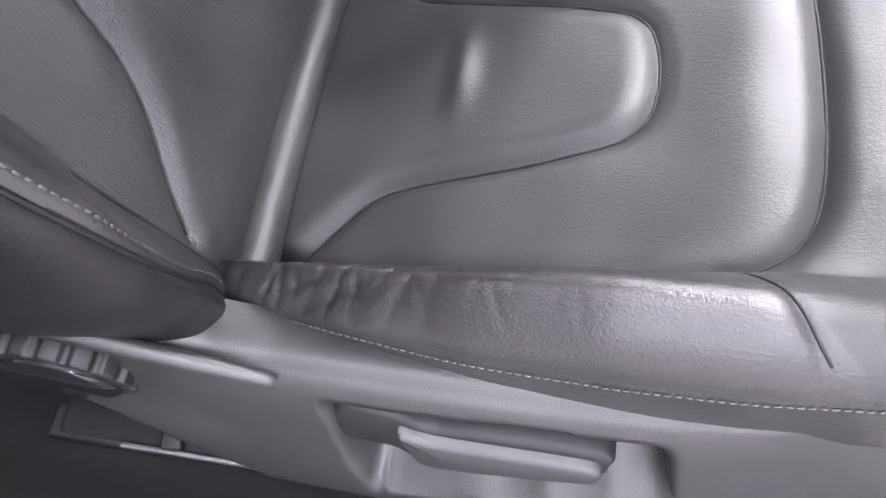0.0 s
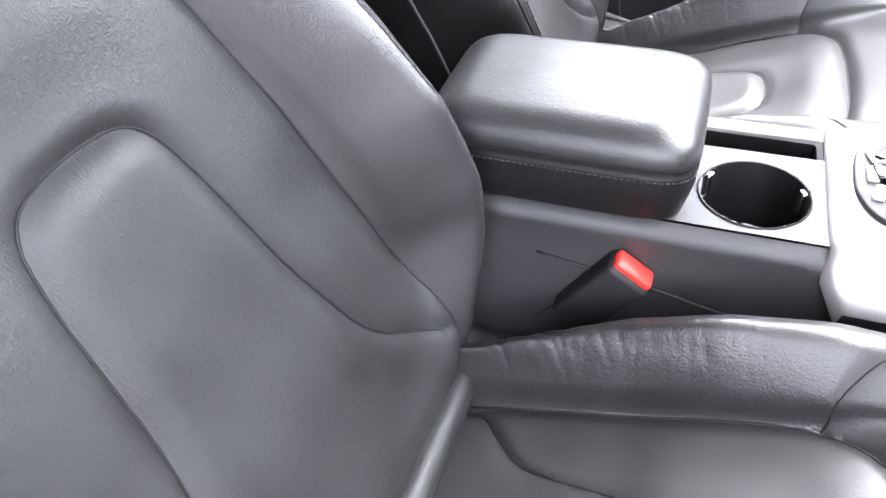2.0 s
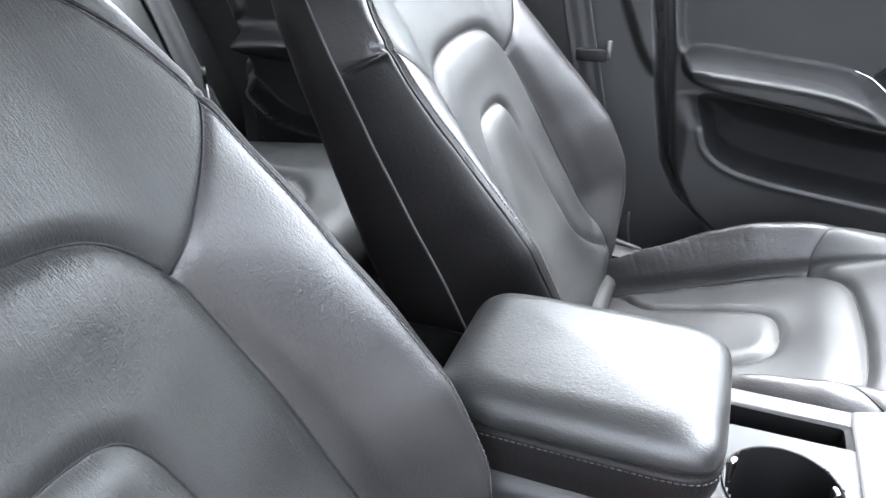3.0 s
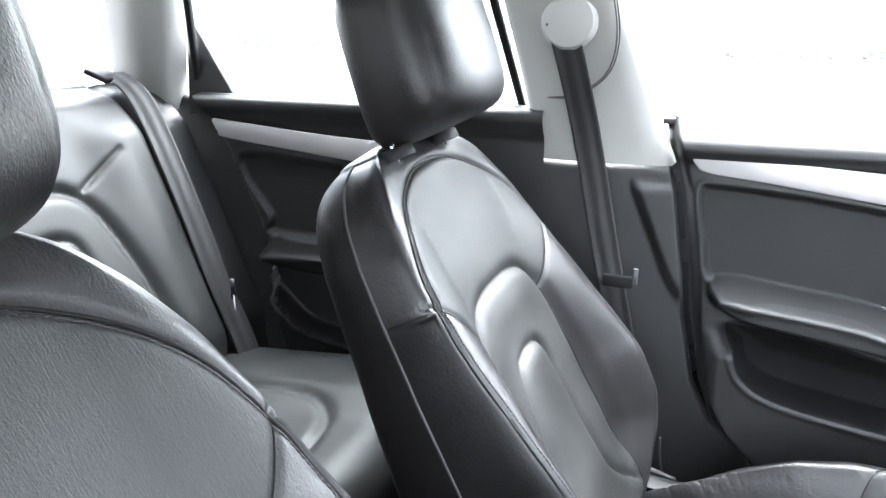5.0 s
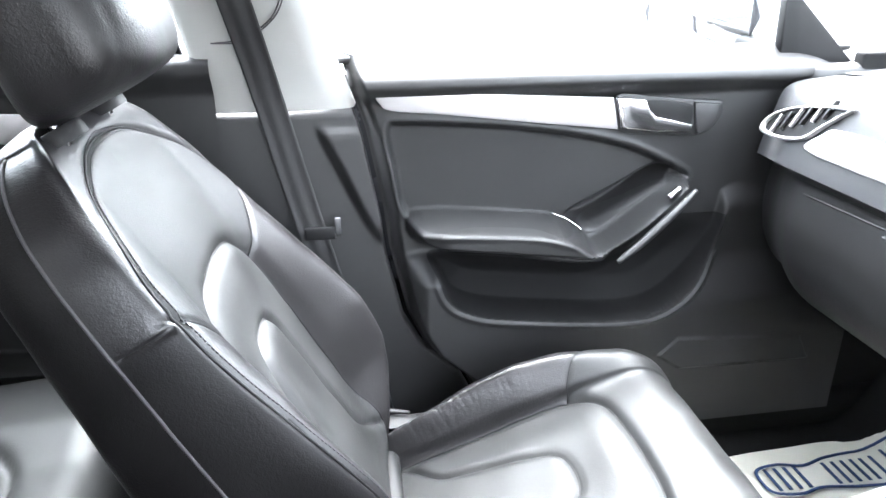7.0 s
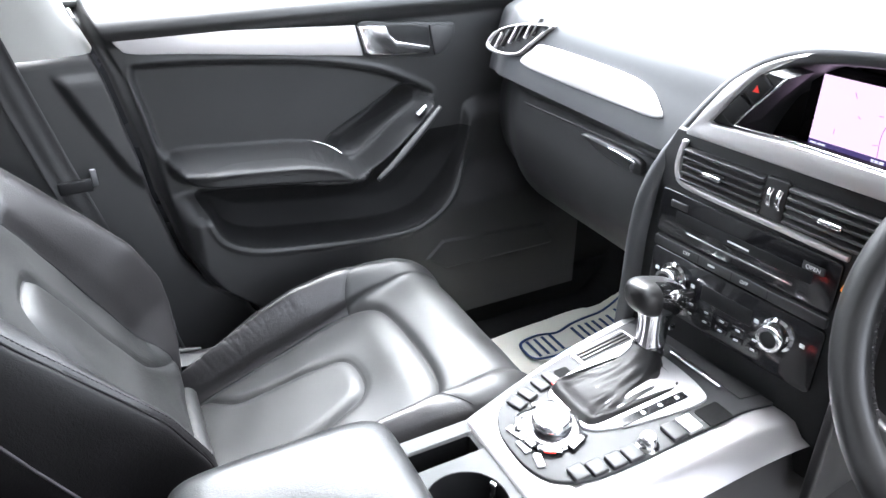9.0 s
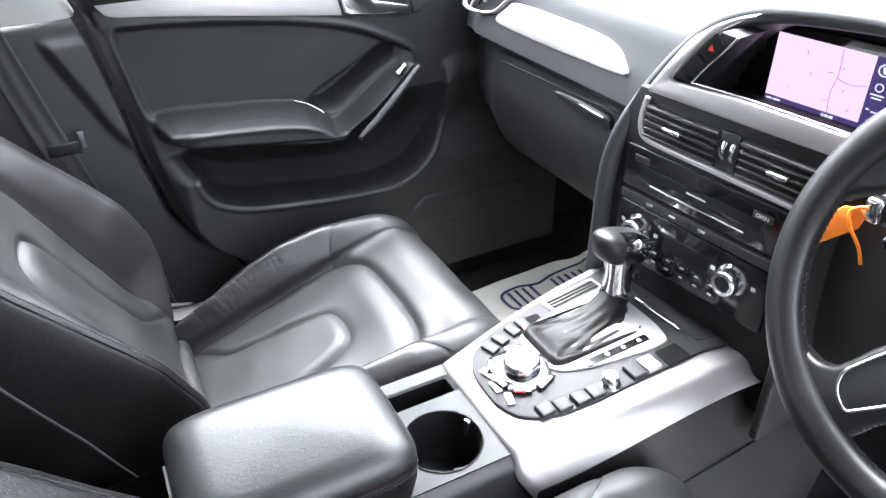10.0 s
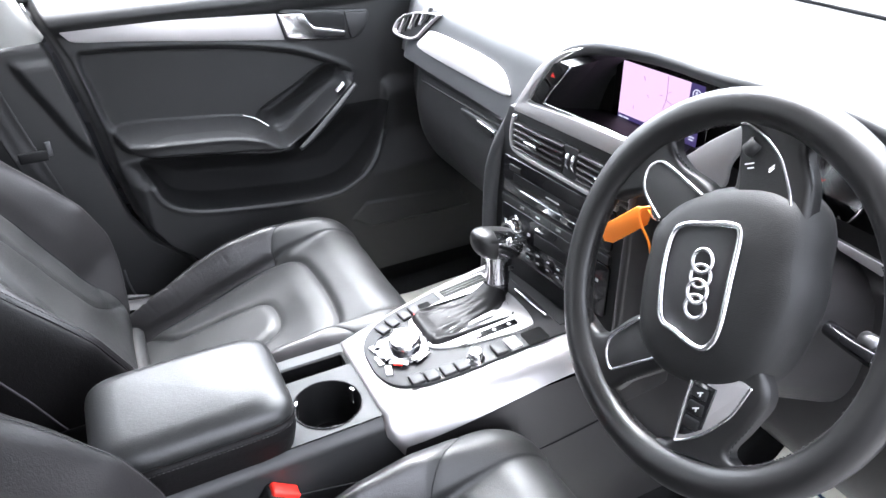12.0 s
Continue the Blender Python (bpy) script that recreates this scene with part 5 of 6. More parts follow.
    lathe("lock", [(0.006, 0), (0.006, 0.003), (0.001, 0.003)], CHROME, Matrix(((0, 0, -1, 0.6195), (-1, 0, 0, 0.236), (0, 1, 0, 0.624), (0, 0, 0, 1))), d, sides=14)
    # centre stack, in its own plane: s to the driver's side, z up
    def S(x, y, z=0.0):
        return STACK @ pose(x, y, z)
    plate("stack_panel", [(-0.150, 0.36), (0.150, 0.36), (0.150, 0.728), (-0.118, 0.728), (-0.150, 0.66)], 0.01, DARK, S(0, 0, -0.012), d, bevel=0.002)
    band = [tuple(q) for q in curve([(-0.101, 0.731), (-0.076, 0.769), (-0.050, 0.803), (-0.019, 0.827), (0.011, 0.842), (0.032, 0.849)], 5)] + [tuple(q) for q in curve([(0.014, 0.839), (-0.012, 0.822), (-0.031, 0.806), (-0.053, 0.776), (-0.071, 0.750)], 4)] + [(-0.064, 0.748), (0.03, 0.754), (0.17, 0.754), (0.17, 0.729), (-0.09, 0.726), (-0.100, 0.726)]
    plate("screen_frame", band, 0.008, ALU, S(0, 0, -0.004), d, "brushed aluminium frame below the screen", bevel=0.002)
    pod = [(-0.070, 0.751), (-0.052, 0.777), (-0.030, 0.806), (-0.012, 0.820), (0.010, 0.818), (-0.024, 0.777), (-0.041, 0.751)]
    plate("switch_pod", pod, 0.05, SOFT, S(0, 0, -0.052), d, "black switch pod beside the screen", bevel=0.002)
    tube("pod_edge", [tuple(S(x, y, -0.002) @ Vector((0, 0, 0))) for x, y in curve([(0.011, 0.819), (-0.006, 0.798), (-0.024, 0.777), (-0.039, 0.756), (-0.036, 0.7535), (-0.010, 0.7545), (0.03, 0.7555), (0.10, 0.7555), (0.17, 0.7550)], 5)], 0.0016, CHROME, d, "bright edge of the screen recess")
    for (x, y), l, nm in (((-0.019, 0.801), 0.030, "hazard_switch"), ((-0.041, 0.772), 0.034, "lock_switch")):
        plate(nm, rounded(l, 0.020, 0.004), 0.005, DARK, S(x, y, -0.003) @ pose(0, 0, 0, 0, 0, 54), d, bevel=0.002)
    link_mesh("hazard_mark", [tuple(S(-0.019, 0.801, 0.0026) @ Vector(q)) for q in ((0, 0.0045, 0), (-0.0045, -0.0035, 0), (0.0045, -0.0035, 0))], [(1, 2, 0)], RED, d, "red hazard triangle", smooth=False)
    U = curve([(-0.104, 0.718), (-0.109, 0.698), (-0.109, 0.676), (-0.098, 0.660), (-0.06, 0.656), (0.02, 0.655), (0.125, 0.653)], 5)
    inn = curve([(-0.097, 0.718), (-0.102, 0.698), (-0.102, 0.679), (-0.093, 0.667), (-0.06, 0.663), (0.02, 0.662), (0.125, 0.660)], 5)
    plate("vent_surround", [tuple(q) for q in np.vstack([U, inn[::-1]])], 0.007, ALU, S(0, 0, -0.003), d, "aluminium vent surround", bevel=0.0015)
    for s0, s1 in ((-0.100, 0.016), (0.044, 0.160)):
        # black backing in place of the shade behind the slats
        vent = box("vent_throat_shade", (s1 - s0, 0.050, 0.004), (0, 0, 0), DARK, d, bevel=0.001)
        vent.matrix_basis = S((s0 + s1) / 2, 0.689, -0.010)
        for k in range(5):
            sl = box("vent_slat", (s1 - s0 - 0.004, 0.0042, 0.014), (0, 0, 0), SATIN, d, bevel=0.0012)
            sl.matrix_basis = S((s0 + s1) / 2, 0.670 + 0.0095 * k, -0.001) @ pose(0, 0, 0, 18, 0, 0)
        tab = box("vent_tab", (0.026, 0.006, 0.012), (0, 0, 0), CHROME, d, "chrome vent tab", bevel=0.002)
        tab.matrix_basis = S(s0 + 0.052 if s0 < 0 else s0 + 0.058, 0.6895, 0.009)
    mid = box("vent_centre", (0.028, 0.050, 0.010), (0, 0, 0), SOFT, d, bevel=0.002)
    mid.matrix_basis = S(0.030, 0.688, -0.002)
    for x in (0.0245, 0.0365):
        w = lathe("vent_wheel", [(0.016, 0), (0.017, 0.001), (0.017, 0.005), (0.016, 0.006)], CHROME, pose(0, 0, 0), d, "knurled vent wheel", sides=24)
        w.matrix_basis = S(x - 0.003, 0.689, -0.009) @ pose(0, 0, 0, 0, 90, 0)
    plate("media_panel", [tuple(q) for q in rounded(0.246, 0.062, 0.006)], 0.007, GLOSS, S(0.0, 0.618, -0.004), d, "gloss black disc player panel", bevel=0.0015)
    slot = box("disc_slot", (0.150, 0.0022, 0.002), (0, 0, 0), CHROME, d, "bright disc slot edge", bevel=0.0005)
    slot.matrix_basis = S(0.0, 0.6005, 0.0035)
    sl = box("disc_mouth", (0.190, 0.014, 0.002), (0, 0, 0), DARK, d, bevel=0.0005)
    sl.matrix_basis = S(0.0, 0.618, 0.003)
    for x, y in ((-0.092, 0.633), (0.094, 0.631)):
        b = box("media_button", (0.026, 0.009, 0.003), (0, 0, 0), HARD, d, bevel=0.0008)
        b.matrix_basis = S(x, y, 0.0035)
    lettering("button_text", "OPEN", 0.0068, WHITE, S(0.094, 0.631, 0.0053), d)
    box("maker_mark", (0.030, 0.0022, 0.0004), (0, 0, 0), WHITE, d, bevel=0).matrix_basis = S(0.0, 0.6165, 0.0042)
    plate("button_strip", [tuple(q) for q in rounded(0.246, 0.014, 0.003)], 0.007, SOFT, S(0.0, 0.574, -0.003), d, bevel=0.001)
    for x in (-0.05, 0.0, 0.05):
        b = box("row_split", (0.0012, 0.012, 0.002), (0, 0, 0), DARK, d, bevel=0)
        b.matrix_basis = S(x, 0.574, 0.0035)
    for x in (-0.069, 0.018):
        lettering("button_text", "OFF", 0.0065, WHITE, S(x, 0.574, 0.0043), d)
    box("button_mark", (0.010, 0.0026, 0.0006), (0, 0, 0), WHITE, d, bevel=0).matrix_basis = S(-0.030, 0.574, 0.0043)
    plate("climate_panel", [tuple(q) for q in rounded(0.250, 0.088, 0.008)], 0.007, GLOSS, S(0.0, 0.520, -0.005), d, "gloss black climate panel", bevel=0.0015)
    for x in (-0.082, 0.074):
        k = lathe("climate_knob", [(0.021, 0), (0.021, 0.004), (0.0175, 0.006), (0.017, 0.020), (0.0155, 0.022), (0.011, 0.022), (0.010, 0.019), (0.001, 0.019)], CHROME, pose(0, 0, 0), d, "chrome climate knob")
        k.matrix_basis = S(x, 0.532, 0.001)
        f = lathe("knob_face", [(0.0098, 0), (0.0098, 0.0015), (0.001, 0.0015)], DARK, pose(0, 0, 0), k)
        f.matrix_basis = pose(0, 0, 0.019)
        for dx in (-0.030, 0.030):
            mk = box("button_mark", (0.006, 0.005, 0.0006), (0, 0, 0), WHITE, d, bevel=0)
            mk.matrix_basis = S(x + dx, 0.533, 0.0022)
    disp = box("climate_display", (0.075, 0.022, 0.002), (0, 0, 0), DARK, d, bevel=0.001)
    disp.matrix_basis = S(0.0, 0.532, 0.002)
    for r in range(2):
        for k in range(5):
            b = box("climate_button", (0.018, 0.008, 0.003), (0, 0, 0), GLOSS, d, bevel=0.0008)
            b.matrix_basis = S(-0.048 + 0.024 * k, 0.508 - 0.014 * r, 0.002)
            mk = box("button_mark", (0.006, 0.002, 0.0006), (0, 0, 0), WHITE, d, bevel=0)
            mk.matrix_basis = S(-0.048 + 0.024 * k, 0.508 - 0.014 * r, 0.004)
    box("stack_cheek", (0.13, 0.014, 0.40), (0.648, -0.158, 0.535), HARD, d, "charcoal side of the centre stack", bevel=0.005, rot=(0, 0, 5))
    # screen recess
    shelf = [(-0.10, 0.0), (0.17, 0.0), (0.15, -0.15), (-0.06, -0.15)]
    plate("screen_shelf", shelf, 0.004, DARK, Matrix(((math.sin(YAW), -math.cos(YAW), 0, 0.590), (-math.cos(YAW), -math.sin(YAW), 0, 0), (0, 0, 1, 0.728), (0, 0, 0, 1))) @ pose(0, 0, 0, 10, 0, 0), d, bevel=0)
    link_mesh("recess_back", [tuple(STACK @ Vector(v)) for v in ((-0.11, 0.68, -0.165), (0.22, 0.68, -0.165), (0.22, 0.845, -0.150), (0.02, 0.815, -0.150), (-0.06, 0.76, -0.155))], [(0, 1, 2, 3, 4)], DARK, d, smooth=False)


dashboard()


def screen():
    s = thing("navigation_screen", "lit pink navigation map screen in a black frame", "screen", STACK @ pose(0.044, 0.750, -0.150))
    plate("frame", rounded(0.178, 0.112, 0.008), 0.006, GLOSS, pose(0, 0, 0), s, bevel=0.002)
    link_mesh("map", [(-0.074, -0.044, 0.0066), (0.052, -0.044, 0.0066), (0.052, 0.044, 0.0066), (-0.074, 0.044, 0.0066)], [(0, 1, 2, 3)], SCREEN, s, "pale pink map", smooth=False)
    link_mesh("side_band", [(0.0525, -0.044, 0.0066), (0.076, -0.044, 0.0066), (0.076, 0.044, 0.0066), (0.0525, 0.044, 0.0066)], [(0, 1, 2, 3)], SCREEN_DARK, s, "dark violet icon band", smooth=False)
    tube("band_icon", [(0.064 + 0.0065 * math.cos(t), 0.030 + 0.0065 * math.sin(t), 0.0068) for t in np.linspace(0, 2 * math.pi, 16, endpoint=False)], 0.0009, SCREEN_PALE, s, sides=5, closed=True)
    box("band_icon", (0.003, 0.008, 0.0006), (0.064, 0.030, 0.0069), SCREEN_PALE, s, bevel=0, rot=(0, 0, 20))
    tube("band_icon", [(0.064 + 0.0045 * math.cos(t), 0.010 + 0.0045 * math.sin(t), 0.0068) for t in np.linspace(0, 2 * math.pi, 16, endpoint=False)], 0.0008, SCREEN_PALE, s, sides=5, closed=True)
    for x, y, w in ((0.064, 0.001, 0.016), (0.064, -0.003, 0.012), (0.058, -0.017, 0.004), (0.066, -0.019, 0.007), (0.066, -0.030, 0.012), (0.066, -0.034, 0.008)):
        box("band_line", (w, 0.0016, 0.0006), (x, y, 0.0069), SCREEN_PALE, s, bevel=0)
    box("foot_band", (0.126, 0.008, 0.0006), (-0.011, -0.040, 0.0069), SCREEN_DARK, s, bevel=0)
    for x, w in ((-0.067, 0.008), (-0.056, 0.010)):
        box("foot_word", (w, 0.0022, 0.0006), (x, -0.040, 0.0073), SCREEN_PALE, s, bevel=0)
    for x, w in ((0.008, 0.003), (0.013, 0.004), (0.019, 0.005)):
        box("foot_word", (w, 0.0034, 0.0006), (x, -0.040, 0.0073), SCREEN_PALE, s, bevel=0)
    for x, y in ((0.004, 0.012), (0.018, 0.020), (0.006, -0.022), (0.024, -0.006), (-0.02, 0.004), (-0.045, -0.02), (-0.03, 0.028), (0.036, -0.026)):
        box("map_mark", (0.004 + abs(y) * 0.1, 0.0010, 0.0004), (x, y, 0.0069), SCREEN_INK, s, bevel=0, rot=(0, 0, x * 2000))
    tube("road", curve([(0.012, -0.036, 0.0068), (0.010, -0.01, 0.0068), (0.014, 0.012, 0.0068), (0.012, 0.042, 0.0068)], 5), 0.0006, SCREEN_INK, s, sides=5)
    tube("road", curve([(0.012, 0.008, 0.0068), (0.03, 0.004, 0.0068), (0.050, 0.008, 0.0068)], 5), 0.0005, SCREEN_INK, s, sides=5)


screen()


def instruments():
    d = thing("instrument_cluster", "round dials in a dark hooded cluster", "instrument cluster")
    tilt = pose(0.72, -0.400, 0.752, 0, 0, 0) @ Matrix(((0, 0, -1, 0), (-1, 0, 0, 0), (0, 1, 0, 0), (0, 0, 0, 1))) @ pose(0, 0, 0, -15, 0, 0)
    plate("backing", rounded(0.34, 0.15, 0.05), 0.004, DARK, tilt @ pose(0, -0.01, -0.012), d, bevel=0.001)
    for x in (-0.087, 0.087):
        lathe("dial_rim", [(0.0595, 0), (0.0595, 0.010), (0.0575, 0.012), (0.0555, 0.004)], CHROME, tilt @ pose(x, 0, -0.006), d, "chrome dial ring", sides=40)
        lathe("dial_face", [(0.057, 0), (0.057, 0.001), (0.001, 0.001)], GLOSS, tilt @ pose(x, 0, -0.003), d, sides=40)
        for k in range(13):
            a = radians(-40 + k * 260 / 12)
            box("dial_mark", (0.008, 0.0014, 0.0006), (0, 0, 0), WHITE if k < 9 else RED, d, bevel=0).matrix_basis = tilt @ pose(x, 0, -0.0015) @ pose(0, 0, 0, 0, 0, math.degrees(a)) @ pose(0.049, 0, 0)
        box("needle", (0.045, 0.002, 0.001), (0, 0, 0), RED, d, bevel=0).matrix_basis = tilt @ pose(x, 0, 0.001) @ pose(0, 0, 0, 0, 0, 225) @ pose(0.022, 0, 0)
    # trim under the cluster and the driver's knee cover
    rows = []
    for y in np.linspace(-0.74, -0.155, 40):
        rows.append([(x, y, z) for x, z in curve([(0.68, 0.74), (0.64, 0.72), (0.63, 0.70), (0.625, 0.64), (0.63, 0.54), (0.66, 0.45), (0.75, 0.38), (0.95, 0.34)], 5)])
    sheet("knee_cover", np.array(rows), HARD, d, "charcoal lower dashboard cover", flip=True)
    plate("trim_plate", [(-0.180, 0.031), (0.17, 0.022), (0.17, -0.012), (0.02, 0.006), (-0.165, 0.021)], 0.005, ALU, Matrix(((0, 0, -1, 0.636), (-1, 0, 0, -0.575), (0, 1, 0, 0.715), (0, 0, 0, 1))), d, "aluminium dashboard trim", bevel=0.002)
    wing = curve([(-0.187, 0.742), (-0.205, 0.764), (-0.231, 0.789), (-0.272, 0.820), (-0.276, 0.800), (-0.260, 0.768), (-0.256, 0.738), (-0.220, 0.732)], 4, closed=True)
    plate("trim_plate", [(-y - 0.235, z - 0.735) for y, z in wing], 0.005, ALU, Matrix(((0, 0, -1, 0.636), (-1, 0, 0, -0.235), (0, 1, 0, 0.735), (0, 0, 0, 1))), d, "aluminium dashboard trim", bevel=0.002)


instruments()


# ---- centre console ----
def console():
    c = thing("centre_console", "black centre console with aluminium surround and cup holder", "car console")
    # body
    rows = []
    for x in np.linspace(-0.36, 0.30, 34):
        zt = 0.400 + 0.008 * (x + 0.1)
        rows.append([(x, y, z) for y, z in curve([(0.125, 0.10), (0.112, 0.26), (0.100, 0.36), (0.097, zt - 0.012), (0.088, zt)], 4)] + [(x, y, z) for y, z in curve([(-0.088, zt), (-0.099, zt - 0.012), (-0.101, 0.36), (-0.114, 0.26), (-0.13, 0.10)], 4)])
    V = np.array(rows)
    h = V.shape[1] // 2
    sheet("side_panel", V[:, :h], SOFT, c)
    sheet("side_panel", V[:, h:], SOFT, c)
    rows = []
    for x in np.linspace(0.28, 0.80, 30):
        k = float(step(np.array(x), 0.28, 0.5))
        rows.append([(x, s * y, z) for s, y, z in [(1, 0.15, 0.06), (1, 0.13 + 0.03 * k, 0.20), (1, 0.112 + 0.035 * k, 0.33), (1, 0.105 + 0.03 * k, 0.385)]] + [(x, -y, z) for y, z in [(0.105 + 0.02 * k, 0.385), (0.112 + 0.03 * k, 0.33), (0.13 + 0.03 * k, 0.20), (0.15, 0.06)]])
    V = np.array(rows)
    sheet("knee_panel", V[:, :4], HARD, c)
    sheet("knee_panel", V[:, 4:], HARD, c, "charcoal leather-grained knee panel")
    tube("panel_line", curve([(0.30, -0.124, 0.30), (0.45, -0.146, 0.285), (0.62, -0.148, 0.30)], 6), 0.0015, DARK, c)
    tube("panel_line", curve([(0.02, -0.104, 0.352), (0.13, -0.106, 0.335), (0.25, -0.114, 0.315)], 6), 0.0015, DARK, c)
    # top deck with slot and cup holder
    X, Y = np.arange(-0.10, 0.2705, 0.0025), np.arange(-0.0885, 0.0886, 0.0025)
    xx, yy = np.meshgrid(X, Y, indexing="ij")
    zz = np.full(xx.shape, 0.403) + 0.008 * (xx + 0.1)
    cup = 0.0475 - np.hypot(xx - 0.200, yy + 0.033)
    sq = np.minimum(np.minimum(xx - 0.120, 0.258 - xx), np.minimum(yy - 0.032, 0.066 - yy))
    V = np.stack([xx, yy, zz], -1)
    fz = (cup[:-1, :-1] > 0.0) | (sq[:-1, :-1] > 0.0)
    sheet("deck", V, DECK, c, mask=~fz, flip=True)
    # cup and card slot below are lined with their shade in the colour
    lathe("cup_holder", [(0.0490, 0.0005), (0.0484, 0.0014), (0.0474, 0.0008), (0.0462, -0.006), (0.0440, -0.066), (0.040, -0.072), (0.001, -0.073)], CUP_SHADE, pose(0.200, -0.033, 0.4055), c, "deep round cup holder", sides=48)
    hole = [(x + 0.189, y + 0.049) for x, y in rounded(0.140, 0.036, 0.005)]
    floor_ = [(x + 0.189, y + 0.049) for x, y in rounded(0.130, 0.028, 0.004)]
    n = len(hole)
    ring = [(x, y, 0.4055 + 0.008 * (x - 0.2)) for x, y in hole] + [(x, y, 0.4035) for x, y in floor_] + [(x, y, 0.350) for x, y in floor_]
    link_mesh("card_slot", ring, [(r * n + i, r * n + (i + 1) % n, (r + 1) * n + (i + 1) % n, (r + 1) * n + i) for r in range(2) for i in range(n)] + [tuple(range(2 * n, 3 * n))], CUP_SHADE, c, "deep card slot in shade-dark colour", smooth=False)
    for a in (20, 150, 265):
        box("cup_spring", (0.006, 0.010, 0.026), (0.200 + 0.045 * math.cos(radians(a)), -0.033 + 0.045 * math.sin(radians(a)), 0.392), CHROME if a != 265 else DARK, c, "cup holder spring", bevel=0.002, rot=(0, 0, a))
    # aluminium surround, tapering and wrapping down over the driver's side
    left = curve([(0.262, 0.083), (0.36, 0.112), (0.46, 0.136), (0.56, 0.150), (0.63, 0.154)], 8)
    right = curve([(0.262, -0.092), (0.36, -0.098), (0.46, -0.104), (0.56, -0.112), (0.63, -0.120)], 8)
    rows = []
    for (x, yl), (_, yr) in zip(left, right):
        zt = 0.412 + 0.06 * (x - 0.26)
        row = [(x, yl + 0.014, zt - 0.045), (x, yl + 0.008, zt - 0.016), (x, yl, zt - 0.002), (x, yl - 0.01, zt)]
        row += [(x, yl + (yr - yl) * k, zt) for k in (0.2, 0.4, 0.6, 0.8)]
        row += [(x, yr + 0.01, zt), (x, yr - 0.002, zt - 0.003), (x, yr - 0.014, zt - 0.018), (x + 0.02 * (x < 0.3), yr - 0.026, zt - 0.052 + 0.03 * float(step(np.array(x), 0.3, 0.6)))]
        rows.append(row)
    # the rear lip turned down
    first = rows[0]
    rows.insert(0, [(x - 0.003, y, z - 0.014) for x, y, z in first])
    # dimmed copy of ALU, its colour offsets the strong light from above
    sheet("surround", np.array(rows), ALU_DIMMED, c, "brushed aluminium console surround", flip=True)
    lift = lambda x: 0.412 + 0.06 * (x - 0.26)
    slope = -math.degrees(math.atan(0.06))

    def on(x, y, up=0.0):
        return pose(x, y, lift(x) + up, 0, slope, 0)
    ring = curve([(-0.132, 0.0), (-0.128, 0.035), (-0.110, 0.066), (-0.075, 0.088), (-0.02, 0.103), (0.06, 0.118), (0.15, 0.128), (0.22, 0.130), (0.23, 0.02), (0.22, -0.088), (0.14, -0.086), (0.05, -0.086), (-0.03, -0.086), (-0.08, -0.080), (-0.115, -0.062), (-0.130, -0.032)], 5, closed=True)
    plate("control_panel", [tuple(q) for q in ring], 0.004, PANEL, on(0.412, 0.006, 0.0005), c, "satin grey control panel", bevel=0.0015)
    plate("gate_plate", [tuple(q) for q in curve([(-0.048, 0.034), (0.015, 0.055), (0.098, 0.060), (0.118, 0.046), (0.124, 0.0), (0.120, -0.058), (0.102, -0.076), (0.03, -0.068), (-0.035, -0.050), (-0.052, -0.02)], 4, closed=True)], 0.004, ALU, on(0.418, 0.030, 0.0045), c, "bright selector surround", bevel=0.0015)
    # rotary controller
    lathe("controller_base", [(0.045, 0), (0.045, 0.003), (0.040, 0.005), (0.030, 0.005), (0.001, 0.005)], GLOSS, on(0.337, 0.012, 0.0045), c, sides=6)
    lathe("controller_knob", [(0.024, 0), (0.025, 0.004), (0.0245, 0.007), (0.0225, 0.012), (0.021, 0.0135), (0.015, 0.0135), (0.014, 0.0115), (0.001, 0.011)], CHROME, on(0.341, 0.015, 0.0085), c, "chrome rotary controller", sides=36)
    lathe("controller_cap", [(0.0138, 0), (0.0138, 0.0012), (0.001, 0.0015)], HARD, on(0.341, 0.015, 0.0195), c, sides=28)
    for a, w in ((70, 0.03), (145, 0.024), (190, 0.024), (235, 0.03), (290, 0.03)):
        box("soft_key", (0.011, w, 0.004), (0, 0, 0), GLOSS, c, bevel=0.0015).matrix_basis = on(0.338, 0.012, 0.0085) @ pose(0, 0, 0, 0, 0, a) @ pose(0.038, 0, 0)
    box("red_mark", (0.006, 0.014, 0.003), (0, 0, 0), RED, c, "red key mark", bevel=0.001).matrix_basis = on(0.314, -0.022, 0.0098) @ pose(0, 0, 0, 0, 0, 55)
    for x, y, r in ((0.297, 0.028, 14), (0.294, 0.002, 0), (0.298, -0.024, -16)):
        box("menu_key", (0.010, 0.021, 0.004), (0, 0, 0), ALU, c, "bright menu key", bevel=0.0015).matrix_basis = on(x, y, 0.006) @ pose(0, 0, 0, 0, 0, r)
    for x, y, r in ((0.326, 0.068, -50), (0.346, 0.076, -54), (0.370, 0.083, -60), (0.389, 0.087, -64)):
        box("media_key", (0.016, 0.023, 0.005), (0, 0, 0), PANEL, c, bevel=0.002).matrix_basis = on(x, y, 0.0065) @ pose(0, 0, 0, 0, 0, r + 68)
    box("red_mark", (0.010, 0.006, 0.003), (0, 0, 0), RED, c, "red key mark", bevel=0.001).matrix_basis = on(0.387, 0.073, 0.0075)
    # no hole here: a flat plate with the slot's shade as its colour
    plate("key_slot", rounded(0.020, 0.022, 0.003), 0.0012, HOLLOW_SHADE, on(0.409, 0.086, 0.0045), c, bevel=0)
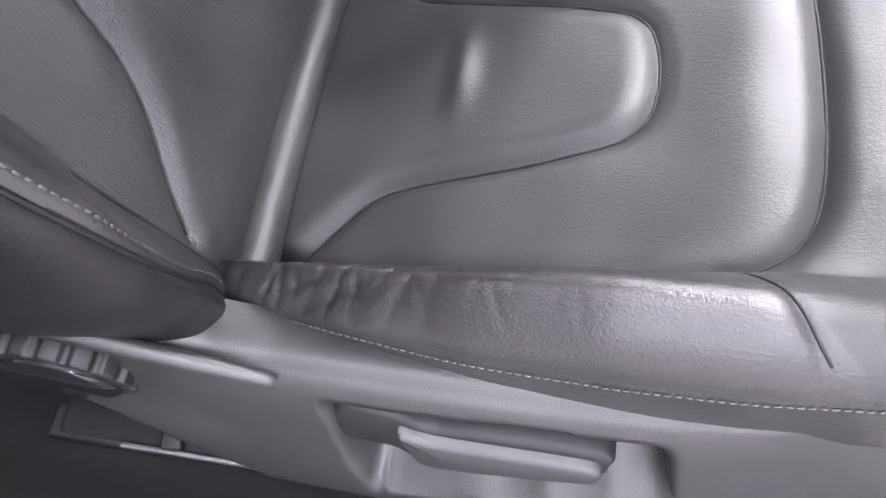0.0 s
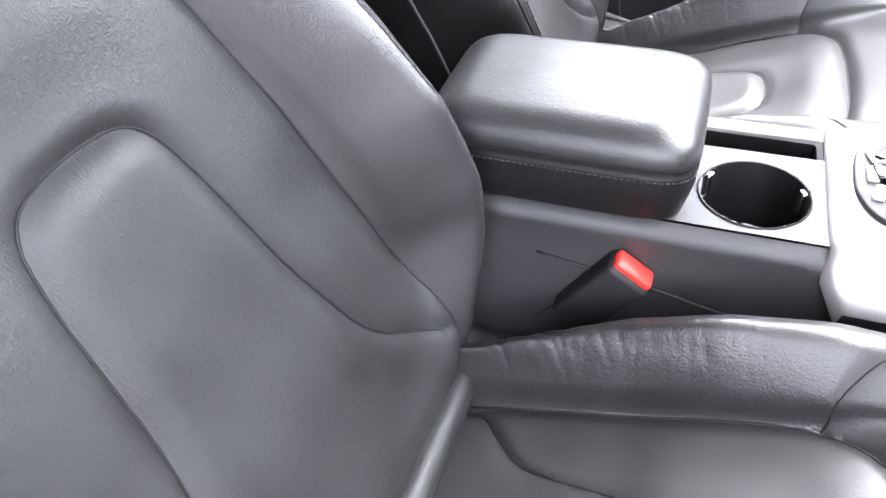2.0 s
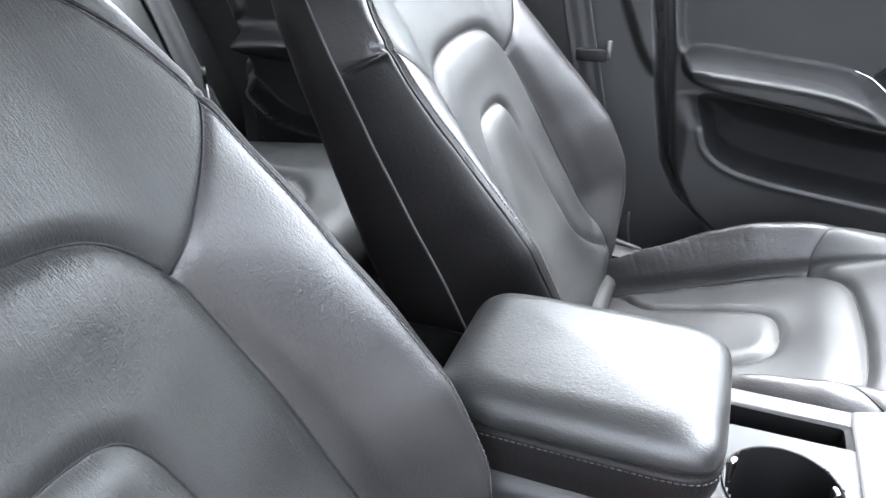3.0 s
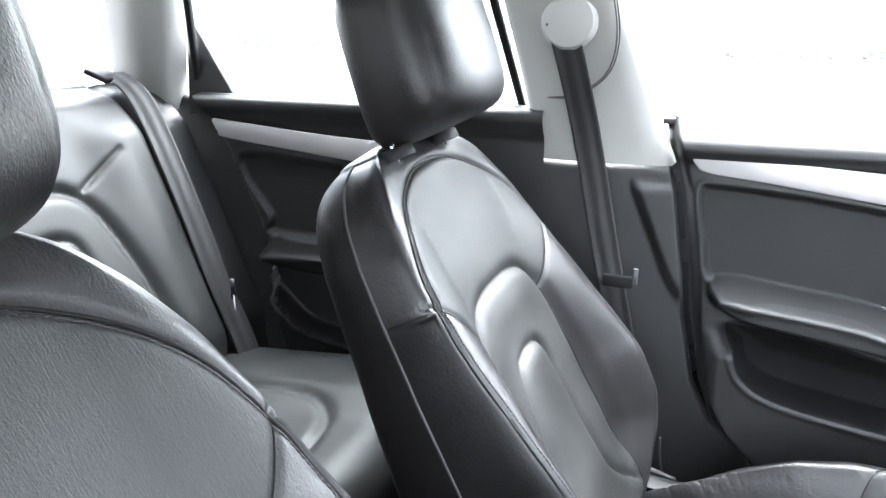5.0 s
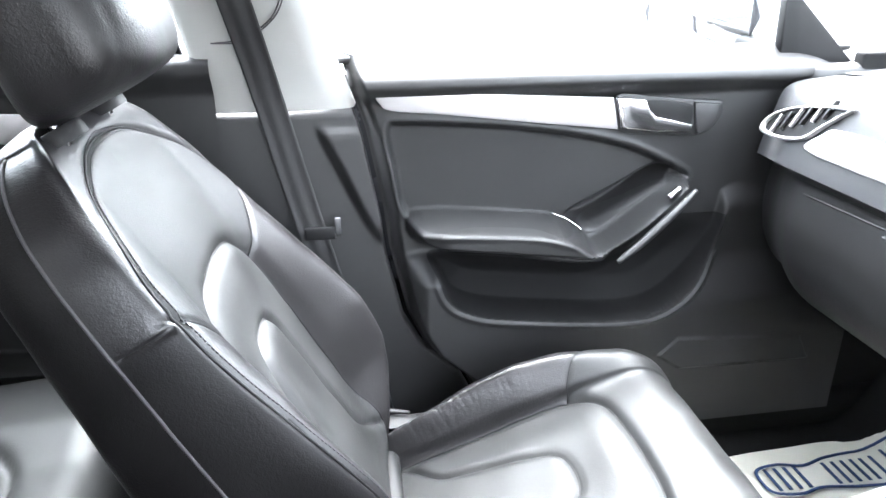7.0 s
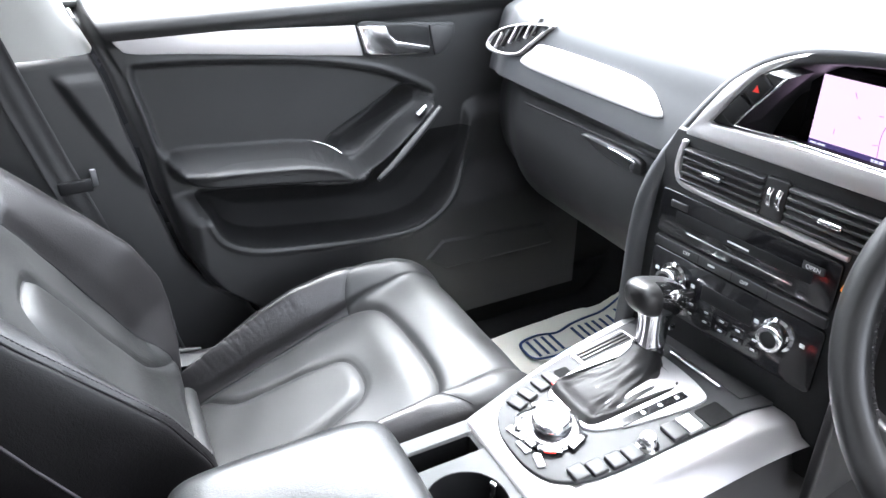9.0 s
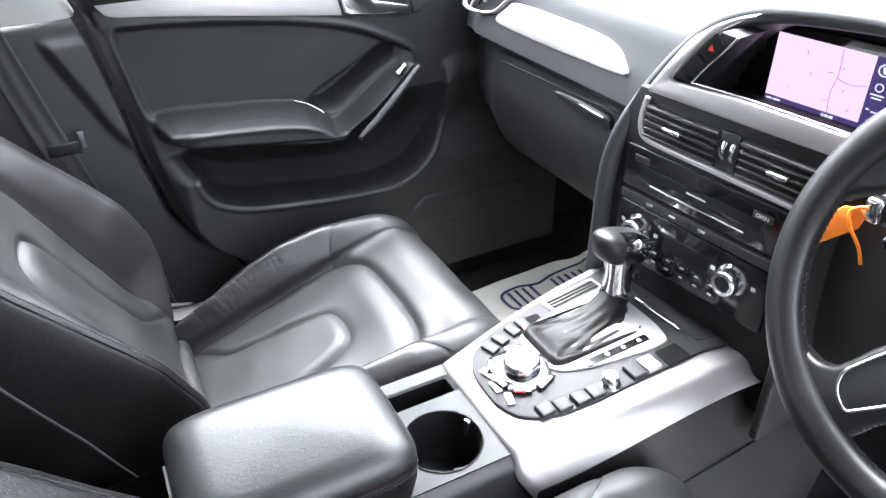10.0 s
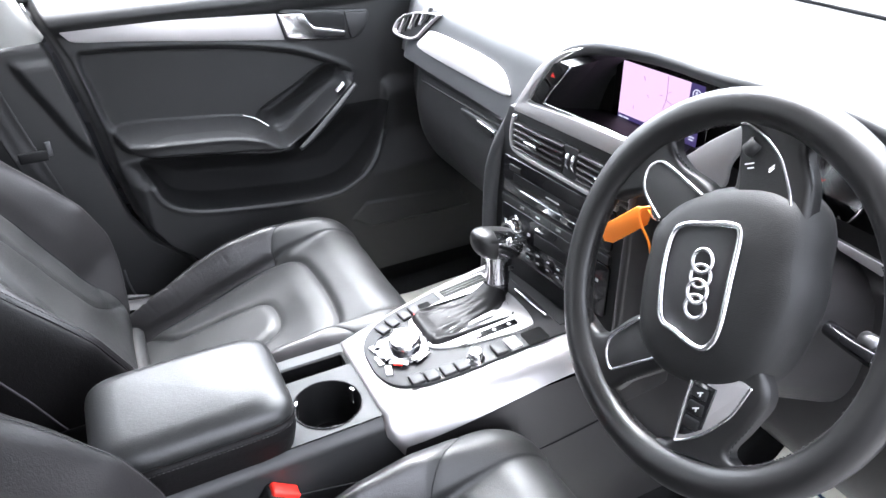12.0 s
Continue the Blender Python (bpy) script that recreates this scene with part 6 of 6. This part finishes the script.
    for x, y in ((0.325, -0.062), (0.347, -0.066), (0.372, -0.068), (0.394, -0.069)):
        box("media_key", (0.020, 0.021, 0.006), (0, 0, 0), PANEL, c, bevel=0.002).matrix_basis = on(x, y, 0.0075)
    lathe("volume_knob", [(0.0135, 0), (0.0135, 0.002), (0.0105, 0.004), (0.010, 0.014), (0.0085, 0.016), (0.001, 0.0155)], CHROME, on(0.418, -0.067, 0.0045), c, "chrome volume knob", sides=28)
    for x in (0.458, 0.481):
        box("brake_switch", (0.021, 0.026, 0.007), (0, 0, 0), PANEL if x < 0.47 else ALU, c, "parking brake switch", bevel=0.002).matrix_basis = on(x, -0.066, 0.0075)
    # again a flat plate coloured like the shade in a slot
    plate("key_slot", rounded(0.036, 0.030, 0.004), 0.0012, HOLLOW_SHADE, on(0.520, -0.066, 0.0045), c, bevel=0)
    plate("selector_scale", rounded(0.100, 0.012, 0.002), 0.0012, GLOSS, on(0.462, -0.026, 0.0085), c, bevel=0)
    for k in range(3):
        box("scale_mark", (0.005, 0.005, 0.0008), (0, 0, 0), WHITE, c, bevel=0).matrix_basis = on(0.446 + 0.026 * k, -0.026, 0.0098)
    # side grille
    plate("grille_frame", rounded(0.096, 0.030, 0.005), 0.003, ALU, on(0.486, 0.103, 0.0045) @ pose(0, 0, 0, 0, 0, 5), c, bevel=0.001)
    # flat black plate for the shade between the grille bars
    plate("grille_throat_shade", rounded(0.086, 0.022, 0.003), 0.0008, DARK, on(0.486, 0.103, 0.0075) @ pose(0, 0, 0, 0, 0, 5), c, bevel=0)
    for k in range(3):
        box("grille_bar", (0.084, 0.003, 0.003), (0, 0, 0), HARD, c, bevel=0.001).matrix_basis = on(0.486, 0.103, 0.009) @ pose(0, 0, 0, 0, 0, 5) @ pose(0, -0.006 + 0.006 * k, 0)
    # tray ahead of the selector
    plate("tray", [(0.0, 0.11), (0.11, 0.12), (0.11, -0.10), (0.0, -0.075)], 0.003, DARK, on(0.566, 0.012, 0.003), c, bevel=0.001)
    box("tray_edge", (0.005, 0.085, 0.006), (0, 0, 0), CHROME, c, "bright tray edge", bevel=0.002).matrix_basis = on(0.556, 0.005, 0.008) @ pose(0, 0, 0, 0, 0, 3)


console()


def armrest():
    a = thing("armrest", "grey-black leather centre armrest with stitched side", "armrest")
    H = []
    N = 52
    for k in np.linspace(0, 1, 26):
        z = 0.408 + 0.088 * k
        f = (1 - (2 * max(k - 0.62, 0) / 0.76) ** 2.6) ** 0.5 * (0.93 + 0.07 * min(k / 0.3, 1))
        row = []
        for j in range(N):
            t = 2 * math.pi * j / N
            ct, st = math.cos(t), math.sin(t)
            n = 0.30
            x = 0.027 + 0.121 * f ** 0.6 * math.copysign(abs(ct) ** n, ct)
            y = -0.014 + 0.088 * f ** 0.6 * math.copysign(abs(st) ** n, st)
            groove_z = 0.003 * math.exp(-((k - 0.56) / 0.02) ** 2)
            row.append((x - math.copysign(groove_z, ct), y - math.copysign(groove_z, st), z))
        H.append(row)
    H.append([(0.027 + (x - 0.027) * 0.75, -0.014 + (y + 0.014) * 0.75, z + 0.0025) for x, y, z in H[-1]])
    H.append([(0.027 + (x - 0.027) * 0.35, -0.014 + (y + 0.014) * 0.35, z + 0.001) for x, y, z in H[-1]])
    V = np.array(H)
    lid = np.zeros((V.shape[0] - 1, N), bool)
    lid[14:] = True
    sheet("pad", V, LEATHER_ARM, a, "padded leather top", closed=True, mask=lid)
    # armrest flank uses the shade-darkened leather
    sheet("side", V, LEATHER_SHADE, a, closed=True, mask=~lid)
    link_mesh("pad_centre", V[-1], [tuple(range(N))], LEATHER_ARM, a)
    ring = [V[12, j] + np.array([0, 0, 0]) for j in range(N)] + [V[12, 0]]
    ctr = np.array([0.027, -0.014, 0])
    ring = [q + (q - ctr) * np.array([0.006, 0.008, 0]) for q in ring]
    stitches("stitching", ring, DARK_THREAD, a, label="dark stitching")


armrest()


def selector():
    g = thing("gear_selector", "leather and chrome automatic gear selector", "gear lever")
    # gaiter: a low pleated pad that gathers up to the neck
    rows = []
    for k in np.linspace(0, 1, 40):
        x, y = 0.449 + 0.074 * k ** 1.4, 0.030 + 0.028 * k ** 1.4
        z = 0.424 + 0.012 * step(np.array(k), 0.0, 0.10) - 0.004 * step(np.array(k), 0.12, 0.3) + 0.026 * k ** 5
        wx, wy = 0.062 * (1 - k) ** 0.9 + 0.016, 0.030 * (1 - k) ** 0.9 + 0.015
        row = []
        for j in range(72):
            a = 2 * math.pi * j / 72
            ca, sa = math.cos(a), math.sin(a)
            n = 0.22 + 0.78 * k
            pleat = 0.0014 * math.sin(a * 9 + 2.5 * math.sin(k * 5)) * math.sin(math.pi * min(k * 1.15, 1)) ** 0.8
            px, py = x + wx * math.copysign(abs(ca) ** n, ca), y + wy * math.copysign(abs(sa) ** n, sa)
            row.append((px, py, float(z) + pleat + 0.0010 * math.sin(py * 420) * math.sin(math.pi * k)))
        rows.append(row)
    sheet("gaiter", np.array(rows), LEATHER_SHADE, g, "pleated black leather gaiter", closed=True)
    lathe("collar", [(0.021, 0), (0.022, 0.010), (0.019, 0.022), (0.014, 0.024)], GLOSS, pose(0.523, 0.060, 0.436, 0, 6, 0), g)
    rows = []
    for k in np.linspace(0, 1, 24):
        z = 0.456 + 0.078 * k
        r = 0.0172 + 0.007 * k ** 1.6 - 0.003 * math.sin(k * math.pi)
        x = 0.526 + 0.004 * k
        rows.append([(x + r * (1.15 + 0.35 * k) * math.copysign(abs(math.cos(a)) ** 0.8, math.cos(a)), 0.060 + r * 1.05 * math.copysign(abs(math.sin(a)) ** 0.8, math.sin(a)), z) for a in np.linspace(0, 2 * math.pi, 32, endpoint=False)])
    sheet("neck", np.array(rows), CHROME, g, "chrome selector neck", closed=True)
    H = []
    for k in np.linspace(-1, 1, 31):
        f = max(1 - abs(k) ** 3.4, 0.0) ** 0.45
        H.append([(0.524 + 0.044 * k, 0.060 + 0.026 * f * math.copysign(abs(math.cos(a)) ** 0.8, math.cos(a)), 0.532 - 0.012 * k + (0.021 if math.sin(a) > 0 else 0.030) * f * math.copysign(abs(math.sin(a)) ** 0.8, math.sin(a))) for a in np.linspace(0, 2 * math.pi, 40, endpoint=False)])
    H = np.array(H)
    mid = (H[1:] + H[:-1]) / 2
    face = (mid[..., 1] < 0.056) & (mid[..., 0] > 0.512)
    sheet("grip", H, RIM, g, "black leather selector grip", closed=True, mask=~face)
    sheet("front_cap", H, CHROME, g, "chrome selector face", closed=True, mask=face)
    box("release_button", (0.034, 0.010, 0.015), (0.545, 0.035, 0.538), CHROME, g, "chrome release button", bevel=0.005, rot=(0, 12, 0))
    box("brand_plate", (0.010, 0.003, 0.008), (0.538, 0.038, 0.490), GLOSS, g, "small dark selector badge", bevel=0.002)


selector()


def buckle(m):
    b = thing("belt_buckle", "black seat belt buckle with bright red button", "belt buckle", m)
    box("body", (0.046, 0.030, 0.090), (0, 0, -0.048), DARK, b, bevel=0.006)
    box("button", (0.040, 0.021, 0.010), (0, 0, -0.002), RED, b, "bright red release button", bevel=0.003)
    box("stalk", (0.022, 0.010, 0.12), (-0.012, 0.004, -0.135), RUBBER, b, bevel=0.004, rot=(0, 8, 0))
    return b


buckle(pose(0.112, -0.113, 0.362, 0, 35, 0))


# ---- steering wheel ----
def steering_wheel():
    th = radians(21)
    c, s = math.cos(th), math.sin(th)
    M = Matrix(((0, s, -c, 0.486), (-1, 0, 0, -0.389), (0, c, s, 0.721), (0, 0, 0, 1)))
    w = thing("steering_wheel", "black leather steering wheel turned to one side", "steering wheel", M)
    R, N, K = 0.1745, 96, 20
    V = []
    for i in range(N):
        a = 2 * math.pi * i / N
        deg = math.degrees(a)
        fat = 0.0175 + 0.0015 * sum(math.exp(-(((deg - d0 + 180) % 360 - 180) / 14) ** 2) for d0 in (75, 150, 238, 290))
        seam = sum(math.exp(-(((deg - d0 + 180) % 360 - 180) / 0.9) ** 2) for d0 in (38, 178, 318))
        V.append([((R + (fat - 0.001 * seam) * math.cos(t)) * math.cos(a), (R + (fat - 0.001 * seam) * math.cos(t)) * math.sin(a), (fat * 0.86 - 0.001 * seam) * math.sin(t)) for t in np.linspace(0, 2 * math.pi, K, endpoint=False)])
    V.append(V[0])
    sheet("rim", np.array(V), RIM, w, "smooth black leather rim", closed=True)
    line = [((R - 0.0178) * math.cos(a), (R - 0.0178) * math.sin(a), 0.004 * math.sin(a * 150)) for a in np.linspace(0, 2 * math.pi, 600)]
    stitches("stitching", line, DARK_THREAD, w, length=0.003, gap=0.003)
    # domed hub with a steep flank
    out = curve([(-0.085, 0.003), (-0.090, 0.030), (-0.076, 0.060), (-0.052, 0.084), (-0.015, 0.106), (0.020, 0.117), (0.045, 0.113), (0.062, 0.094), (0.072, 0.068), (0.082, 0.044), (0.087, 0.015), (0.088, -0.017), (0.082, -0.045), (0.064, -0.067), (0.034, -0.086), (-0.004, -0.096), (-0.032, -0.092), (-0.050, -0.080), (-0.062, -0.062), (-0.077, -0.028)], 5, closed=True)
    rows = []
    for f, z in ((0.90, -0.045), (0.97, -0.042), (0.995, -0.034), (1.0, -0.024), (0.995, -0.012), (0.975, -0.003), (0.94, 0.004), (0.88, 0.0095), (0.78, 0.0135), (0.62, 0.0160), (0.40, 0.0172), (0.15, 0.0178)):
        rows.append([(0.002 + (x - 0.002) * f, 0.006 + (y - 0.006) * f, z) for x, y in out])
    sheet("hub", np.array(rows), HUB, w, "domed black hub", closed=True)
    link_mesh("hub_centre", rows[-1], [tuple(range(len(out)))], HUB, w)
    badge = curve([(-0.021, -0.040), (-0.041, -0.001), (-0.049, 0.033), (-0.042, 0.048), (-0.020, 0.059), (0.004, 0.070), (0.016, 0.066), (0.027, 0.030), (0.040, -0.016), (0.038, -0.036), (0.026, -0.043), (0.0, -0.043)], 5, closed=True)
    tiltb = pose(0, 0, 0.0150)
    plate("badge_field", [tuple(q) for q in badge], 0.004, SOFT, tiltb, w, bevel=0.001)
    tube("badge_ring", [(x, y, 0.0205) for x, y in badge], 0.0032, CHROME, w, "satin chrome badge frame", closed=True)
    for k in range(4):
        a = [(0.0085 - 0.0045 * k + 0.0108 * math.cos(t), -0.0115 + 0.0134 * k + 0.0108 * math.sin(t), 0.0215 + 0.0008 * (k % 2)) for t in np.linspace(0, 2 * math.pi, 30, endpoint=False)]
        tube("badge_loop", a, 0.0023, CHROME, w, "plain chrome ring", closed=True)
    # leather spokes that widen into the rim, with framed inserts
    for outline in (
        [(-0.040, 0.070), (-0.050, 0.088), (-0.085, 0.093), (-0.106, 0.102), (-0.114, 0.114), (-0.128, 0.126), (-0.158, 0.080), (-0.166, 0.030), (-0.156, 0.026), (-0.146, 0.034), (-0.132, 0.043), (-0.117, 0.049), (-0.089, 0.036), (-0.060, 0.020)],
        [(-0.040, -0.050), (-0.065, -0.066), (-0.086, -0.099), (-0.101, -0.108), (-0.116, -0.106), (-0.134, -0.104), (-0.100, -0.140), (-0.066, -0.160), (-0.054, -0.154), (-0.046, -0.142), (-0.038, -0.128), (-0.006, -0.089), (0.000, -0.060)],
        [(0.028, -0.060), (0.031, -0.083), (0.038, -0.128), (0.034, -0.146), (0.020, -0.155), (0.030, -0.170), (0.075, -0.156), (0.106, -0.128), (0.102, -0.120), (0.093, -0.117), (0.0905, -0.108), (0.096, -0.085), (0.099, -0.048), (0.070, -0.030)],
        [(-0.018, 0.060), (-0.026, 0.100), (-0.046, 0.145), (-0.062, 0.150), (-0.062, 0.166), (0.008, 0.176), (0.020, 0.160), (0.026, 0.147), (0.046, 0.120), (0.050, 0.080)]):
        plate("spoke", [tuple(q) for q in curve(outline, 4, closed=True)], 0.018, RIM, pose(0, 0, -0.014), w, bevel=0.007, segments=4)

    def insert(path, close, mat, label):
        line = curve(path, 6)
        plate("spoke_insert", [tuple(q) for q in line] + close, 0.010, mat, pose(0, 0, -0.0045), w, label, bevel=0.0012)
        tube("insert_trim", [(x, y, 0.0052) for x, y in line], 0.0019, CHROME, w, "chrome insert trim")
    insert([(-0.084, 0.036), (-0.098, 0.042), (-0.115, 0.051), (-0.123, 0.062), (-0.1235, 0.076), (-0.115, 0.086), (-0.102, 0.087), (-0.060, 0.079), (-0.050, 0.077)], [(-0.045, 0.055)], HUB, "black spoke insert")
    insert([(-0.053, -0.062), (-0.060, -0.072), (-0.074, -0.094), (-0.078, -0.104), (-0.075, -0.118), (-0.062, -0.129), (-0.052, -0.122), (-0.017, -0.085), (-0.012, -0.078)], [(-0.03, -0.06)], HUB, "black spoke insert")
    insert([(0.029, -0.074), (0.033, -0.095), (0.041, -0.133), (0.045, -0.137), (0.063, -0.117), (0.073, -0.097), (0.080, -0.080), (0.083, -0.057), (0.084, -0.048)], [(0.05, -0.05)], ALU, "satin metal spoke insert")
    plate("button_field", [(0.032, -0.074), (0.035, -0.094), (0.043, -0.131), (0.050, -0.126), (0.062, -0.111), (0.057, -0.070)], 0.003, GLOSS, pose(0, 0, 0.004), w, "gloss black button field", bevel=0.001)
    for x, y in ((0.0445, -0.082), (0.0475, -0.097), (0.0505, -0.112)):
        box("spoke_button", (0.017, 0.011, 0.004), (x, y, 0.0075), DARK, w, "black control button", bevel=0.002, rot=(0, 0, 12))
    for x, y, l in ((0.046, -0.081, 0.006), (0.049, -0.096, 0.007)):
        box("button_mark", (l, 0.0014, 0.0006), (x, y, 0.0098), WHITE, w, bevel=0, rot=(0, 0, 38))
        box("button_mark", (0.0014, 0.004, 0.0006), (x + 0.001, y - 0.001, 0.0098), WHITE, w, bevel=0, rot=(0, 0, 12))
    insert([(-0.044, 0.151), (-0.038, 0.153), (-0.018, 0.149), (0.006, 0.138), (0.022, 0.123), (0.033, 0.110), (0.040, 0.098)], [(0.02, 0.085), (-0.012, 0.085), (-0.020, 0.103)], DARK, "black switch field")
    lathe("thumb_wheel", [(0.006, -0.007), (0.0075, -0.005), (0.0075, 0.005), (0.006, 0.007)], RUBBER, pose(-0.023, 0.136, 0.005, 0, 0, -25) @ pose(0, 0, 0, 90, 0, 0), w, "ribbed thumb wheel", sides=20)
    for x, y, a, l in ((-0.018, 0.122, 28, 0.009), (-0.015, 0.119, 28, 0.006), (0.004, 0.127, 60, 0.006), (0.005, 0.125, 60, 0.006)):
        box("button_mark", (l, 0.0012, 0.0006), (x, y, 0.0060), WHITE, w, bevel=0, rot=(0, 0, a))
    for line in ([(0.003, 0.163), (0.023, 0.149), (0.045, 0.121)], [(0.099, -0.050), (0.097, -0.078), (0.0915, -0.106), (0.095, -0.117)], [(-0.006, -0.089), (-0.038, -0.128), (-0.046, -0.142)], [(-0.052, 0.088), (-0.085, 0.0935), (-0.105, 0.102)]):
        stitches("stitching", [(x, y, -0.001) for x, y in curve(line, 8)], DARK_THREAD, w, length=0.003, gap=0.002, radius=0.0010)
    # column cover and stalks
    col = thing("steering_column", "charcoal steering column cover with black stalks", "steering column")
    rows = []
    for k in np.linspace(0, 1, 14):
        f = 0.86 + 0.14 * k
        rows.append([tuple(M @ Vector((0.084 * f * math.copysign(abs(math.cos(a)) ** 0.7, math.cos(a)), -0.018 + 0.084 * f * math.copysign(abs(math.sin(a)) ** 0.7, math.sin(a)), -0.052 - 0.13 * k))) for a in np.linspace(0, 2 * math.pi, 32, endpoint=False)])
    sheet("cover", np.array(rows), HARD, col, closed=True)
    for s_, y0 in ((-1, 0.0), (1, 0.01)):
        tube("stalk", [tuple(M @ Vector(q)) for q in curve([(s_ * 0.05, y0, -0.085), (s_ * 0.10, y0, -0.075), (s_ * 0.135, y0 + 0.004, -0.066)], 5)], [0.007 + 0.0006 * k for k in range(11)], GLOSS, col, "black column stalk", sides=12, flat=0.8)
    # steel tip at the end of the stalk
    tube("stalk_tip", [tuple(M @ Vector(q)) for q in [(0.108, 0.020, -0.074), (0.124, 0.022, -0.068)]], 0.008, STEEL, col, sides=12)


steering_wheel()


def key_and_tag():
    k = thing("ignition_key", "car key in its slot with an orange tag", "car key")
    box("key_body", (0.030, 0.018, 0.026), (0.578, -0.224, 0.710), CHROME, k, "chrome key end", bevel=0.005)
    lathe("slot_ring", [(0.024, 0), (0.024, 0.006), (0.018, 0.009), (0.012, 0.004)], GLOSS, Matrix(((0, 0, -1, 0.602), (-1, 0, 0, -0.224), (0, 1, 0, 0.708), (0, 0, 0, 1))), k)
    tag = [(-0.005, 0.008), (0.005, 0.008), (0.0125, -0.004), (0.013, -0.068), (0.006, -0.080), (-0.006, -0.080), (-0.013, -0.068), (-0.0125, -0.004)]
    plate("tag", tag, 0.0018, ORANGE, Matrix(((0.10, 0.15, -0.98, 0.563), (-0.70, -0.69, -0.18, -0.212), (-0.70, 0.70, 0.03, 0.700), (0, 0, 0, 1))), k, "orange plastic tag", bevel=0.0006)
    tube("tag_cord", curve([(0.570, -0.226, 0.706), (0.562, -0.218, 0.712), (0.558, -0.208, 0.704), (0.556, -0.214, 0.690), (0.560, -0.226, 0.672), (0.562, -0.232, 0.655)], 5), 0.0018, ORANGE, k, "orange cord")


key_and_tag()


# ---- floor mat ----
def paper_mat(label, y_a, y_b, soles, word=None):
    m = thing("paper_floor_mat", label, "floor mat")

    def lie(x, y):
        return 0.022 + 0.006 * math.sin(9 * x + 5 * y) ** 2 + 0.36 * float(step(np.array(x), 0.93, 1.22))
    V = np.array([[(x, y, lie(x, y)) for y in np.linspace(y_a, y_b, 36)] for x in np.linspace(0.50, 1.08, 40)])
    sheet("paper", V, PAPER, m, flip=True)
    for y0 in soles:
        sole = curve([(0.70, y0 - 0.03), (0.69, y0), (0.70, y0 + 0.035), (0.75, y0 + 0.045), (0.80, y0 + 0.034), (0.86, y0 + 0.05), (0.95, y0 + 0.055), (1.02, y0 + 0.03), (1.03, y0), (0.98, y0 - 0.04), (0.88, y0 - 0.04), (0.80, y0 - 0.030), (0.75, y0 - 0.040)], 5, closed=True)
        tube("print_line", [(x, y, 0.0305 + 0.36 * float(step(np.array(x), 0.93, 1.22))) for x, y in sole], 0.004, BLUE, m, closed=True, flat=0.2, sides=6)
        for k in range(14):
            x = 0.715 + 0.021 * k
            if 0.79 < x < 0.83:
                continue
            box("print_bar", (0.007, 0.062, 0.001), (x, y0 + 0.004, 0.0305 + 0.36 * float(step(np.array(x), 0.93, 1.22))), BLUE, m, bevel=0)
    if word:
        lettering("print_word", word[0], 0.035, BLUE, pose(word[1], word[2], 0.0305, 0, 0, -90), m)


paper_mat("cream paper floor mat printed with blue footprints", 0.20, 0.712, (0.30, 0.585))
paper_mat("cream paper mat with blue print in the driver footwell", -0.66, -0.20, (-0.32, -0.52), ("CUS", 0.545, -0.545))


# ---- outside ----
def windscreen():
    w = thing("windscreen", "clear raked windscreen", "windscreen", kind="structure")
    pane = link_mesh("pane", [(1.32, 0.72, 0.80), (1.32, -0.72, 0.80), (0.48, -0.56, 1.20), (0.48, 0.56, 1.20)], [(0, 1, 2, 3)], GLASS, w, smooth=False)
    pane.visible_shadow = False
    beam("wiper", (1.24, -0.55, 0.852), (1.18, 0.30, 0.862), 0.012, 0.016, RUBBER, w, "black wiper blade")
    beam("frit_band", (1.125, -0.55, 0.838), (1.105, 0.12, 0.838), 0.030, 0.006, DARK, w, "black lower border of the windscreen")
    beam("cowl", (1.31, -0.72, 0.80), (1.31, 0.72, 0.80), 0.12, 0.02, DARK, w)
    for s in (-1, 1):
        beam("a_pillar", (1.10, s * 0.735, 0.80), (0.45, s * 0.60, 1.19), 0.05, 0.05, PALE, w, "pale grey windscreen pillar")


windscreen()


def hedge():
    """A far hedge line in front of the forecourt's end."""
    rng = random.Random(4)
    V, F = [], []
    for k in range(800):
        x = rng.uniform(-40, 60)
        y = 34 + rng.uniform(-1.2, 1.2)
        z = -0.3 + abs(rng.gauss(0, 1)) * 0.35
        r = rng.uniform(0.10, 0.28)
        a, b = rng.uniform(0, 6.28), rng.uniform(-1, 1)
        u = Vector((math.cos(a), math.sin(a), b)).normalized() * r
        v = u.cross(Vector((rng.random(), rng.random(), 1))).normalized() * r * 0.6
        o = len(V)
        V += [Vector((x, y, z)) + q for q in (u, v, -u, -v)]
        F.append((o, o + 1, o + 2, o + 3))
    return tagged(link_mesh("hedge", V, F, LEAF, smooth=False), "distant low hedge beyond the forecourt", "hedge", kind="stuff")


hedge()
